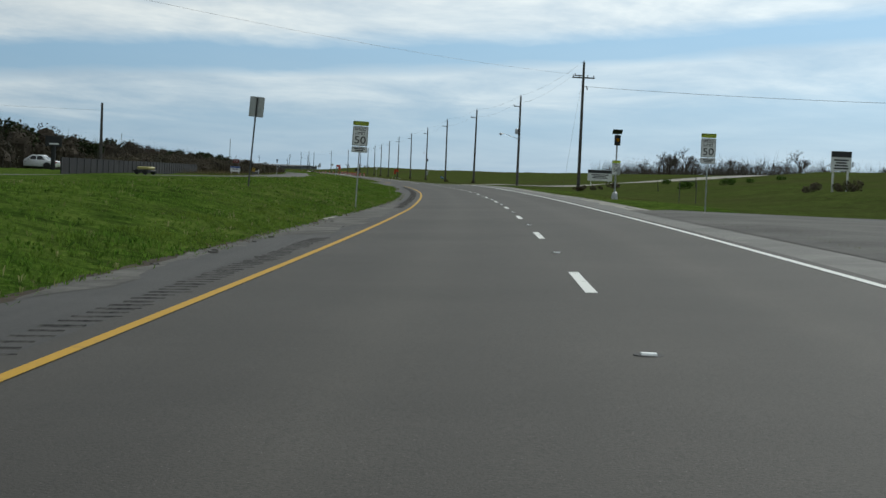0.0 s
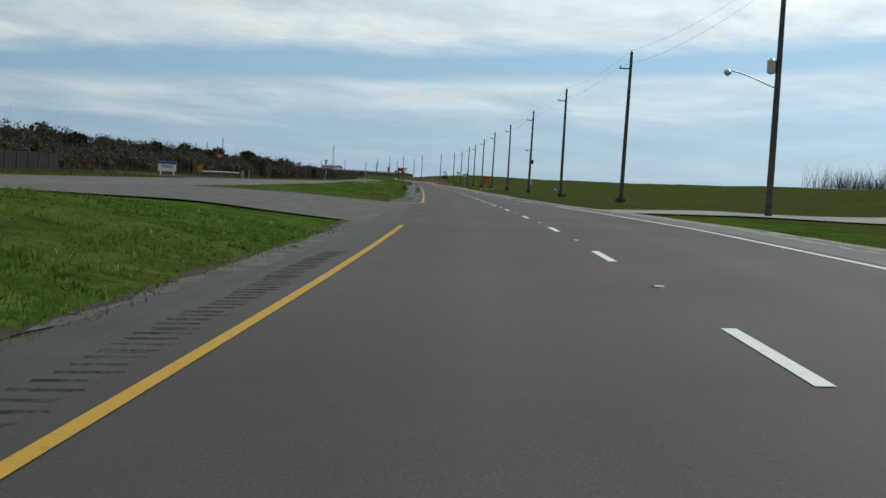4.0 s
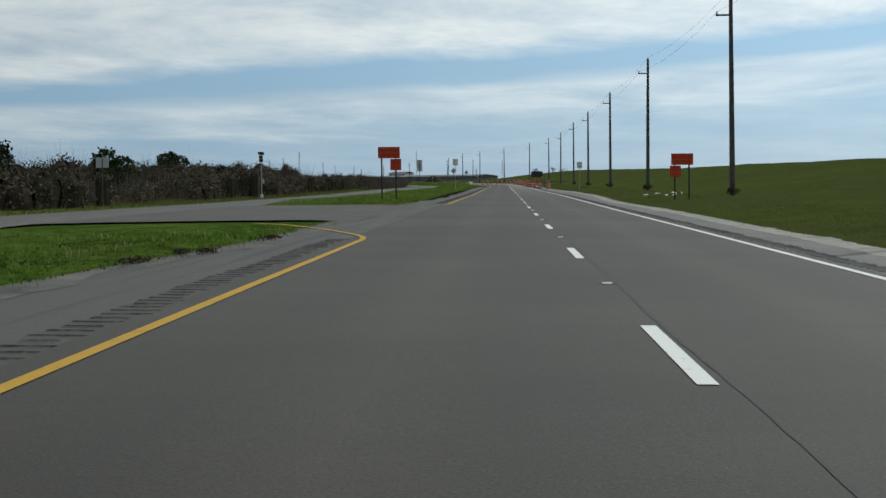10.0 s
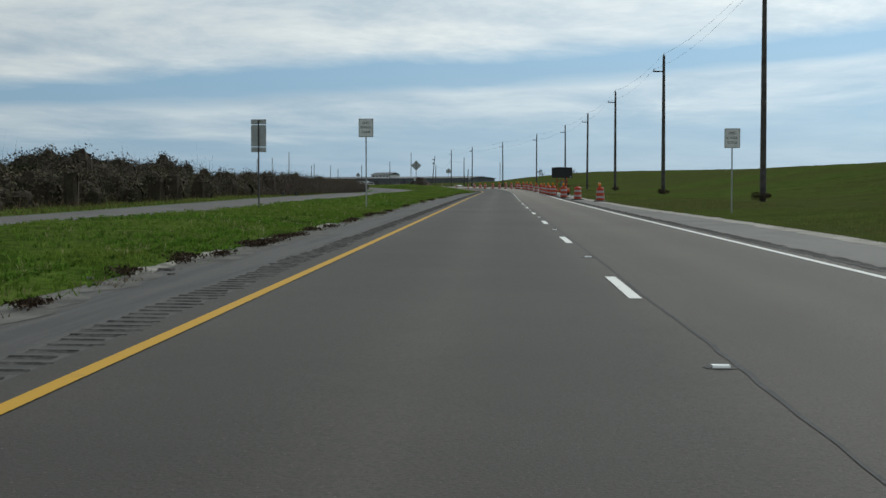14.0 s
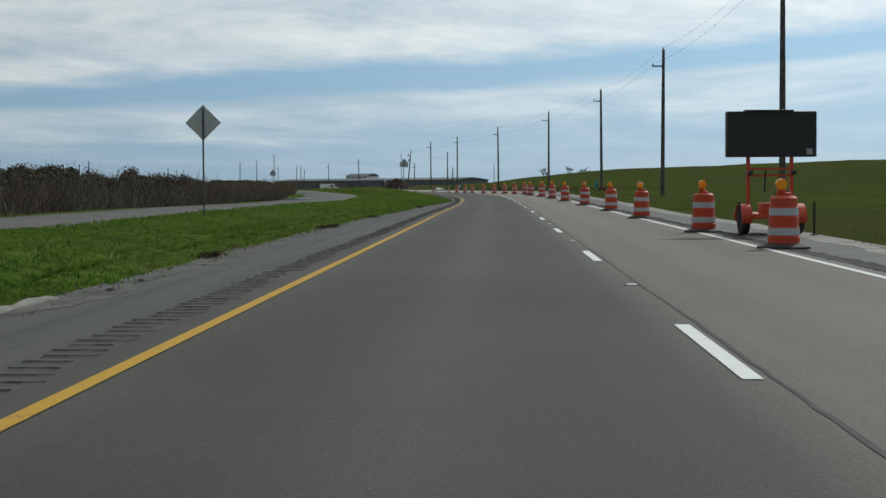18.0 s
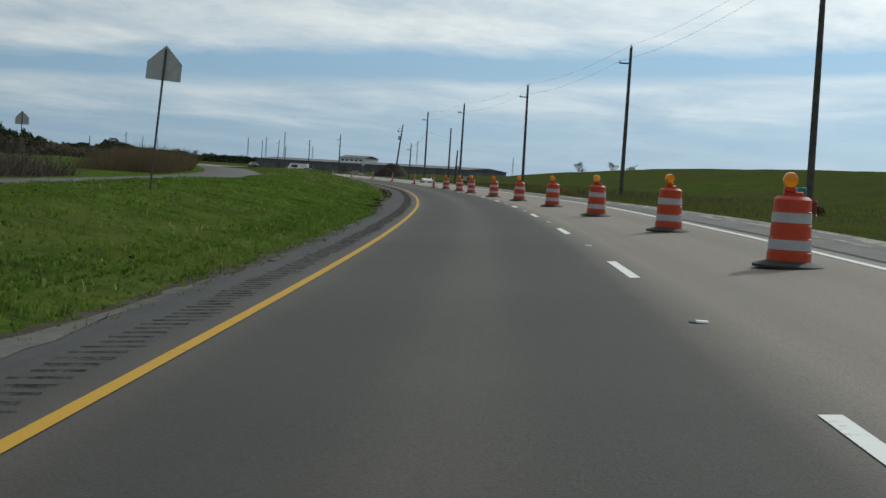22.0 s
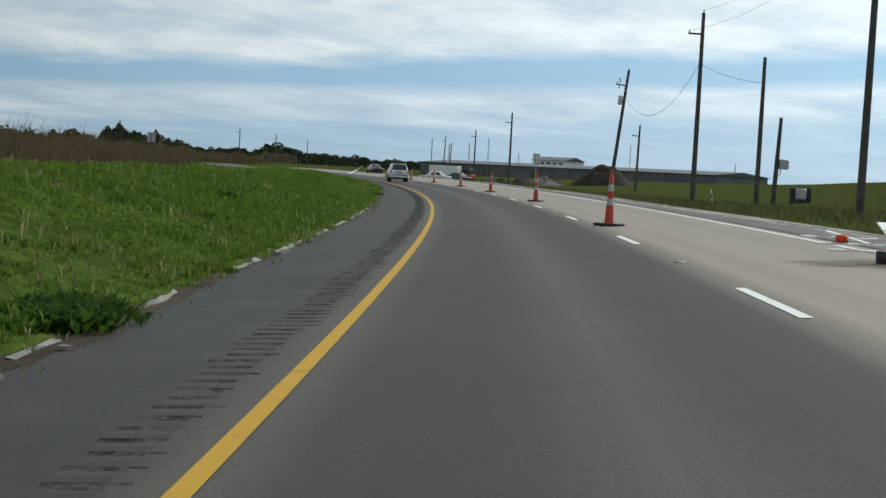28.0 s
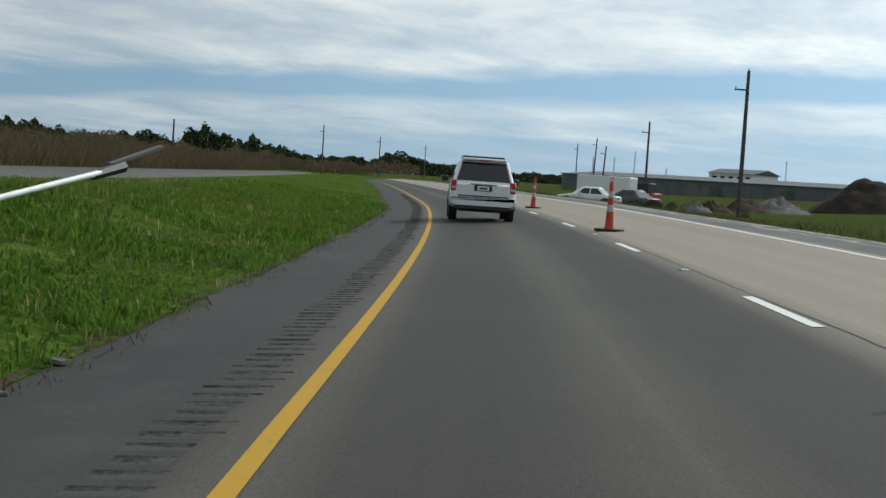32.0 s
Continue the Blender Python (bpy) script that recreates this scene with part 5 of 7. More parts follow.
def warehouse():
    a, b = Vector((*map(float, plan(1118, 71)), 0)), Vector((*map(float, plan(1030, 112)), 0))
    side = b - a
    L = side.length
    m = Matrix.Translation(a) @ Matrix.Rotation(math.atan2(side.y, side.x), 4, "Z")
    p = thing("warehouse", m, "long low grey metal warehouse far off", "building")
    part("wall", Geo().box((0, 0, -0.6), (L, 22, 3.9)), M_METAL, p, "grey ribbed metal wall")
    part("roof", Geo().prism([(-0.3, 3.9), (22.4, 3.9), (22.4, 4.05), (11, 5.0), (-0.3, 4.05)], -0.4, L + 0.4, "x"), M_METALROOF, p)
    for k in range(24):
        x = 1.5 + k * (L - 3) / 23
        part("wall_rib", Geo().box((x - 0.12, -0.08, -0.6), (x + 0.12, -0.005, 3.85)), M_METAL, p, "", True)
    for x in (10, 26, 44, 62):
        part("loading_door", Geo().box((x, -0.05, 0.2), (x + 3.4, -0.01, 3.0)), M_METALROOF, p, "dark roller door", True)
    q = thing("site_building", m @ pose(20, 26, 0), "white raised building with a shallow roof", "building")
    part("wall", Geo().box((0, 0, 0), (13, 8, 6.3)), M_SIGNWHITE, q)
    part("roof", Geo().prism([(-0.5, 6.3), (8.5, 6.3), (4, 7.4)], -0.5, 13.5, "x"), M_METALROOF, q)
    for k in range(5):
        w = part("window", Geo().box((1 + k * 2.4, -0.06, 4.7), (2.3 + k * 2.4, -0.01, 5.7)), M_GLASS, q, "", True)
        part("sill", Geo().box((0.95 + k * 2.4, -0.12, 4.62), (2.35 + k * 2.4, -0.01, 4.69)), M_METAL, w, "", True)


M_METAL = rough_mat("grey_metal_wall", (0.10, 0.105, 0.115), (0.17, 0.175, 0.185), 0.3, 0.7)
M_METALROOF = rough_mat("dark_metal_roof", (0.07, 0.072, 0.078), (0.12, 0.122, 0.13), 0.3, 0.6)
warehouse()


def low_wall():
    """Dark fence and wall beyond the other carriageway."""
    p = thing("boundary_fence", Matrix.Identity(4), "dark slatted boundary fence beyond the other carriageway", "fence")
    for k in range(40):
        s = 92 + k * 2.6
        x0, y0 = map(float, plan(s, -27.5 - 0.02 * (s - 90)))
        x1, y1 = map(float, plan(s + 2.5, -27.5 - 0.02 * (s - 87.5)))
        g = Geo()
        z = 0.3
        g.add([(x0, y0, z - 0.3), (x1, y1, z - 0.3), (x1, y1, z + 1.0), (x0, y0, z + 1.0), (x0 - 0.05, y0, z - 0.3), (x1 - 0.05, y1, z - 0.3), (x1 - 0.05, y1, z + 1.0), (x0 - 0.05, y0, z + 1.0)],
              [(0, 1, 2, 3), (7, 6, 5, 4), (0, 4, 5, 1), (3, 2, 6, 7), (1, 5, 6, 2), (0, 3, 7, 4)])
        part("fence_panel", g, M_FENCE, p, "", True)
        part("fence_post", Geo().box((x0 - 0.05, y0 - 0.05, z - 0.4), (x0 + 0.05, y0 + 0.05, z + 0.99)), M_DARKPOST, p, "", True)


M_FENCE = rough_mat("dark_fence", (0.010, 0.010, 0.012), (0.026, 0.026, 0.029), 0.8, 0.8)
low_wall()
p = thing("billboard", spot(118, -34.5, None, 25), "small dark billboard on a single thick post", "billboard")
part("post", Geo().tube([(0, 0, -0.3), (0, 0, 2.3)], 0.22, 10), M_DARKPOST, p)
part("board", Geo().box((-0.75, -0.1, 2.2), (0.75, 0.1, 3.1), 0.02), M_DARKPOST, p)
part("header", Geo().box((-0.9, -0.12, 3.1), (0.9, 0.12, 3.18), 0.01), M_DARKPOST, p)
bars(p, 0.9, 1, 2.45, -0.104, M_SIGNWHITE, 0.12)
p = thing("road_plough", spot(112, -24.5, None, 60), "faded yellow machine under a cover at the roadside", "machine")
part("body", Geo().box((-0.5, 0, 0.45), (0.5, 1.3, 0.72), 0.08), plain("faded_yellow", (0.46, 0.40, 0.14), 0.6), p)
part("deck", Geo().box((-0.6, -0.1, 0.25), (0.6, 1.6, 0.42), 0.02), M_TRIM, p)
for x in (-0.55, 0.55):
    for y in (0.25, 1.2):
        part("wheel", Geo().lathe([(0.1, -0.08), (0.22, -0.08), (0.24, 0), (0.22, 0.08), (0.1, 0.08)], 14, (x, y, 0.24), "x"), M_RUBBER, p)


def guard_rail(s0, s1, d, label):
    p = thing("guard_rail", Matrix.Identity(4), label, "guard rail")
    for k in range(int((s1 - s0) / 2)):
        s = s0 + 2 * k
        x, y = map(float, plan(s, d))
        z = ground_at(s, d)
        part("post", Geo().box((x - 0.06, y - 0.06, z - 0.3), (x + 0.06, y + 0.06, z + 0.68)), M_POST, p, "", True)
    pts = [(*map(float, plan(s, d + 0.1)), ground_at(s, d) + 0.58) for s in np.arange(s0 - 1, s1 + 1, 2.0)]
    part("beam", Geo().tube(pts, 0.11, 6), M_POST, p, "galvanised beam")


guard_rail(214, 240, -22.2, "short galvanised guard rail at a side road")


# other poles
utility_pole("utility_pole", spot(797, 19.95), 9.0, "dark bare wooden pole standing by itself", "utility poles", False)
m = spot(826.4, 16.5, None, 0, 0, 5.8)
lean_pole = utility_pole("leaning_pole", m, 10.3, "storm-tilted wooden utility pole with a transformer", "utility poles", True)
part("transformer", Geo().lathe([(0.05, 7.45), (0.19, 7.5), (0.19, 8.1), (0.15, 8.18), (0.05, 8.2)], 14, (-0.32, 0, 0)), M_ALU, lean_pole, "grey can transformer")
part("cutout", Geo().tube([(-0.55, 0, 8.75), (-0.62, 0, 9.15)], 0.05, 8), M_GLAZE, lean_pole)
part("cutout", Geo().tube([(-0.55, 0, 9.25), (-0.60, 0, 9.6)], 0.05, 8), M_GLAZE, lean_pole)
m = spot(798.2, 21.35, None, 0, 0, 2.0)
meter = utility_pole("meter_pole", m, 5.4, "short wooden pole with an electric meter box", "utility poles", False)
part("meter_box", Geo().box((0.14, -0.18, 2.25), (0.72, 0.18, 2.85), 0.03), M_ALU, meter, "grey meter box")
part("conduit", Geo().tube([(0.3, 0, 2.25), (0.25, 0, 1.9), (0.15, 0, 1.8)], 0.03, 8), M_STEEL, meter)
for i, (s, d, h, w) in enumerate(((798.0, 22.5, 1.05, 0.16), (798.7, 23.7, 1.0, 0.16))):
    p = thing("pedestal_post", spot(s, d), "short dark utility post in the grass", "post")
    part("post", Geo().box((-w, -w, -0.2), (w, w, h), 0.03), M_DARKPOST, p)
p = thing("cabinet", spot(798.3, 23.1), "small grey metal cabinet between posts", "cabinet")
part("body", Geo().box((-0.3, -0.2, 0.3), (0.3, 0.2, 0.95), 0.03), M_ALU, p)
part("plinth", Geo().box((-0.25, -0.15, -0.1), (0.25, 0.15, 0.3)), M_DARKPOST, p)
p = thing("meter_cabinet", spot(616.5, 13.9), "blue-green metal cabinet beside a utility pole", "cabinet")
part("body", Geo().box((-0.18, -0.15, 0.35), (0.18, 0.15, 1.15), 0.03), plain("teal_paint", (0.03, 0.20, 0.22), 0.45), p)
part("stand", Geo().box((-0.05, -0.05, -0.2), (0.05, 0.05, 0.36)), M_STEEL, p)
p = thing("fire_hydrant", spot(617.0, 14.6), "dark red fire hydrant in the verge grass", "hydrant")
red_h = plain("hydrant_red", (0.22, 0.02, 0.015), 0.5)
part("barrel", Geo().lathe([(0.16, -0.1), (0.16, 0.05), (0.11, 0.08), (0.11, 0.50), (0.14, 0.53), (0.12, 0.62), (0.04, 0.70), (0.03, 0.76)], 14), red_h, p)
part("nozzle", Geo().lathe([(0.06, -0.2), (0.07, -0.16), (0.05, -0.1)], 10, (0, 0, 0.38), "y"), red_h, p)
for x in (-0.16, 0.1):
    part("side_nozzle", Geo().lathe([(0.045, 0.0), (0.055, 0.06)], 10, (x, 0, 0.42), "x"), red_h, p)

# p1 carries a street lamp and a transformer, p0 a double arm
s, d, top = POLES[1]
q = thing("street_lamp", spot(s, d, 0.0), "street lamp bracket on a wooden utility pole", "street lamp")
part("bracket", Geo().tube([(-0.1, 0, 6.1), (-1.4, -0.3, 6.55), (-2.3, -0.5, 6.75)], 0.03, 8), M_STEEL, q)
part("lamp_head", Geo().lathe([(0.05, 6.78), (0.16, 6.70), (0.17, 6.58), (0.10, 6.50), (0.03, 6.46)], 12, (-2.35, -0.5, 0)), M_STEEL, q)
part("transformer", Geo().lathe([(0.05, 6.7), (0.2, 6.75), (0.2, 7.3), (0.05, 7.42)], 14, (-0.33, 0, 0)), M_ALU, q, "grey can transformer")
for i in (4,):
    s, d, top = POLES[i]
    q = thing("pole_camera", spot(s, d, 0.0), "camera box and solar panel strapped to a utility pole", "camera")
    part("arm", Geo().tube([(-0.1, 0, 6.05), (-0.55, -0.1, 6.05)], 0.025, 8), M_STEEL, q)
    part("camera_head", Geo().box((-0.75, -0.2, 5.95), (-0.4, 0.0, 6.12), 0.03), M_ALU, q)
    part("solar_panel", Geo().box((0.12, -0.25, 4.2), (0.42, 0.15, 4.75), 0.02), M_TRIM, q).rotation_euler = (0, 0, radians(8))
    part("battery_case", Geo().box((0.1, -0.2, 1.2), (0.45, 0.1, 2.1), 0.03), M_ALU, q)
s, d, top = POLES[0]
q = thing("service_arm", spot(s, d, 0.0), "double timber crossarm with insulators on a pole", "crossarm")
part("arm", Geo().box((-1.05, -0.12, top - 1.5), (1.05, -0.02, top - 1.38), 0.01), M_WOOD, q)
for x in (-0.95, -0.4, 0.4, 0.95):
    part("insulator", Geo().lathe([(0.03, top - 1.38), (0.06, top - 1.33), (0.03, top - 1.28), (0.05, top - 1.22), (0.02, top - 1.17)], 8, (x, -0.07, 0)), M_GLAZE, q)
part("cutout", Geo().tube([(0.3, -0.1, top - 2.2), (0.42, -0.1, top - 2.55)], 0.06, 8), M_GLAZE, q)

for s, d, h, lean in FAR_POLES:
    utility_pole("utility_pole", spot(s, d, None, 0, 0, lean), h, "distant wooden utility pole against the sky", "utility poles", h > 6.4)


def mast(az, dist, el, label):
    h = dist * math.tan(radians(el))
    p = thing("radio_mast", pose(-42 + dist * math.sin(radians(az)), 590 + dist * math.cos(radians(az)), -0.5), label, "mast", "distant masts")
    for k in range(3):
        a = 2 * math.pi * k / 3
        part("leg", Geo().tube([(1.6 * math.cos(a), 1.6 * math.sin(a), -0.3), (0.5 * math.cos(a), 0.5 * math.sin(a), h)], 0.28, 5), M_STEEL, p)
    for k in range(int(h / 5)):
        z = 0.5 + 5 * k
        r = 1.6 - 1.1 * z / h
        part("brace", Geo().tube([(r, 0, z), (-r * 0.5, r * 0.87, z + 2.5), (-r * 0.5, -r * 0.87, z + 4.8)], 0.14, 4), M_STEEL, p)


for az, dist, el in MASTS:
    mast(az, dist, el, "thin grey lattice mast far away")


# ---- overhead wires ----
def wire(p, a, b, sag, r=0.007):
    pts = [a.lerp(b, u) + Vector((0, 0, -4 * sag * u * (1 - u))) for u in [k / 10 for k in range(11)]]
    part("span", Geo().tube(pts, r, 4), M_WIRE, p, "", True)


M_WIRE = plain("wire", (0.03, 0.03, 0.032), 0.6)
lines = thing("power_line", Matrix.Identity(4), "thin overhead power wires between the poles", "wire")
for i in range(min(15, len(POLE_TOPS) - 1)):
    a, b = POLE_TOPS[i], POLE_TOPS[i + 1]
    wire(lines, a, b, 0.5)
    wire(lines, a + Vector((-0.75, 0, -1.2)), b + Vector((-0.75, 0, -1.2)), 0.55)
a = POLE_TOPS[0]
wire(lines, a + Vector((0.1, 0, -2.4)), Vector((60, 96, 8.0)), 0.6, 0.014)
wire(lines, a + Vector((0, 0, -1.0)), Vector((*map(float, plan(134, 15.5)), 0.3)), 0.0, 0.007)
wire(lines, a + Vector((-0.9, 0, -1.3)), Vector((-30, 40, 9.6)), 0.9)
utility_pole("utility_pole", spot(122.1, -31.0), 6.6, "thin wooden service pole beyond the other carriageway", "utility poles", False)
lp = Vector((*map(float, plan(122.1, -31.0)), 6.0))
wire(lines, lp, Vector((-75, 112, 6.6)), 0.4)
top = lean_pole.matrix_world @ Vector((0.1, 0, 8.0))
nxt = POLE_TOPS[15]
wire(lines, top, nxt + Vector((0, 0, -3.0)), 2.2, 0.014)
wire(lines, nxt + Vector((0, 0, -3.2)), Vector((*map(float, plan(797, 19.95)), 7.6)), 0.2, 0.014)



# ---- vegetation ----
M_LEAF = leaf_mat("evergreen_leaf", (0.012, 0.020, 0.008), (0.045, 0.060, 0.022))
M_BRUSH = leaf_mat("brush_leaf", (0.058, 0.047, 0.034), (0.175, 0.140, 0.098), 0.0, (0.074, 0.076, 0.044), 0.3)
M_REED = leaf_mat("dry_reed", (0.05, 0.037, 0.022), (0.20, 0.152, 0.090), 0.3, (0.082, 0.064, 0.040), 0.12)
M_WINTER = leaf_mat("winter_twigs", (0.070, 0.056, 0.048), (0.180, 0.146, 0.124), 0.0, (0.095, 0.072, 0.058), 0.2)
M_TWIG = leaf_mat("bare_twig", (0.055, 0.047, 0.040), (0.13, 0.115, 0.10))
M_BLADE = leaf_mat("grass_blade", (0.030, 0.074, 0.008), (0.132, 0.232, 0.034), 0.5, (0.128, 0.168, 0.030), 0.35)
M_VERGE = leaf_mat("verge_blade", (0.045, 0.060, 0.016), (0.15, 0.15, 0.05), 0.4)
M_WEED = leaf_mat("weed_leaf", (0.030, 0.068, 0.010), (0.085, 0.155, 0.026), 0.45, (0.030, 0.062, 0.012), 0.8)
M_STRAW = leaf_mat("straw_blade", (0.13, 0.14, 0.050), (0.28, 0.28, 0.13), 0.55)
M_THICKET = leaf_mat("thicket_twigs", (0.030, 0.031, 0.021), (0.098, 0.088, 0.062), 0.0, (0.086, 0.064, 0.046), 0.25)
M_DEADMAT = leaf_mat("dead_weed", (0.024, 0.015, 0.010), (0.080, 0.055, 0.036))
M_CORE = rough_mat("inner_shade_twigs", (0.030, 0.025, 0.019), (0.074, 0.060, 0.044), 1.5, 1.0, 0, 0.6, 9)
M_BARK = rough_mat("bark", (0.035, 0.028, 0.022), (0.085, 0.07, 0.056), 3, 0.95, 0, 0.5, 18)
rng = np.random.default_rng(7)


def leaf_quads(centres, size, flat=0.6):
    """A small folded quad at each centre, turned at random."""
    n = len(centres)
    a = rng.normal(size=(n, 3))
    a /= np.linalg.norm(a, axis=1)[:, None]
    b = np.cross(a, rng.normal(size=(n, 3)))
    b /= np.linalg.norm(b, axis=1)[:, None] + 1e-9
    s = size * rng.uniform(0.6, 1.4, (n, 1))
    v = np.stack([centres - a * s, centres - b * s * flat, centres + a * s, centres + b * s * flat], 1).reshape(-1, 3)
    return v, np.arange(4 * n).reshape(n, 4)


def array_mesh(name, v, f, mat):
    me = bpy.data.meshes.new(name)
    me.from_pydata(v.tolist(), [], f.tolist())
    me.materials.append(mat)
    me.update()
    return me


def crown_points(lumps, n):
    """Points near the skin of several lumps (x, y, z, radius), uneven and with gaps."""
    w = np.array([l[3] ** 2 for l in lumps])
    pick = rng.choice(len(lumps), n, p=w / w.sum())
    L = np.array(lumps)[pick]
    d = rng.normal(size=(n, 3))
    d /= np.linalg.norm(d, axis=1)[:, None]
    r = L[:, 3:4] * rng.uniform(0.45, 1.0, (n, 1)) ** 0.5 * (1 + 0.16 * np.sin(7 * d[:, :1] + L[:, :1]) * np.cos(6 * d[:, 1:2]))
    p = L[:, :3] + d * r * np.array([1, 1, 0.85])
    return p[p[:, 2] > 0.15]


def tree_proto(seed, h, spread, leaf, mat, n, label, category="tree", name="tree", far=900.0):
    random.seed(seed)
    p = thing(name, pose(0, -far, -40), label, category, name + "s at the roadside")
    trunk = [(0, 0, -0.3), (0.05 * h * random.uniform(-1, 1), 0.03, h * 0.25), (0.08 * h * random.uniform(-1, 1), 0.05, h * 0.5)]
    part("trunk", Geo().tube(trunk, [0.05 * h * 0.7, 0.035 * h * 0.7, 0.02 * h * 0.7], 8), M_BARK, p)
    lumps = []
    for k in range(7):
        a = random.uniform(0, 6.28)
        r = spread * random.uniform(0.25, 0.75)
        z = h * random.uniform(0.42, 0.80)
        lumps.append((r * math.cos(a), r * math.sin(a), z, spread * random.uniform(0.32, 0.52)))
        if k < 5:
            part("limb", Geo().tube([trunk[1], (r * 0.5 * math.cos(a), r * 0.5 * math.sin(a), z * 0.7), (r * math.cos(a), r * math.sin(a), z)], [0.018 * h * 0.7, 0.012 * h * 0.7, 0.004 * h], 6), M_BARK, p)
    lumps.append((0, 0, h * 0.78, spread * 0.42))
    v, f = leaf_quads(crown_points(lumps, n), leaf)
    part("crown", array_mesh("crown", v, f, mat), None, p)
    return p


def shrub_proto(seed, h, spread, leaf, mat, n, label):
    random.seed(seed)
    p = thing("shrub", pose(0, -900, -40), label, "shrub", "roadside shrubs")
    for k in range(5):
        a = random.uniform(0, 6.28)
        part("stem", Geo().tube([(0, 0, -0.2), (spread * 0.3 * math.cos(a), spread * 0.3 * math.sin(a), h * 0.5), (spread * 0.6 * math.cos(a), spread * 0.6 * math.sin(a), h * 0.95)], [0.04, 0.025, 0.008], 5), M_BARK, p)
    lumps = [(spread * random.uniform(-0.7, 0.7), spread * random.uniform(-0.7, 0.7), h * random.uniform(0.25, 0.7), h * random.uniform(0.22, 0.40)) for k in range(8)]
    v, f = leaf_quads(crown_points(lumps, n), leaf)
    part("foliage", array_mesh("foliage", v, f, mat), None, p)
    return p


def bare_tree(seed, h):
    random.seed(seed)
    p = thing("bare_tree", pose(0, -900, -40), "leafless grey winter tree with fine twigs", "tree", "bare trees")
    tw = Geo()

    def grow(a, d, length, r, level):
        b = a + d * length
        if level == 0:
            part("trunk", Geo().tube([a, b], [r, r * 0.7], 7), M_BARK, p)
        else:
            tw.tube([a, a.lerp(b, 0.5) + Vector((random.uniform(-1, 1), random.uniform(-1, 1), random.uniform(-1, 1))) * length * 0.06, b], [r, r * 0.8, r * 0.5], 4)
        if level < 4:
            for k in range(4 if level else 6):
                e = (d + Vector((random.uniform(-1, 1), random.uniform(-1, 1), random.uniform(-0.25, 0.8))) * 0.85).normalized()
                grow(a.lerp(b, random.uniform(0.55, 1.0)), e, length * random.uniform(0.5, 0.75), r * 0.5, level + 1)
    grow(Vector((0, 0, -0.2)), Vector((0.03, 0.0, 1)), h * 0.38, 0.03 * h, 0)
    part("twig_crown", tw.mesh("twig_crown", M_TWIG, True, False), None, p)
    return p


def scatter(protos, rows, lo=0.8, hi=1.2, sink=0.0):
    """Copies of the prototypes at (s, d) places."""
    random.seed(len(rows))
    for s, d in rows:
        q = random.choice(protos)
        k = random.uniform(lo, hi)
        m = spot(s, d, ground_at(s, d) - sink, random.uniform(0, 360)) @ Matrix.Diagonal((k * random.uniform(0.9, 1.15), k, k * random.uniform(0.9, 1.1), 1))
        copy_thing(q, m)


def drop(protos):
    for q in protos:
        for o in [*q.children_recursive, q]:
            bpy.data.objects.remove(o)


oaks = [tree_proto(11 + k, 5.0, 2.5, 0.20, M_LEAF, 1500, "dense dark evergreen tree in the roadside thicket") for k in range(3)]
random.seed(5)
belt = [(90 + 5.2 * k + random.uniform(-2, 2), -44 - 4 * math.sin(k * 0.4) + random.uniform(-4, 4)) for k in range(88) if k % 3 == 0]
scatter(oaks, belt, 0.62, 1.12, 0.25)
far_belt = [(640 + 11 * k + random.uniform(-4, 4), -78 + 0.05 * k * k * 0.4 + random.uniform(-8, 8)) for k in range(30)]
scatter(oaks, far_belt, 0.8, 1.35, 0.3)
drop(oaks)



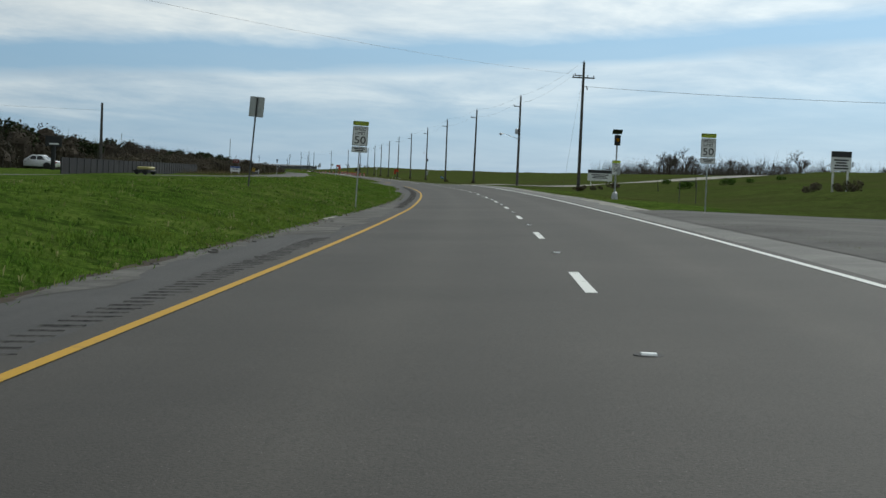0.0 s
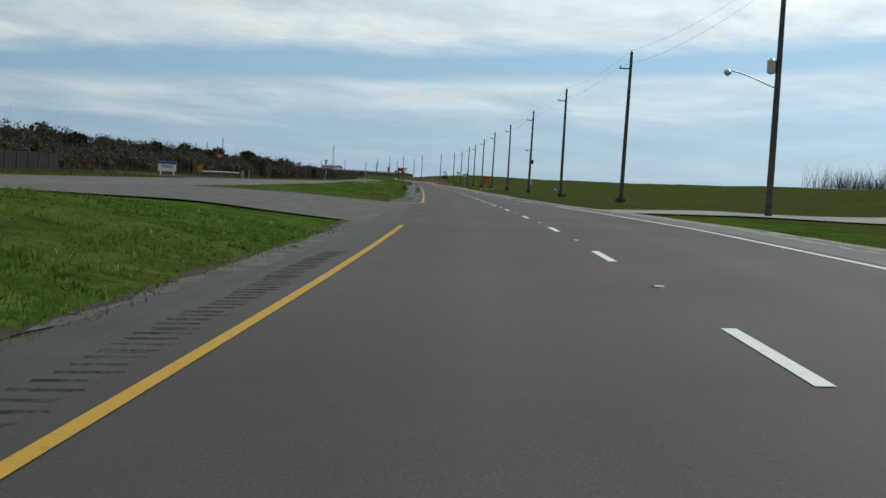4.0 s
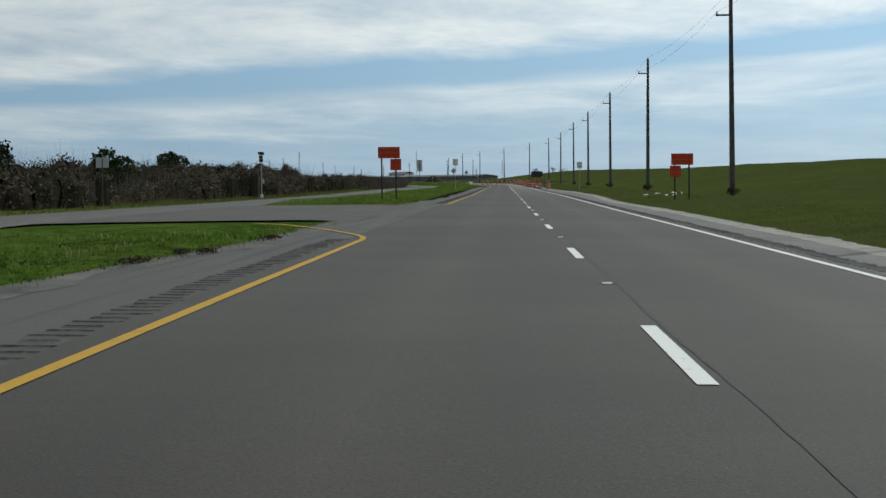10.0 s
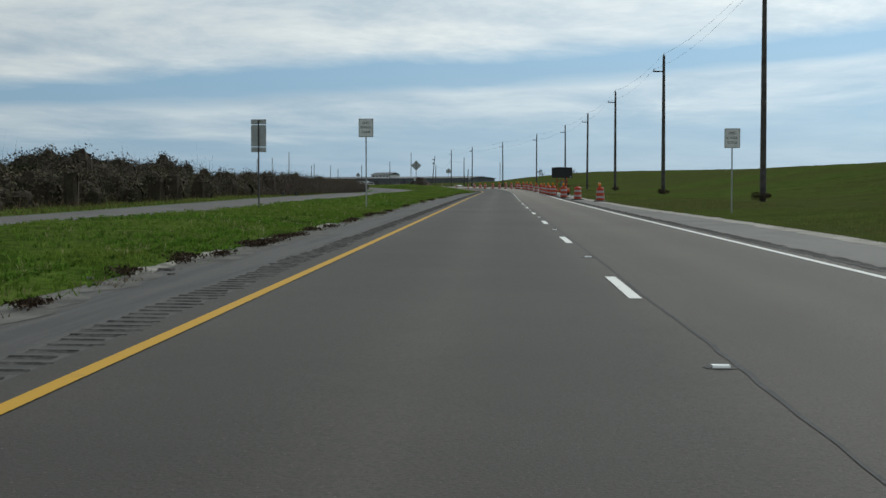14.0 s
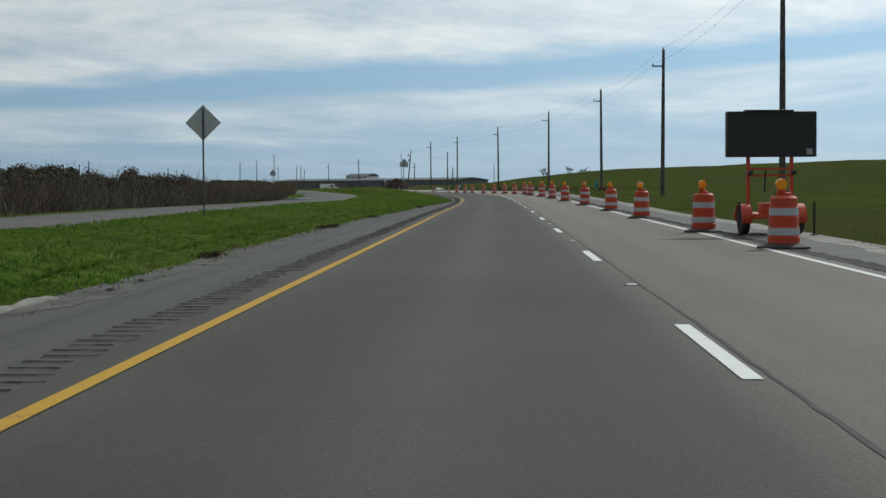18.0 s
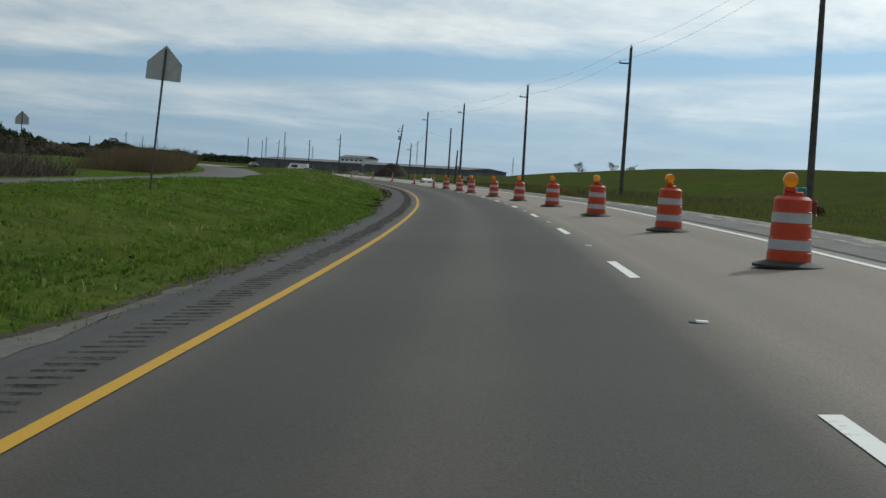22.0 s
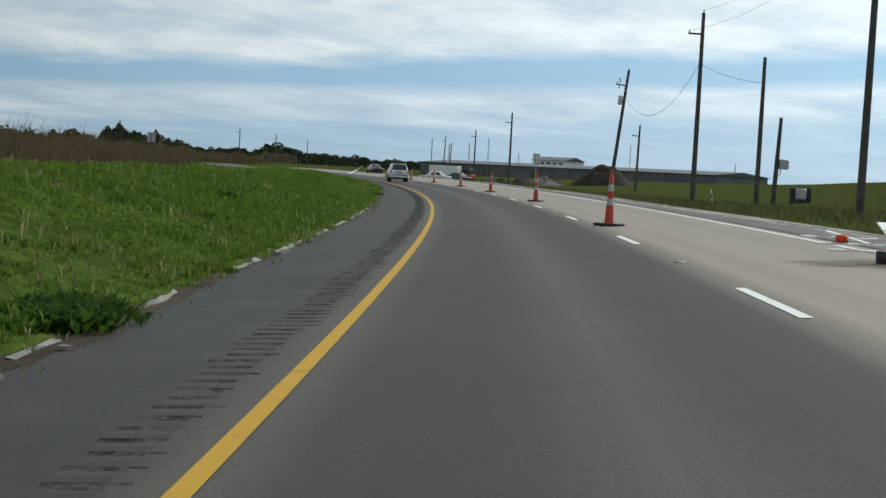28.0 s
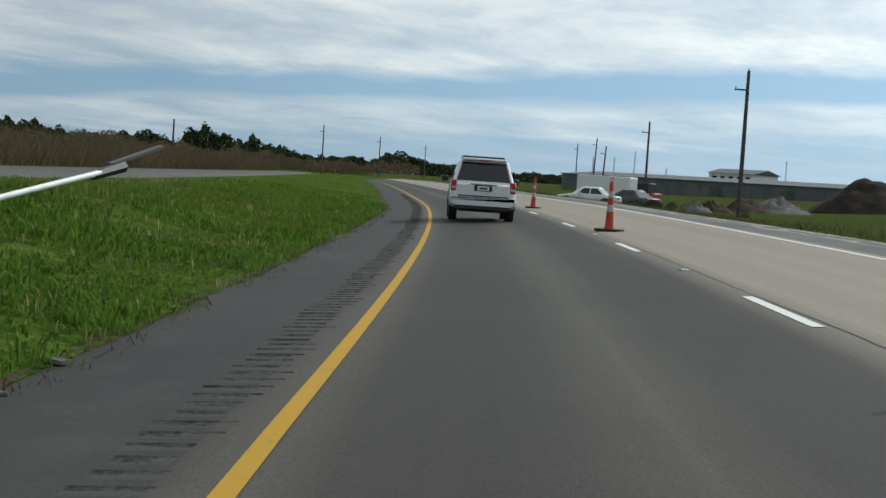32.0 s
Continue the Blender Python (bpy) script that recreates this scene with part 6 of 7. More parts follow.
def thicket(name, rows, n, h0, h1, leaf, mat, label, lumps=500, r0=0.8, r1=1.9):
    """A belt of rounded bushes grown into each other, with an uneven top: rows of (s, d near, d far)."""
    a = np.array([r[0] for r in rows], float)
    s = rng.uniform(a[0], a[-1], lumps)
    near, far = np.interp(s, a, [r[1] for r in rows]), np.interp(s, a, [r[2] for r in rows])
    d = near + (far - near) * rng.uniform(0, 1, lumps)
    x, y = plan(s, d)
    top = np.array([h0 + (h1 - h0) * (0.5 + 0.9 * noise.noise((p * 0.045, q * 0.09, 2.0)) + 0.5 * noise.noise((p * 0.22, q * 0.22, 5.0))) for p, q in zip(x, y)]) * rng.uniform(0.72, 1.08, lumps)
    top = np.maximum(top, 0.5)
    r = np.minimum(rng.uniform(r0, r1, lumps), top * 0.8)
    base = ground_z(s, d)
    # leaves over the skin of each bush, and down its flanks
    k = rng.choice(lumps, n, p=r ** 2 / (r ** 2).sum())
    w = rng.normal(size=(n, 3))
    w /= np.linalg.norm(w, axis=1)[:, None]
    w[:, 2] = np.abs(w[:, 2])
    flank = rng.uniform(0, 1, n) < 0.42
    w[flank, 2] = 0
    rr = r[k] * (rng.uniform(0.62, 1.08, n) + 0.16 * (rng.uniform(0, 1, n) > 0.82) * rng.uniform(0, 1, n) + 0.14 * np.sin(5 * w[:, 0] + k) * np.cos(4 * w[:, 1] + 2 * k))
    mid = top[k] - r[k]
    z = np.where(flank, mid * rng.uniform(0, 1, n), mid + w[:, 2] * rr)
    v, f = leaf_quads(np.stack([x[k] + w[:, 0] * rr, y[k] + w[:, 1] * rr, base[k] + z], 1), leaf, 0.5)
    # a solid core in each bush, dark to put its inner shade into colour
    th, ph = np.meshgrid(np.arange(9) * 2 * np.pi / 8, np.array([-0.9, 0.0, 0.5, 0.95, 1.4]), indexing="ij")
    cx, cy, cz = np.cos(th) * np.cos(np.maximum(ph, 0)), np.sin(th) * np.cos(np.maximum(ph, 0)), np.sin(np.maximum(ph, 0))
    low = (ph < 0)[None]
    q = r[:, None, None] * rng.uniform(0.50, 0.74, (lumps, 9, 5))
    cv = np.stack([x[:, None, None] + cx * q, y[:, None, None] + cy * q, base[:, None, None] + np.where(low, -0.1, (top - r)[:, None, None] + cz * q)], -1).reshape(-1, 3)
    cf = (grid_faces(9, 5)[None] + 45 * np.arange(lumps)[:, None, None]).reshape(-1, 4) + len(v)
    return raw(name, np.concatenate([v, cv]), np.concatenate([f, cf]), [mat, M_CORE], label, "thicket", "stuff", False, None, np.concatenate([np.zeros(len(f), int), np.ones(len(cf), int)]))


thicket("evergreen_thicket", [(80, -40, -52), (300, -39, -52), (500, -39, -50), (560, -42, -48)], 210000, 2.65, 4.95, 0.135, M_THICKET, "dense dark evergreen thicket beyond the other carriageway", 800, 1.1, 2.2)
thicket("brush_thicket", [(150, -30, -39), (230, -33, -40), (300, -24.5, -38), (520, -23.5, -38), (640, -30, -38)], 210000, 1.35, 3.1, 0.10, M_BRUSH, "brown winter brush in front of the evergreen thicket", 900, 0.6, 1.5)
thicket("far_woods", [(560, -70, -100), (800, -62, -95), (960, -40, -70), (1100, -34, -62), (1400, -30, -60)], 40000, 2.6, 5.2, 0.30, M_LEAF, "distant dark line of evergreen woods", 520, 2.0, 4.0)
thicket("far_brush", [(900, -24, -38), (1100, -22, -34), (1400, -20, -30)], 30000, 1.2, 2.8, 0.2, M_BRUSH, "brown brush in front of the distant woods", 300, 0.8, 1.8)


def reeds(name, rows, label, mat, hmin, hmax, lean=0.25, width=0.03):
    """Upright blades at (x, y, z) places."""
    rows = np.asarray(rows)
    n = len(rows)
    h = rng.uniform(hmin, hmax, n) * np.array([1 + 0.5 * noise.noise((p[0] * 0.12, p[1] * 0.12, 4.0)) + 0.4 * noise.noise((p[0] * 0.4, p[1] * 0.4, 8.0)) for p in rows])
    a = rng.uniform(0, 6.28, n)
    w = width * rng.uniform(0.6, 1.5, n)
    tip = rows + np.stack([rng.normal(0, lean, n) * h, rng.normal(0, lean, n) * h, h], 1)
    off = np.stack([np.cos(a) * w, np.sin(a) * w, np.zeros(n)], 1)
    v = np.stack([rows - off, rows + off, tip], 1).reshape(-1, 3)
    return raw(name, v, np.arange(3 * n).reshape(n, 3), mat, label, "plants", "stuff")


def thicket_twigs(name, rows, n, h0, h1, label):
    """Bare shoots that stand out of a thicket."""
    a = np.array([r[0] for r in rows], float)
    s = rng.uniform(a[0], a[-1], n)
    near, far = np.interp(s, a, [r[1] for r in rows]), np.interp(s, a, [r[2] for r in rows])
    d = near + (far - near) * rng.uniform(-0.06, 1, n)
    x, y = plan(s, d)
    pts = np.stack([x, y, ground_z(s, d)], 1)
    keep = np.array([noise.noise((p * 0.12, q * 0.12, 3.7)) for p, q in zip(x, y)]) > -0.1
    reeds(name, pts[keep], label, M_TWIG, h0, h1, 0.16, 0.022)


def belt_of(name, rows, n, leaf, mat, label, depth):
    """A far belt of growth: rows of bearing, distance and height, seen from the end of the bend."""
    a = np.array(rows, float)
    u = rng.uniform(a[0, 0], a[-1, 0], n)
    back = rng.uniform(0, 1, n) * depth
    r = np.interp(u, a[:, 0], a[:, 1]) + back
    x, y = -105 + r * np.sin(np.radians(u)), 815 + r * np.cos(np.radians(u))
    top = np.interp(u, a[:, 0], a[:, 2]) * np.array([0.85 + 0.34 * noise.noise((p * 0.9, 0.3, 2.0)) + 0.35 * noise.noise((p * 3.1, q * 0.05, 5.0)) for p, q in zip(u, back)])
    z = 0.2 + top * rng.uniform(0, 1, n) ** 0.7
    v, f = leaf_quads(np.stack([x, y, z], 1), leaf)
    return raw(name, v, f, mat, label, "woods", "stuff")


belt_of("woods_beyond_bend", [(-46, 330, 6.5), (-36, 400, 9.0), (-33, 450, 9), (-30.8, 470, 8.5), (-30.4, 480, 12.8), (-29.0, 490, 13.0), (-28.5, 505, 9.5), (-28, 520, 10.5), (-27.2, 560, 8.5), (-25.8, 600, 8), (-23, 690, 10), (-19.5, 800, 8), (-15, 900, 6)], 90000, 0.5, M_LEAF, "dark evergreen woods beyond the bend", 40)
belt_of("brush_beyond_bend", [(-46, 105, 3.0), (-38, 150, 3.9), (-33, 230, 4.8), (-30, 300, 5.0), (-26, 430, 5.0), (-22, 600, 5.5)], 60000, 0.22, M_REED, "brown reeds and brush in front of the woods", 30)
thicket_twigs("evergreen_thicket_shoots", [(80, -39.5, -50), (560, -39, -48)], 9000, 2.2, 4.7, "bare grey shoots standing out of the evergreen thicket")
thicket_twigs("brush_thicket_shoots", [(150, -30, -39), (230, -33, -40), (300, -27, -38), (520, -25, -38), (640, -30, -38)], 15000, 1.2, 3.0, "bare brown shoots standing out of the winter brush")
shrubs = [shrub_proto(31 + k, 2.3, 1.7, 0.16, M_BRUSH, 650, "brown leafless brush thicket along the road") for k in range(3)]
random.seed(9)
hedge = [(150 + 2.9 * k + random.uniform(-1, 1), -31 - 3 * random.random() - 7 * math.exp(-((150 + 2.9 * k - 210) / 40) ** 2)) for k in range(130) if k % 3 == 0]
scatter(shrubs, hedge, 0.65, 1.05, 0.15)
scatter(shrubs, [(520 + 4.0 * k + random.uniform(-1.5, 1.5), -33 - 5 * random.random()) for k in range(30)], 0.6, 0.95, 0.15)
scatter(shrubs, [(s, d) for s, d in ((117.5, 14.6), (116.5, 15.4), (117, 16.2), (116, 17.2), (117.5, 17.9), (70.5, 20.2), (69.5, 21.4), (68.8, 22.0), (930, 24), (936, 29), (950, 20), (828.5, 17.2), (905, 23))], 0.18, 0.34, 0.05)
drop(shrubs)
bases = [shrub_proto(41 + k, 1.5, 1.6, 0.075, M_DEADMAT, 1100, "dead grass heaped round the foot of a utility pole") for k in range(2)]
scatter(bases, [(POLES[i][0] - 0.25, POLES[i][1]) for i in (0, 2, 3, 4, 5, 6, 7, 8, 9, 11, 13)], 0.26, 0.40, 0.05)
drop(bases)
green = [shrub_proto(51, 1.6, 1.2, 0.10, M_WEED, 700, "low dark green shrub on the grassy slope")]
scatter(green, [(97, 19), (103, 24), (106, 27), (110, 31), (116, 22)], 0.35, 0.6, 0.1)
drop(green)
bares = [bare_tree(71 + k, 6.0) for k in range(2)]
scatter(bares, [(190, 62), (214, 51), (208, 57), (211, 63), (196, 68), (224, 55), (884, 75.5), (873, 78), (871, 83), (878, 72), (860, 76.6), (207, 72), (182, 66), (186, 74), (193, 78), (201, 64), (204, 81), (212, 76), (218, 68), (222, 79), (229, 66), (233, 74), (238, 83), (205, 46), (210, 48), (216, 47), (221, 49), (226, 51), (212, 52), (198, 44), (232, 54), (228, 47)], 0.55, 1.05, 0.1)
drop(bares)


def field_points(n, s0, s1, dl, dr, sink=0.02):
    s = rng.uniform(s0, s1, n)
    u = rng.uniform(0, 1, n)
    lo, hi = (f(s) if callable(f) else np.full(n, float(f)) for f in (dl, dr))
    d = lo + (hi - lo) * u
    x, y = plan(s, d)
    return np.stack([x, y, ground_z(s, d) - sink], 1)


far_edge = lambda s: opp(s) - 4.3
hedge_pts = field_points(16000, 168, 262, lambda s: 44 + 0 * s, lambda s: 76 + 0 * s)
reeds("bare_hedge", np.array([p for p in hedge_pts if noise.noise((p[0] * 0.09, p[1] * 0.09, 6.0)) > -0.12]), "grey leafless brush along the crest of the slope", M_TWIG, 0.9, 2.9, 0.28, 0.022)
reeds("reed_bed", field_points(110000, 690, 1300, lambda s: opp(s) - 13, lambda s: opp(s) - 5.2), "bed of tall dry brown reeds beyond the other carriageway", M_REED, 0.6, 2.5, 0.48, 0.018)
reeds("winter_brush", field_points(60000, 500, 650, lambda s: opp(s) - 17, lambda s: opp(s) - 5.5), "grey-brown winter brush beyond the other carriageway", M_WINTER, 0.3, 2.0, 0.65, 0.016)
reeds("dry_grass", field_points(26000, 160, 520, lambda s: opp(s) - 13, far_edge), "dull green and dry grass in front of the thicket", M_VERGE, 0.06, 0.26, 0.4, 0.03)
reeds("dry_stalks", field_points(5000, 160, 520, lambda s: opp(s) - 13, lambda s: opp(s) - 7.5), "dry brown stalks in front of the thicket", M_REED, 0.2, 0.8, 0.4, 0.02)
reeds("verge_weeds", field_points(50000, 600, 960, lambda s: right_edge(s) + 0.5, lambda s: right_edge(s) + 13), "rough green and brown weeds on the verge", M_VERGE, 0.08, 0.30, 0.5, 0.014)
reeds("verge_brown_weeds", field_points(14000, 640, 960, lambda s: right_edge(s) + 0.5, lambda s: right_edge(s) + 13), "dry brown weeds on the verge", M_BRUSH, 0.12, 0.40, 0.45, 0.016)

# grass blades along both edges of the road, thinning away from it
gaps = [tuple(float(plan(q, -2)[1]) for q in ab) for ab in ((131, 158), (285, 310))]


def clear_of_gaps(p):
    keep = np.ones(len(p), bool)
    for y0, y1 in gaps:
        keep &= ~((p[:, 1] > y0) & (p[:, 1] < y1))
    return p[keep]


def patchy(p, scale, seed, floor):
    return p[np.array([noise.noise((a * scale, b * scale, seed)) for a, b in p[:, :2]]) > floor]


MEDIAN_GAPS = ((127, 163), (281, 316))


def turf_z(s, d):
    """Height of the rough turf between the carriageways: hummocks that die out at its edges."""
    x, y = plan(s, d)
    le = left_edge(s)
    e = np.clip((le - d) / 1.1, 0, 1) * np.clip((d - opp(s) - 5.2) / 1.0, 0, 1)
    for a, b in MEDIAN_GAPS:
        e = e * np.clip(np.abs(s - (a + b) / 2) - (b - a) / 2, 0, 3) / 3
    out = d < le - 1.0
    lump = np.array([(noise.noise((p * 0.045, q * 0.045, 0.3)) * 0.14 + noise.noise((p * 0.2, q * 0.2, 3.3)) * 0.05) * o + t * (0.075 * noise.noise((p * 0.55, q * 0.55, 7.0)) + 0.05 * noise.noise((p * 1.5, q * 1.5, 2.0)) + 0.085) for p, q, o, t in zip(x, y, out, e)])
    return ground_z(s, d) + lump + 0.012 - 0.25 * (e <= 0) * (d < le - 0.3)


def build_turf():
    s = np.arange(-10, 885, 0.45)
    cols = np.array([0.0, 0.14, 0.3, 0.48, 0.68, 0.9, 1.15, 1.42, 1.72, 2.05, 2.4, 2.8, 3.25, 3.75, 4.3, 4.9, 5.6, 6.4, 7.3, 8.3])
    D = left_edge(s)[:, None] - cols[None]
    D = np.maximum(D, opp(s)[:, None] + 5.0 + 0.01 * cols[::-1][None])
    SS = np.repeat(s[:, None], len(cols), 1)
    X, Y = plan(SS.ravel(), D.ravel())
    Z = turf_z(SS.ravel(), D.ravel())
    return raw("median_turf", np.stack([X, Y, Z], 1), grid_faces(*D.shape), M_GRASS, "hummocky rough green turf on the median", "grass", "structure", True)


build_turf()


def turf_points(n, s0, s1, dl, dr):
    s = rng.uniform(s0, s1, n)
    for a, b in MEDIAN_GAPS:
        s = s[(s < a - 1) | (s > b + 1)]
    u = rng.uniform(0, 1, len(s))
    d = dl(s) + (dr(s) - dl(s)) * u
    d = np.where(d < opp(s) + 5.8, dr(s), d)
    x, y = plan(s, d)
    return np.stack([x, y, turf_z(s, d) - 0.015], 1)


def tufts(name, root, height, blades, width, mat, label, spread=0.75):
    """Tufts of bent, pointed blades; the height is one for each tuft."""
    root, h = np.repeat(root, blades, 0), np.repeat(height, blades)
    n = len(root)
    h = h * rng.uniform(0.6, 1.15, n)
    a = rng.uniform(0, 6.283, n)
    out = np.stack([np.cos(a), np.sin(a), np.zeros(n)], 1)
    side = np.stack([-np.sin(a), np.cos(a), np.zeros(n)], 1) * (width * rng.uniform(0.6, 1.4, n))[:, None]
    reach = out * (h * rng.uniform(0.15, spread, n))[:, None]
    up = np.array([0, 0, 1.0])
    base = root + out * 0.02
    mid = base + reach * 0.4 + up * (h * 0.60)[:, None]
    tip = base + reach + up * (h * rng.uniform(0.7, 1.0, n))[:, None]
    v = np.stack([base, mid - side, tip, mid + side], 1).reshape(-1, 3)
    return raw(name, v, np.arange(4 * n).reshape(n, 4), mat, label, "plants", "stuff")


def patch_height(p, lo, hi, scale, seed):
    """Grass stands tall in some patches and short in others."""
    g = np.array([noise.noise((a * scale, b * scale, seed)) + 0.6 * noise.noise((a * scale * 3.1, b * scale * 3.1, seed)) for a, b in p[:, :2]])
    return lo + (hi - lo) * np.clip(0.42 + 0.75 * g, 0, 1.3)


# lengths of bare kerb along the grass edge: from, to, width
KERBS = ((32.0, 34.5, 0.2), (240.6, 243.2, 0.26), (258.5, 260, 0.22), (322.3, 323.6, 0.3), (369.0, 374.3, 0.24), (376.3, 380.6, 0.24), (385.2, 388.5, 0.22), (450.2, 451.7, 0.35), (466.6, 470.0, 0.28),
         (717.6, 718.8, 0.2), (721.0, 722.9, 0.18), (726.2, 728.2, 0.18), (730.0, 733.5, 0.16), (736.0, 738.6, 0.16), (740.5, 744.0, 0.18), (745.0, 747.5, 0.2), (748.2, 753.6, 0.2), (755.0, 757.4, 0.26), (759.5, 762, 0.22),
         (767.5, 770.5, 0.17), (773.0, 775.5, 0.22), (781.0, 784.0, 0.18), (793, 796, 0.22))
kq = np.concatenate([np.arange(a, b + 0.01, 0.3) for a, b, w in KERBS])
KERB_XY = np.stack(plan(kq, left_edge(kq) - 0.02), 1)


def off_kerbs(p):
    near = [np.hypot(p[:, 0] - a, p[:, 1] - b) < 0.24 for a, b in KERB_XY]
    return p[~np.any(near, axis=0)]


edge_in, edge_out, wide_l = (lambda s: left_edge(s) + 0.04), (lambda s: left_edge(s) - 1.5), (lambda s: left_edge(s) - 7.8)
for nm, mat, counts, lo, hi, blades, width, seed, floor, label in (
        ("median_grass", M_BLADE, (52000, 82000), 0.035, 0.145, 4, 0.0095, 1.7, -0.75, "rough green grass on the median"),
        ("median_straw", M_STRAW, (5000, 9000), 0.06, 0.21, 3, 0.008, 6.1, 0.05, "straw-coloured dead blades in the median grass"),
        ("median_weeds", M_WEED, (13000, 20000), 0.03, 0.10, 4, 0.013, 5.2, 0.05, "dark broad-leaved weeds in the median grass")):
    pts = np.concatenate([turf_points(counts[0], -5, 870, edge_out, edge_in), turf_points(counts[1], -5, 884, wide_l, lambda s: left_edge(s) - 0.8)])
    pts = off_kerbs(patchy(pts, 0.8, seed, floor))
    tufts(nm, pts, patch_height(pts, lo, hi, 0.5, seed + 3), blades, width, mat, label)
# the tall, rank growth round the bend
pts = off_kerbs(patchy(turf_points(34000, 690, 860, lambda s: left_edge(s) - 5.5, edge_in), 0.5, 9.3, -0.08))
tufts("rank_grass", pts, patch_height(pts, 0.10, 0.30, 0.7, 2.2), 4, 0.012, M_BLADE, "tall rank grass and weeds beside the shoulder")
pts = turf_points(70000, 650, 862, lambda s: left_edge(s) - 8.0, lambda s: left_edge(s) - 0.3)
tufts("bend_turf", pts, patch_height(pts, 0.04, 0.12, 0.9, 4.4), 4, 0.010, M_BLADE, "short green turf round the bend")
pts = patchy(turf_points(16000, 640, 862, lambda s: left_edge(s) - 8.0, edge_in), 0.7, 3.9, -0.05)
tufts("bend_stalks", pts, patch_height(pts, 0.10, 0.26, 0.8, 7.7), 2, 0.010, M_STRAW, "pale seed stalks in the grass round the bend", 0.5)
clumps = ((719.3, -3.15, 0.42), (720.2, -3.2, 0.36), (718.3, -3.5, 0.3), (725.8, -3.2, 0.2), (733.0, -4.6, 0.3), (740.0, -5.6, 0.4), (757.0, -4.4, 0.35), (765.5, -3.5, 0.3), (782.5, -3.3, 0.3), (803.0, -3.6, 0.35))
for q, d, r in clumps:
    u = rng.normal(size=(260, 3)) * np.array([r * 0.5, r * 0.5, 0.0])
    x, y = plan(np.full(260, q), np.full(260, d))
    pts = np.stack([x + u[:, 0], y + u[:, 1], np.full(260, float(turf_z(np.array([q]), np.array([d]))[0])) - 0.02], 1)
    tufts("weed_clump", pts, rng.uniform(0.05, 0.19, 260) * (r / 0.36), 4, 0.026, M_WEED, "dark green broad-leaved weed clump at the grass edge", 1.3)
# mats of dead weed that creep over the asphalt edge
random.seed(31)
spots = []
for k in range(190):
    q = random.choice([random.uniform(641, 660), random.uniform(640, 664), random.uniform(196, 276), random.uniform(320, 545), random.uniform(320, 400), random.uniform(330, 390), random.uniform(612, 668)])
    spots.append((q, float(left_edge(q)) + (random.uniform(-0.12, 0.26) if q < 600 else random.uniform(-0.22, 0.08)), random.uniform(0.25, 1.1), random.uniform(0.08, 0.24)))
S = np.concatenate([q + long * rng.normal(0, 0.45, 260) for q, d, long, wide in spots])
D = np.concatenate([d + wide * rng.normal(0, 0.45, 260) for q, d, long, wide in spots])
x, y = plan(S, D)
v, f = leaf_quads(np.stack([x, y, np.maximum(turf_z(S, D), deck(S, D)) + 0.025 + rng.uniform(0, 0.05, len(S))], 1), 0.022, 0.4)
raw("dead_weed_mats", v, f, M_DEADMAT, "dark brown dead weed mats creeping over the asphalt edge", "plants", "stuff")
tuft = off_kerbs(clear_of_gaps(field_points(60000, -5, 860, lambda s: left_edge(s) - 0.6, lambda s: left_edge(s) + 0.30, 0.0)))
thick = np.array([noise.noise((p[0] * 1.1, p[1] * 1.1, 8.4)) for p in tuft])
reeds("edge_tufts", tuft[thick > 0.10], "ragged grass tufts creeping over the asphalt edge", M_BLADE, 0.025, 0.075, 0.8, 0.008)
reeds("edge_dead_weeds", tuft[thick < -0.20], "dead brown weeds along the asphalt edge", M_REED, 0.03, 0.10, 0.7, 0.007)
reeds("verge_grass", field_points(110000, 0, 880, lambda s: right_edge(s) - 0.05, lambda s: right_edge(s) + 5.0), "short dull green grass along the outer verge", M_VERGE, 0.03, 0.10, 0.5, 0.007)


# ---- median openings, side roads, small marks ----
def paved_z(s, d, lift=0.05):
    """Height of side paving: flush with the shoulder, easing onto the ground beyond it."""
    le, re = float(left_edge(s)), float(right_edge(s))
    out = max(le - d, d - re, 0.0)
    k = min(out / 0.8, 1.0)
    return (float(deck(s, min(max(d, le), re))) + 0.024) * (1 - k) + (float(ground_z(s, d)) + lift) * k


def patch(name, s0, s1, d0, d1, mat, label, flare=0.0, lift=0.05, n=18, m=34):
    """Side paving between two offsets; d1 is the edge next to the road."""
    V = []
    for i in range(n):
        u = i / (n - 1)
        for k in range(m):
            w = k / (m - 1)
            fl = flare * (2 * abs(w - 0.5)) ** 3
            s = s0 - fl + (s1 - s0 + 2 * fl) * u + 0.25 * noise.noise((u * 9, w * 9, 2))
            a, b = (q(s) if callable(q) else q for q in (d0, d1))
            d = float(b + (a - b) * (1 - w) ** 2.2)
            x, y = plan(s, d)
            V.append((float(x), float(y), paved_z(s, d, lift)))
    return raw(name, V, grid_faces(n, m), mat, label, "road", "structure", True, [(v[0], v[1]) for v in V])


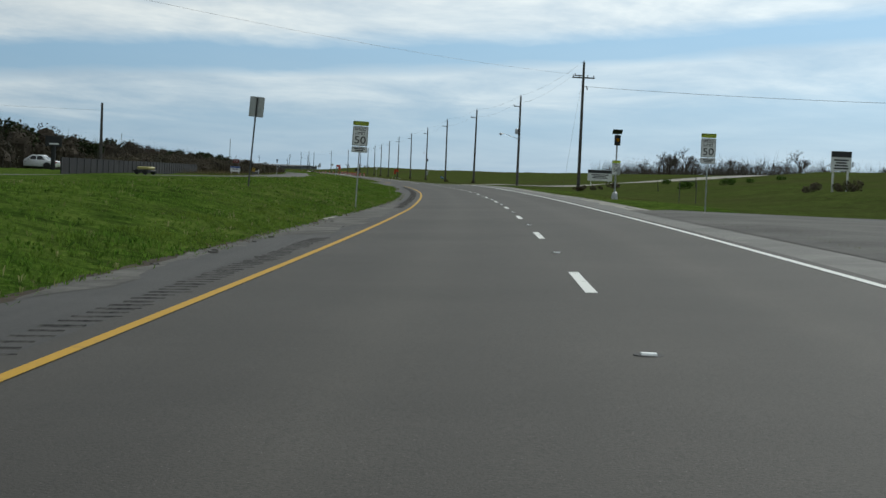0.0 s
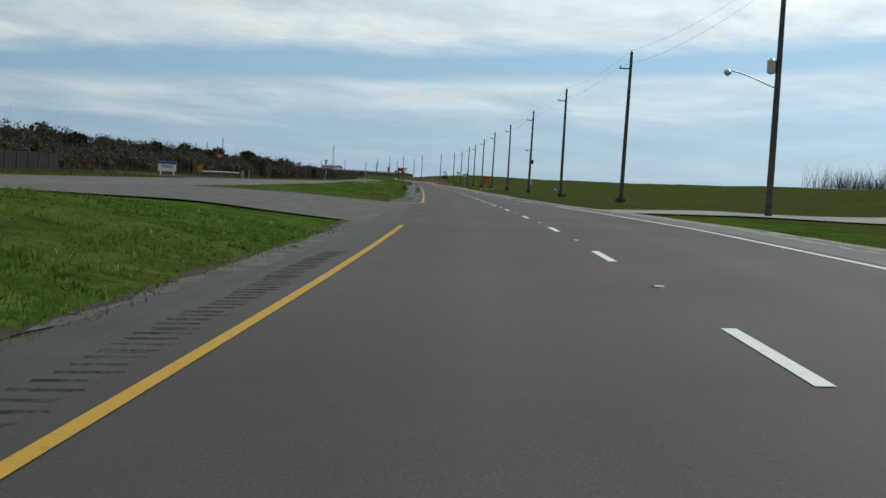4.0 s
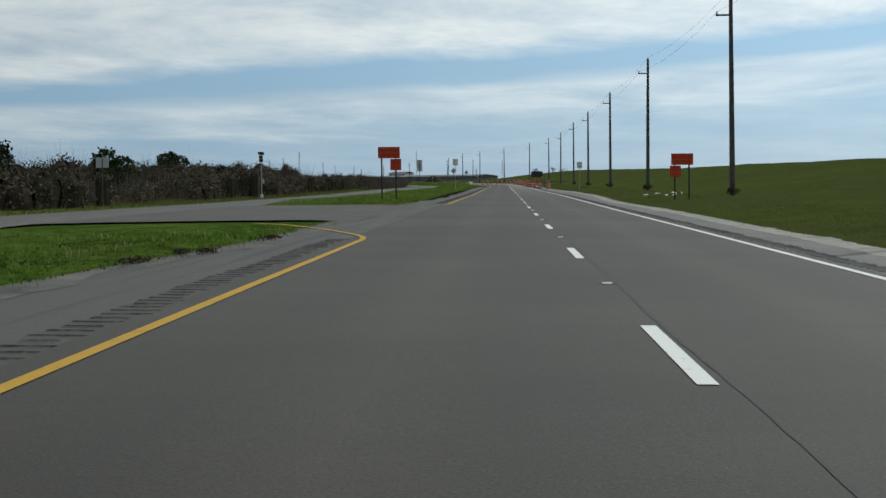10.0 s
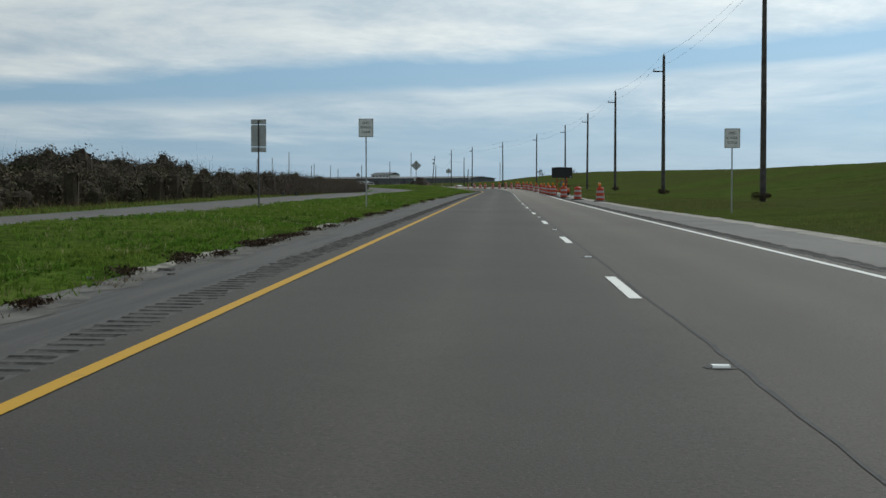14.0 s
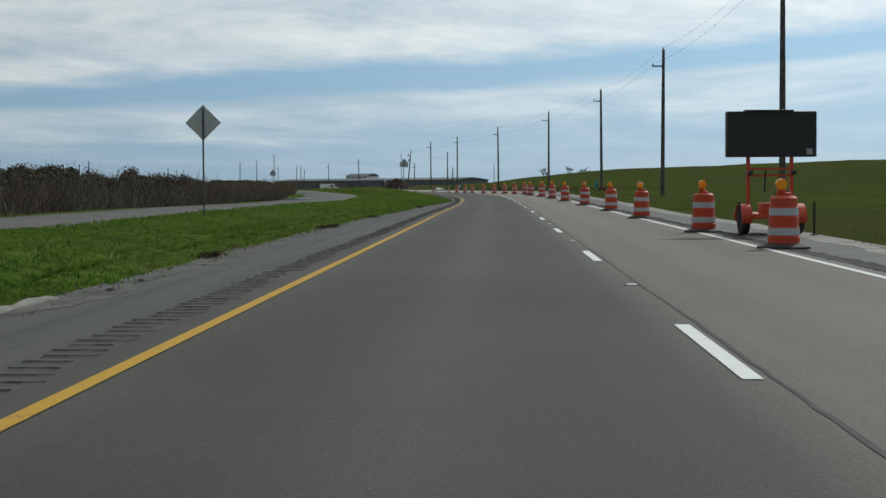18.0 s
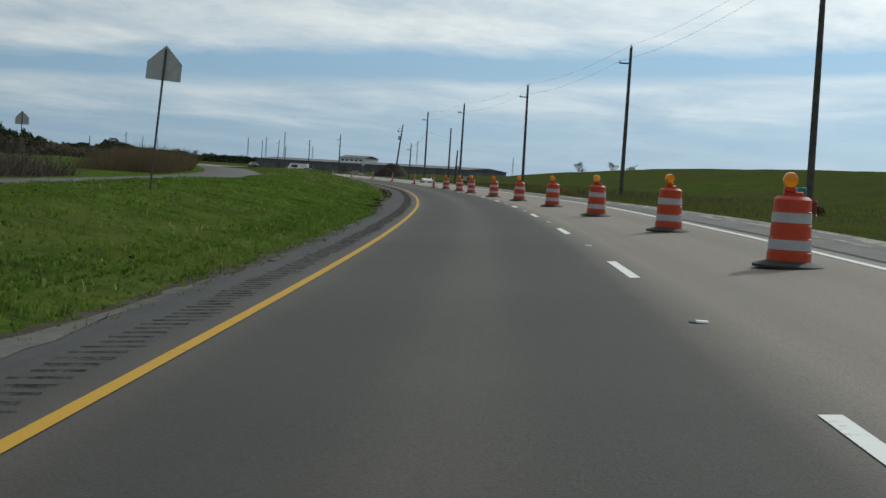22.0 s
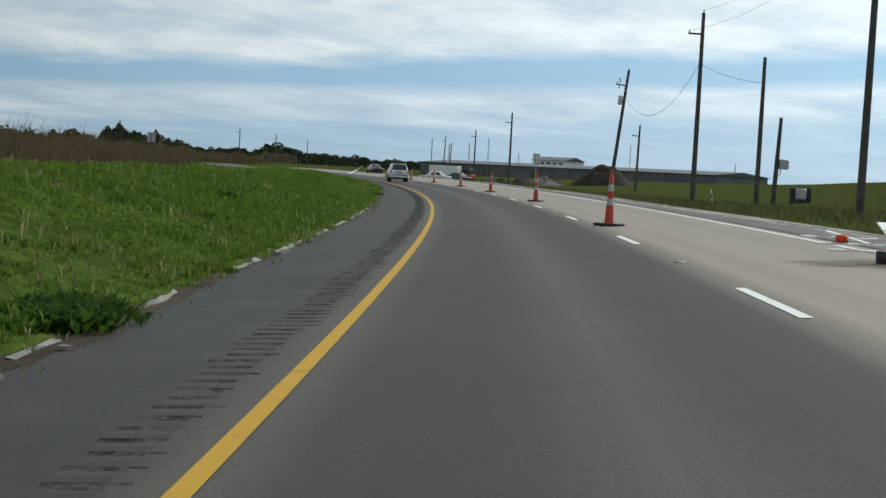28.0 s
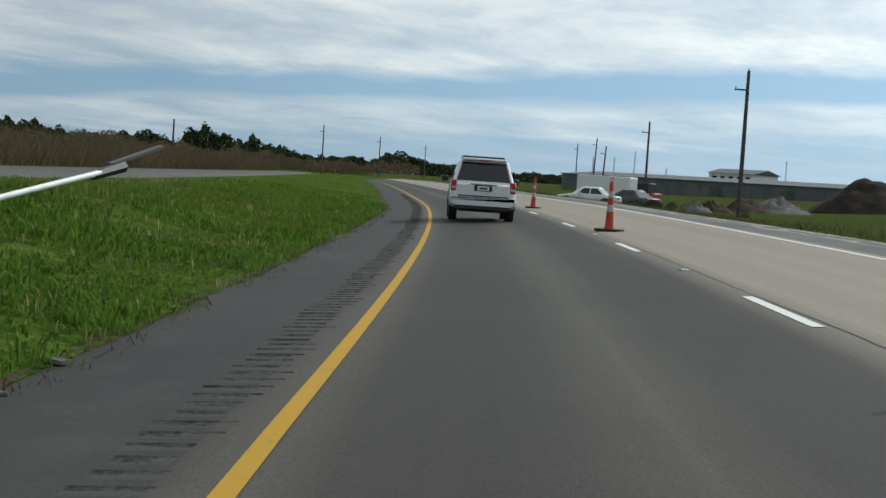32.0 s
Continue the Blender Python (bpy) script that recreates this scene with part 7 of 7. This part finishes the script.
M_DUST = rough_mat("edge_dust", (0.052, 0.049, 0.045), (0.140, 0.133, 0.120), 1.4, 0.95, 0, 0.5, 18)
M_LOT = rough_mat("lot_gravel", (0.06, 0.057, 0.053), (0.13, 0.125, 0.115), 0.25, 0.95, 0, 0.6, 9)
patch("median_opening", 133, 157, lambda s: opp(s) + 4.0, lambda s: left_edge(s) + 0.5, M_DUST, "dusty grey asphalt opening through the median", 2.5)
patch("median_opening_far", 287, 310, lambda s: opp(s) + 4.0, lambda s: left_edge(s) + 0.5, M_ASPHALT2, "dark asphalt opening through the median", 2.5)
patch("gravel_lot", 4, 41, 46.0, lambda s: right_edge(s) - 0.5, M_LOT, "grey gravel lot beside the road", 0.0, 0.07)
patch("driveway", 152, 163, 60.0, lambda s: right_edge(s) - 0.5, M_GRAVEL, "pale gravel driveway leading off the road", 0.0, 0.07)
patch("side_road", 206, 226, lambda s: opp(s) - 40, lambda s: opp(s) - 4.0, M_OLDROAD, "pale side road joining the other carriageway", 2.0)


def bent_line(name, pts, width, mat, label):
    """A painted line through (s, d) places."""
    P = [np.array(plan(s, d)) for s, d in pts]
    V, F = [], []
    for i, p in enumerate(P):
        t = P[min(i + 1, len(P) - 1)] - P[max(i - 1, 0)]
        t = t / np.linalg.norm(t)
        nrm = np.array([-t[1], t[0]]) * width / 2
        s, d = pts[i]
        z = paved_z(s, d) + 0.006
        V += [(*(p + nrm), z), (*(p - nrm), z)]
    F = [(2 * i, 2 * i + 1, 2 * i + 3, 2 * i + 2) for i in range(len(P) - 1)]
    return raw(name, V, F, mat, label, "road marking", "structure")


bent_line("yellow_return", [(165.0, float(yel(165))), (163.0, -1.77), (161.5, -1.79), (160.0, -1.77), (159.2, -1.79), (158.2, -1.87), (157.2, -2.08), (156.6, -2.31), (156.1, -2.58), (155.3, -3.1), (154.6, -3.8)], 0.105, M_YELLOW, "yellow line turning into the median opening")
bent_line("yellow_return", [(276.0, float(yel(276))), (276.8, -2.52), (277.6, -2.68), (278.8, -3.05), (281.0, -3.8), (282.2, -4.4), (283.2, -5.0), (284.3, -5.8)], 0.105, M_YELLOW, "yellow line turning into the median opening")
bent_line("yellow_return", [(317.0, float(yel(317))), (315.65, -2.35), (314.5, -2.37), (313.58, -2.39), (312.84, -2.42), (312.29, -2.47), (311.45, -2.59), (310.79, -2.7), (310.2, -3.05), (309.6, -3.5), (309.2, -4.1), (308.9, -5.0)], 0.11, M_YELLOW, "yellow line turning into the median opening")

marker = None
k = math.floor((-20 - DASH_S) / 12.19)
while DASH_S + 12.19 * k < 1030:
    s = float(station(DASH_S + 12.19 * k + 4.3))
    p = thing("road_marker", spot(s, float(dsh(s)) + 0.02, float(deck(s, dsh(s))) + 0.021), "small white raised reflector on the lane line", "road stud", "raised lane markers")
    if marker is None:
        marker = Geo().prism([(-0.045, 0.0), (0.045, 0.0), (0.03, 0.016), (-0.03, 0.016)], -0.048, 0.048, "x").mesh("stud", M_SIGNWHITE)
        pad = Geo().lathe([(0.10, 0.0), (0.095, 0.004)], 12).mesh("pad", M_TAR)
    part("stud", marker, None, p)
    part("pad", pad, None, p, "dark bitumen pad")
    k += 1


def crack(name, s0, s1, d, seed, width, label):
    s = np.arange(s0, s1, 0.35)
    w = np.array([noise.noise((q * 0.2, seed, 0)) * 0.03 + noise.noise((q * 2.2, seed, 3)) * 0.02 for q in s])
    g = np.array([max(0.15, 0.75 + 0.9 * noise.noise((q * 0.25, seed, 7))) for q in s]) * width
    off = d(s) + w
    return strip(name, s, [lambda q: off - g / 2, lambda q: off + g / 2], 0.0235, M_TAR, label, "crack")


crack("lane_seam", 176, 560, lambda s: dsh(s) + 0.12, 1.0, 0.036, "dark cracked seam along the lane line")
crack("lane_seam", 740, 900, lambda s: dsh(s) + 0.12, 2.0, 0.018, "dark cracked seam along the lane line")
crack("shoulder_crack", 180, 800, lambda s: wht(s) + 0.36, 3.0, 0.10, "dark crack along the outer shoulder")
for s in (190.5, 222.0, 262.0, 306.0, 351.0, 396.0, 660.0, 752.0):
    bent_line("cross_crack", [(s + 0.04 * math.sin(3 * j), float(dsh(s)) + 0.2 + 0.22 * j) for j in range(14)], 0.012, M_TAR, "fine transverse crack in the asphalt")

# bare soil where grass meets asphalt, and broken pieces of the old edge
strip("soil_bed_left", S_FINE, [lambda s: left_edge(s) - 0.2, lambda s: left_edge(s) + 0.8], 0.008, M_DIRT, "dark bare soil under the broken asphalt edge", "soil")
strip("gravel_bed_right", S_FINE, [lambda s: right_edge(s) - 0.9, lambda s: right_edge(s) + 0.3], 0.008, M_GRAVEL, "loose gravel under the asphalt edge", "gravel")
strip("edge_dust", S_FINE, [lambda s: left_edge(s) - 0.1, lambda s: np.maximum(left_edge(s) - 0.1, ragged(lambda q: left_edge(q) + 0.34 - 0.50 * smooth(540, 620, q), 0.40, 8.0)(s))], 0.0195, M_DUST, "pale dust and grit along the asphalt edge", "grit")
for a, b in ((24, 50), (148, 173)):
    strip("gravelled_shoulder", np.arange(a, b, 0.5), [lambda s: left_edge(s) - 0.1, lambda s: yel(s) * 0.6 + left_edge(s) * 0.4, ragged(lambda s: yel(s) - 0.5, 0.3, 9.0)], 0.0228, M_DUST, "broken dusty gravel over the inner shoulder", "gravel")
strip("verge_soil_left", S_FINE, [lambda s: left_edge(s) - 0.22 + 0.0 * s, ragged(lambda s: left_edge(s) + 0.02, 0.22, 4.0)], 0.019, M_DIRT, "strip of dark bare soil at the asphalt edge", "soil", zf=ground_z)
strip("verge_gravel_right", S_FINE, [ragged(lambda s: right_edge(s) - 0.4, 0.2, 5.0), ragged(lambda s: right_edge(s) + 0.15, 0.25, 6.0)], 0.019, M_GRAVEL, "strip of loose pale gravel at the asphalt edge", "gravel", zf=ground_z)
random.seed(3)
V, F = [], []
for k in range(260):
    s = random.choice([random.uniform(5, 120), random.uniform(195, 280), random.uniform(318, 520), random.uniform(560, 850)])
    d = float(left_edge(s)) + random.uniform(-0.35, 0.35)
    r = random.uniform(0.02, 0.07)
    x, y = plan(s, d)
    z = float(ground_z(s, d)) + 0.02
    n = len(V)
    ang = random.uniform(0, 3)
    ring6 = [(math.cos(ang + a) * r * random.uniform(0.7, 1.5), math.sin(ang + a) * r * random.uniform(0.7, 1.3)) for a in (0, 1.05, 2.1, 3.15, 4.2, 5.25)]
    V += [(x + a, y + b, z) for a, b in ring6] + [(x + a * 0.8, y + b * 0.8, z + r * random.uniform(0.25, 0.5)) for a, b in ring6]
    F += [tuple(range(n + 6, n + 12))] + [(n + i, n + (i + 1) % 6, n + 6 + (i + 1) % 6, n + 6 + i) for i in range(6)]
raw("broken_edge_pieces", V, F, M_RUBBLE, "pale broken pieces of concrete and asphalt at the edge", "rubble", "stuff")


# ---- low concrete edging left bare along the median, litter ----
M_CONCRETE = rough_mat("old_concrete", (0.10, 0.095, 0.082), (0.31, 0.295, 0.26), 2.0, 0.95, 0, 0.5, 25)


def kerb(s0, s1, width):
    """A length of flush kerb with a chipped top."""
    s = np.arange(s0, s1 + 0.01, 0.25)
    off = left_edge(s) - 0.02 + np.array([0.05 * noise.noise((q * 0.9, 4, 0)) for q in s])
    w = width * (0.62 if s0 > 700 else 0.9) * np.array([max(0.12, 0.62 + 0.9 * noise.noise((q * 1.3, 8, 0))) for q in s])
    V = []
    for q, o, b in zip(s, off, w):
        for dd, up in ((-b / 2, -0.05), (-b / 2, 0.05 + 0.03 * noise.noise((q * 2.3, 1, 0))), (b / 2 - 0.03, 0.03 + 0.02 * noise.noise((q * 1.9, 2, 0))), (b / 2, -0.05)):
            x, y = plan(q, o + dd)
            V.append((float(x), float(y), max(float(ground_z(q, o + dd)), float(deck(q, o + dd))) + up))
    return raw("kerb", V, grid_faces(len(s), 4), M_CONCRETE, "pale concrete kerb half buried in grass", "kerb", "structure")


for s0, s1, width in KERBS:
    kerb(s0, s1, width)

random.seed(12)
for k in range(9):
    s, d = random.uniform(330, 346), random.uniform(8.6, 11.2)
    p = thing("litter_scrap", spot(s, d, None, random.uniform(0, 360)), "crumpled white paper scrap on the verge grass", "litter", "white litter")
    r = random.uniform(0.08, 0.22)
    pts = [(r * random.uniform(0.6, 1.2) * math.cos(a), r * random.uniform(0.4, 0.8) * math.sin(a), random.uniform(0.03, 0.10)) for a in (0, 0.9, 1.8, 2.7, 3.6, 4.5, 5.4)]
    part("scrap", Geo().add(pts + [(0, 0, 0.12), (0, 0, 0.0)], [(i, (i + 1) % 7, 7) for i in range(7)] + [((i + 1) % 7, i, 8) for i in range(7)]), M_SIGNWHITE, p)

# stakes, markers and small signs seen once or twice on the way
def stake(sq, dq, h, lean, mat, label, name="stake", r=0.03, category="post"):
    p = thing(name, spot(sq, dq, None, 0, 0, lean), label, category)
    part("post", Geo().tube([(0, 0, -0.3), (0.01, 0, h * 0.5), (0, 0, h)], [r, r * 0.95, r * 0.85], 7), mat, p)
    return p


stake(94.9, 19.4, 0.85, 3, M_DARKPOST, "dark wooden stake on the grassy rise")
stake(97.6, 17.2, 0.8, -6, M_DARKPOST, "crooked dark stake in the grass")
gate = thing("pipe_frame", spot(63.0, 11.6), "thin rusty pipe frame standing in the verge grass", "post")
for x in (-0.42, 0.42):
    part("upright", Geo().tube([(x, 0, -0.3), (x, 0, 1.15)], 0.018, 6), M_POST, gate)
part("rail", Geo().tube([(-0.42, 0, 1.13), (0.42, 0, 1.13)], 0.016, 6), M_POST, gate)
mk = stake(797.0, 17.3, 0.95, -10, M_SIGNWHITE, "leaning white marker post with a black band", "marker_post", 0.045)
part("band", Geo().lathe([(0.047, 0.42), (0.046, 0.62)], 7, cap=False), M_BLACK, mk, "black band")
mk = stake(659.7, 9.7, 0.34, 0, M_DARKPOST, "small red utility marker in the verge grass", "utility_marker", 0.02, "marker")
part("head", Geo().box((-0.11, -0.05, 0.12), (0.11, 0.05, 0.33), 0.015), M_SIGNORANGE, mk, "red plastic head")
for sq, dq, h in ((244.0, -22.4, 0.9), (245.2, -22.4, 0.9), (252.0, -22.6, 0.95)):
    stake(sq, dq, h, 2, M_SIGNWHITE, "thin white marker post beside the other carriageway", "white_post", 0.028)
mk = stake(213.0, -21.9, 1.1, 0, M_POST, "yellow and black striped marker at the end of a guard rail", "hazard_marker", 0.03, "road sign")
plate = panel("plate", 0.5, 0.62, 0.85, plain("yellow_sheeting", (0.55, 0.36, 0.02), 0.5), mk, label="yellow plate with black stripes")
for k in range(3):
    z = 0.56 + 0.2 * k
    part("stripe", Geo().prism([(-0.24, z + 0.12), (-0.24, z + 0.04), (0.24, z - 0.02 + 0.06), (0.24, z + 0.12)][::-1], -0.040, -0.036), M_BLACK, plate, "black stripe", True)
rs = thing("road_sign", spot(262.0, -27.5, None, 12), "dark red sign on two posts before the thicket", "road sign")
for x in (-0.45, 0.45):
    post(rs, 2.9, M_POST, 0.03, x)
panel("panel", 1.25, 0.75, 2.5, plain("dark_red_sheeting", (0.14, 0.014, 0.012), 0.6), rs)
bars(rs, 0.9, 2, 2.62, -0.037, M_SIGNWHITE, 0.05, 0.2)
for k, (sq, dq) in enumerate(((492.5, -20.6), (493.3, -20.6), (494.2, -20.7), (500.5, -20.4), (501.3, -20.4))):
    stake(sq, dq, 0.40, 2 * (k % 3) - 2, M_DARKPOST, "short dark timber bollard beside the other carriageway", "bollard", 0.11, "bollard")

# still water among the reeds
def water_build(nt, bs):
    bs.inputs["Base Color"].default_value = (0.02, 0.025, 0.025, 1)
    bs.inputs["Roughness"].default_value = 0.06
    bump(nt, bs, noisy(nt, coords(nt), 3.0), 0.15, 0.02)


M_WATER = material("still_water", water_build)
c = spot(607.0, -24.5, float(far_land(607.0)) + 0.12)
V = [c @ Vector((7.5 * math.cos(a) * (1 + 0.2 * math.sin(3 * a)), 12 * math.sin(a) * (1 + 0.15 * math.cos(2 * a)), 0)) for a in [2 * math.pi * k / 40 for k in range(40)]]
raw("pond", [tuple(v) for v in V], [tuple(range(40))], M_WATER, "small pond of still water among the reeds", "pond", "structure")

bent_line("median_kerb", [(308.3, -9.4), (308.4, -8.4), (308.8, -7.4), (309.6, -6.5), (311.2, -5.6), (313.6, -4.8)], 0.16, M_CONCRETE, "pale concrete kerb round the nose of the median")
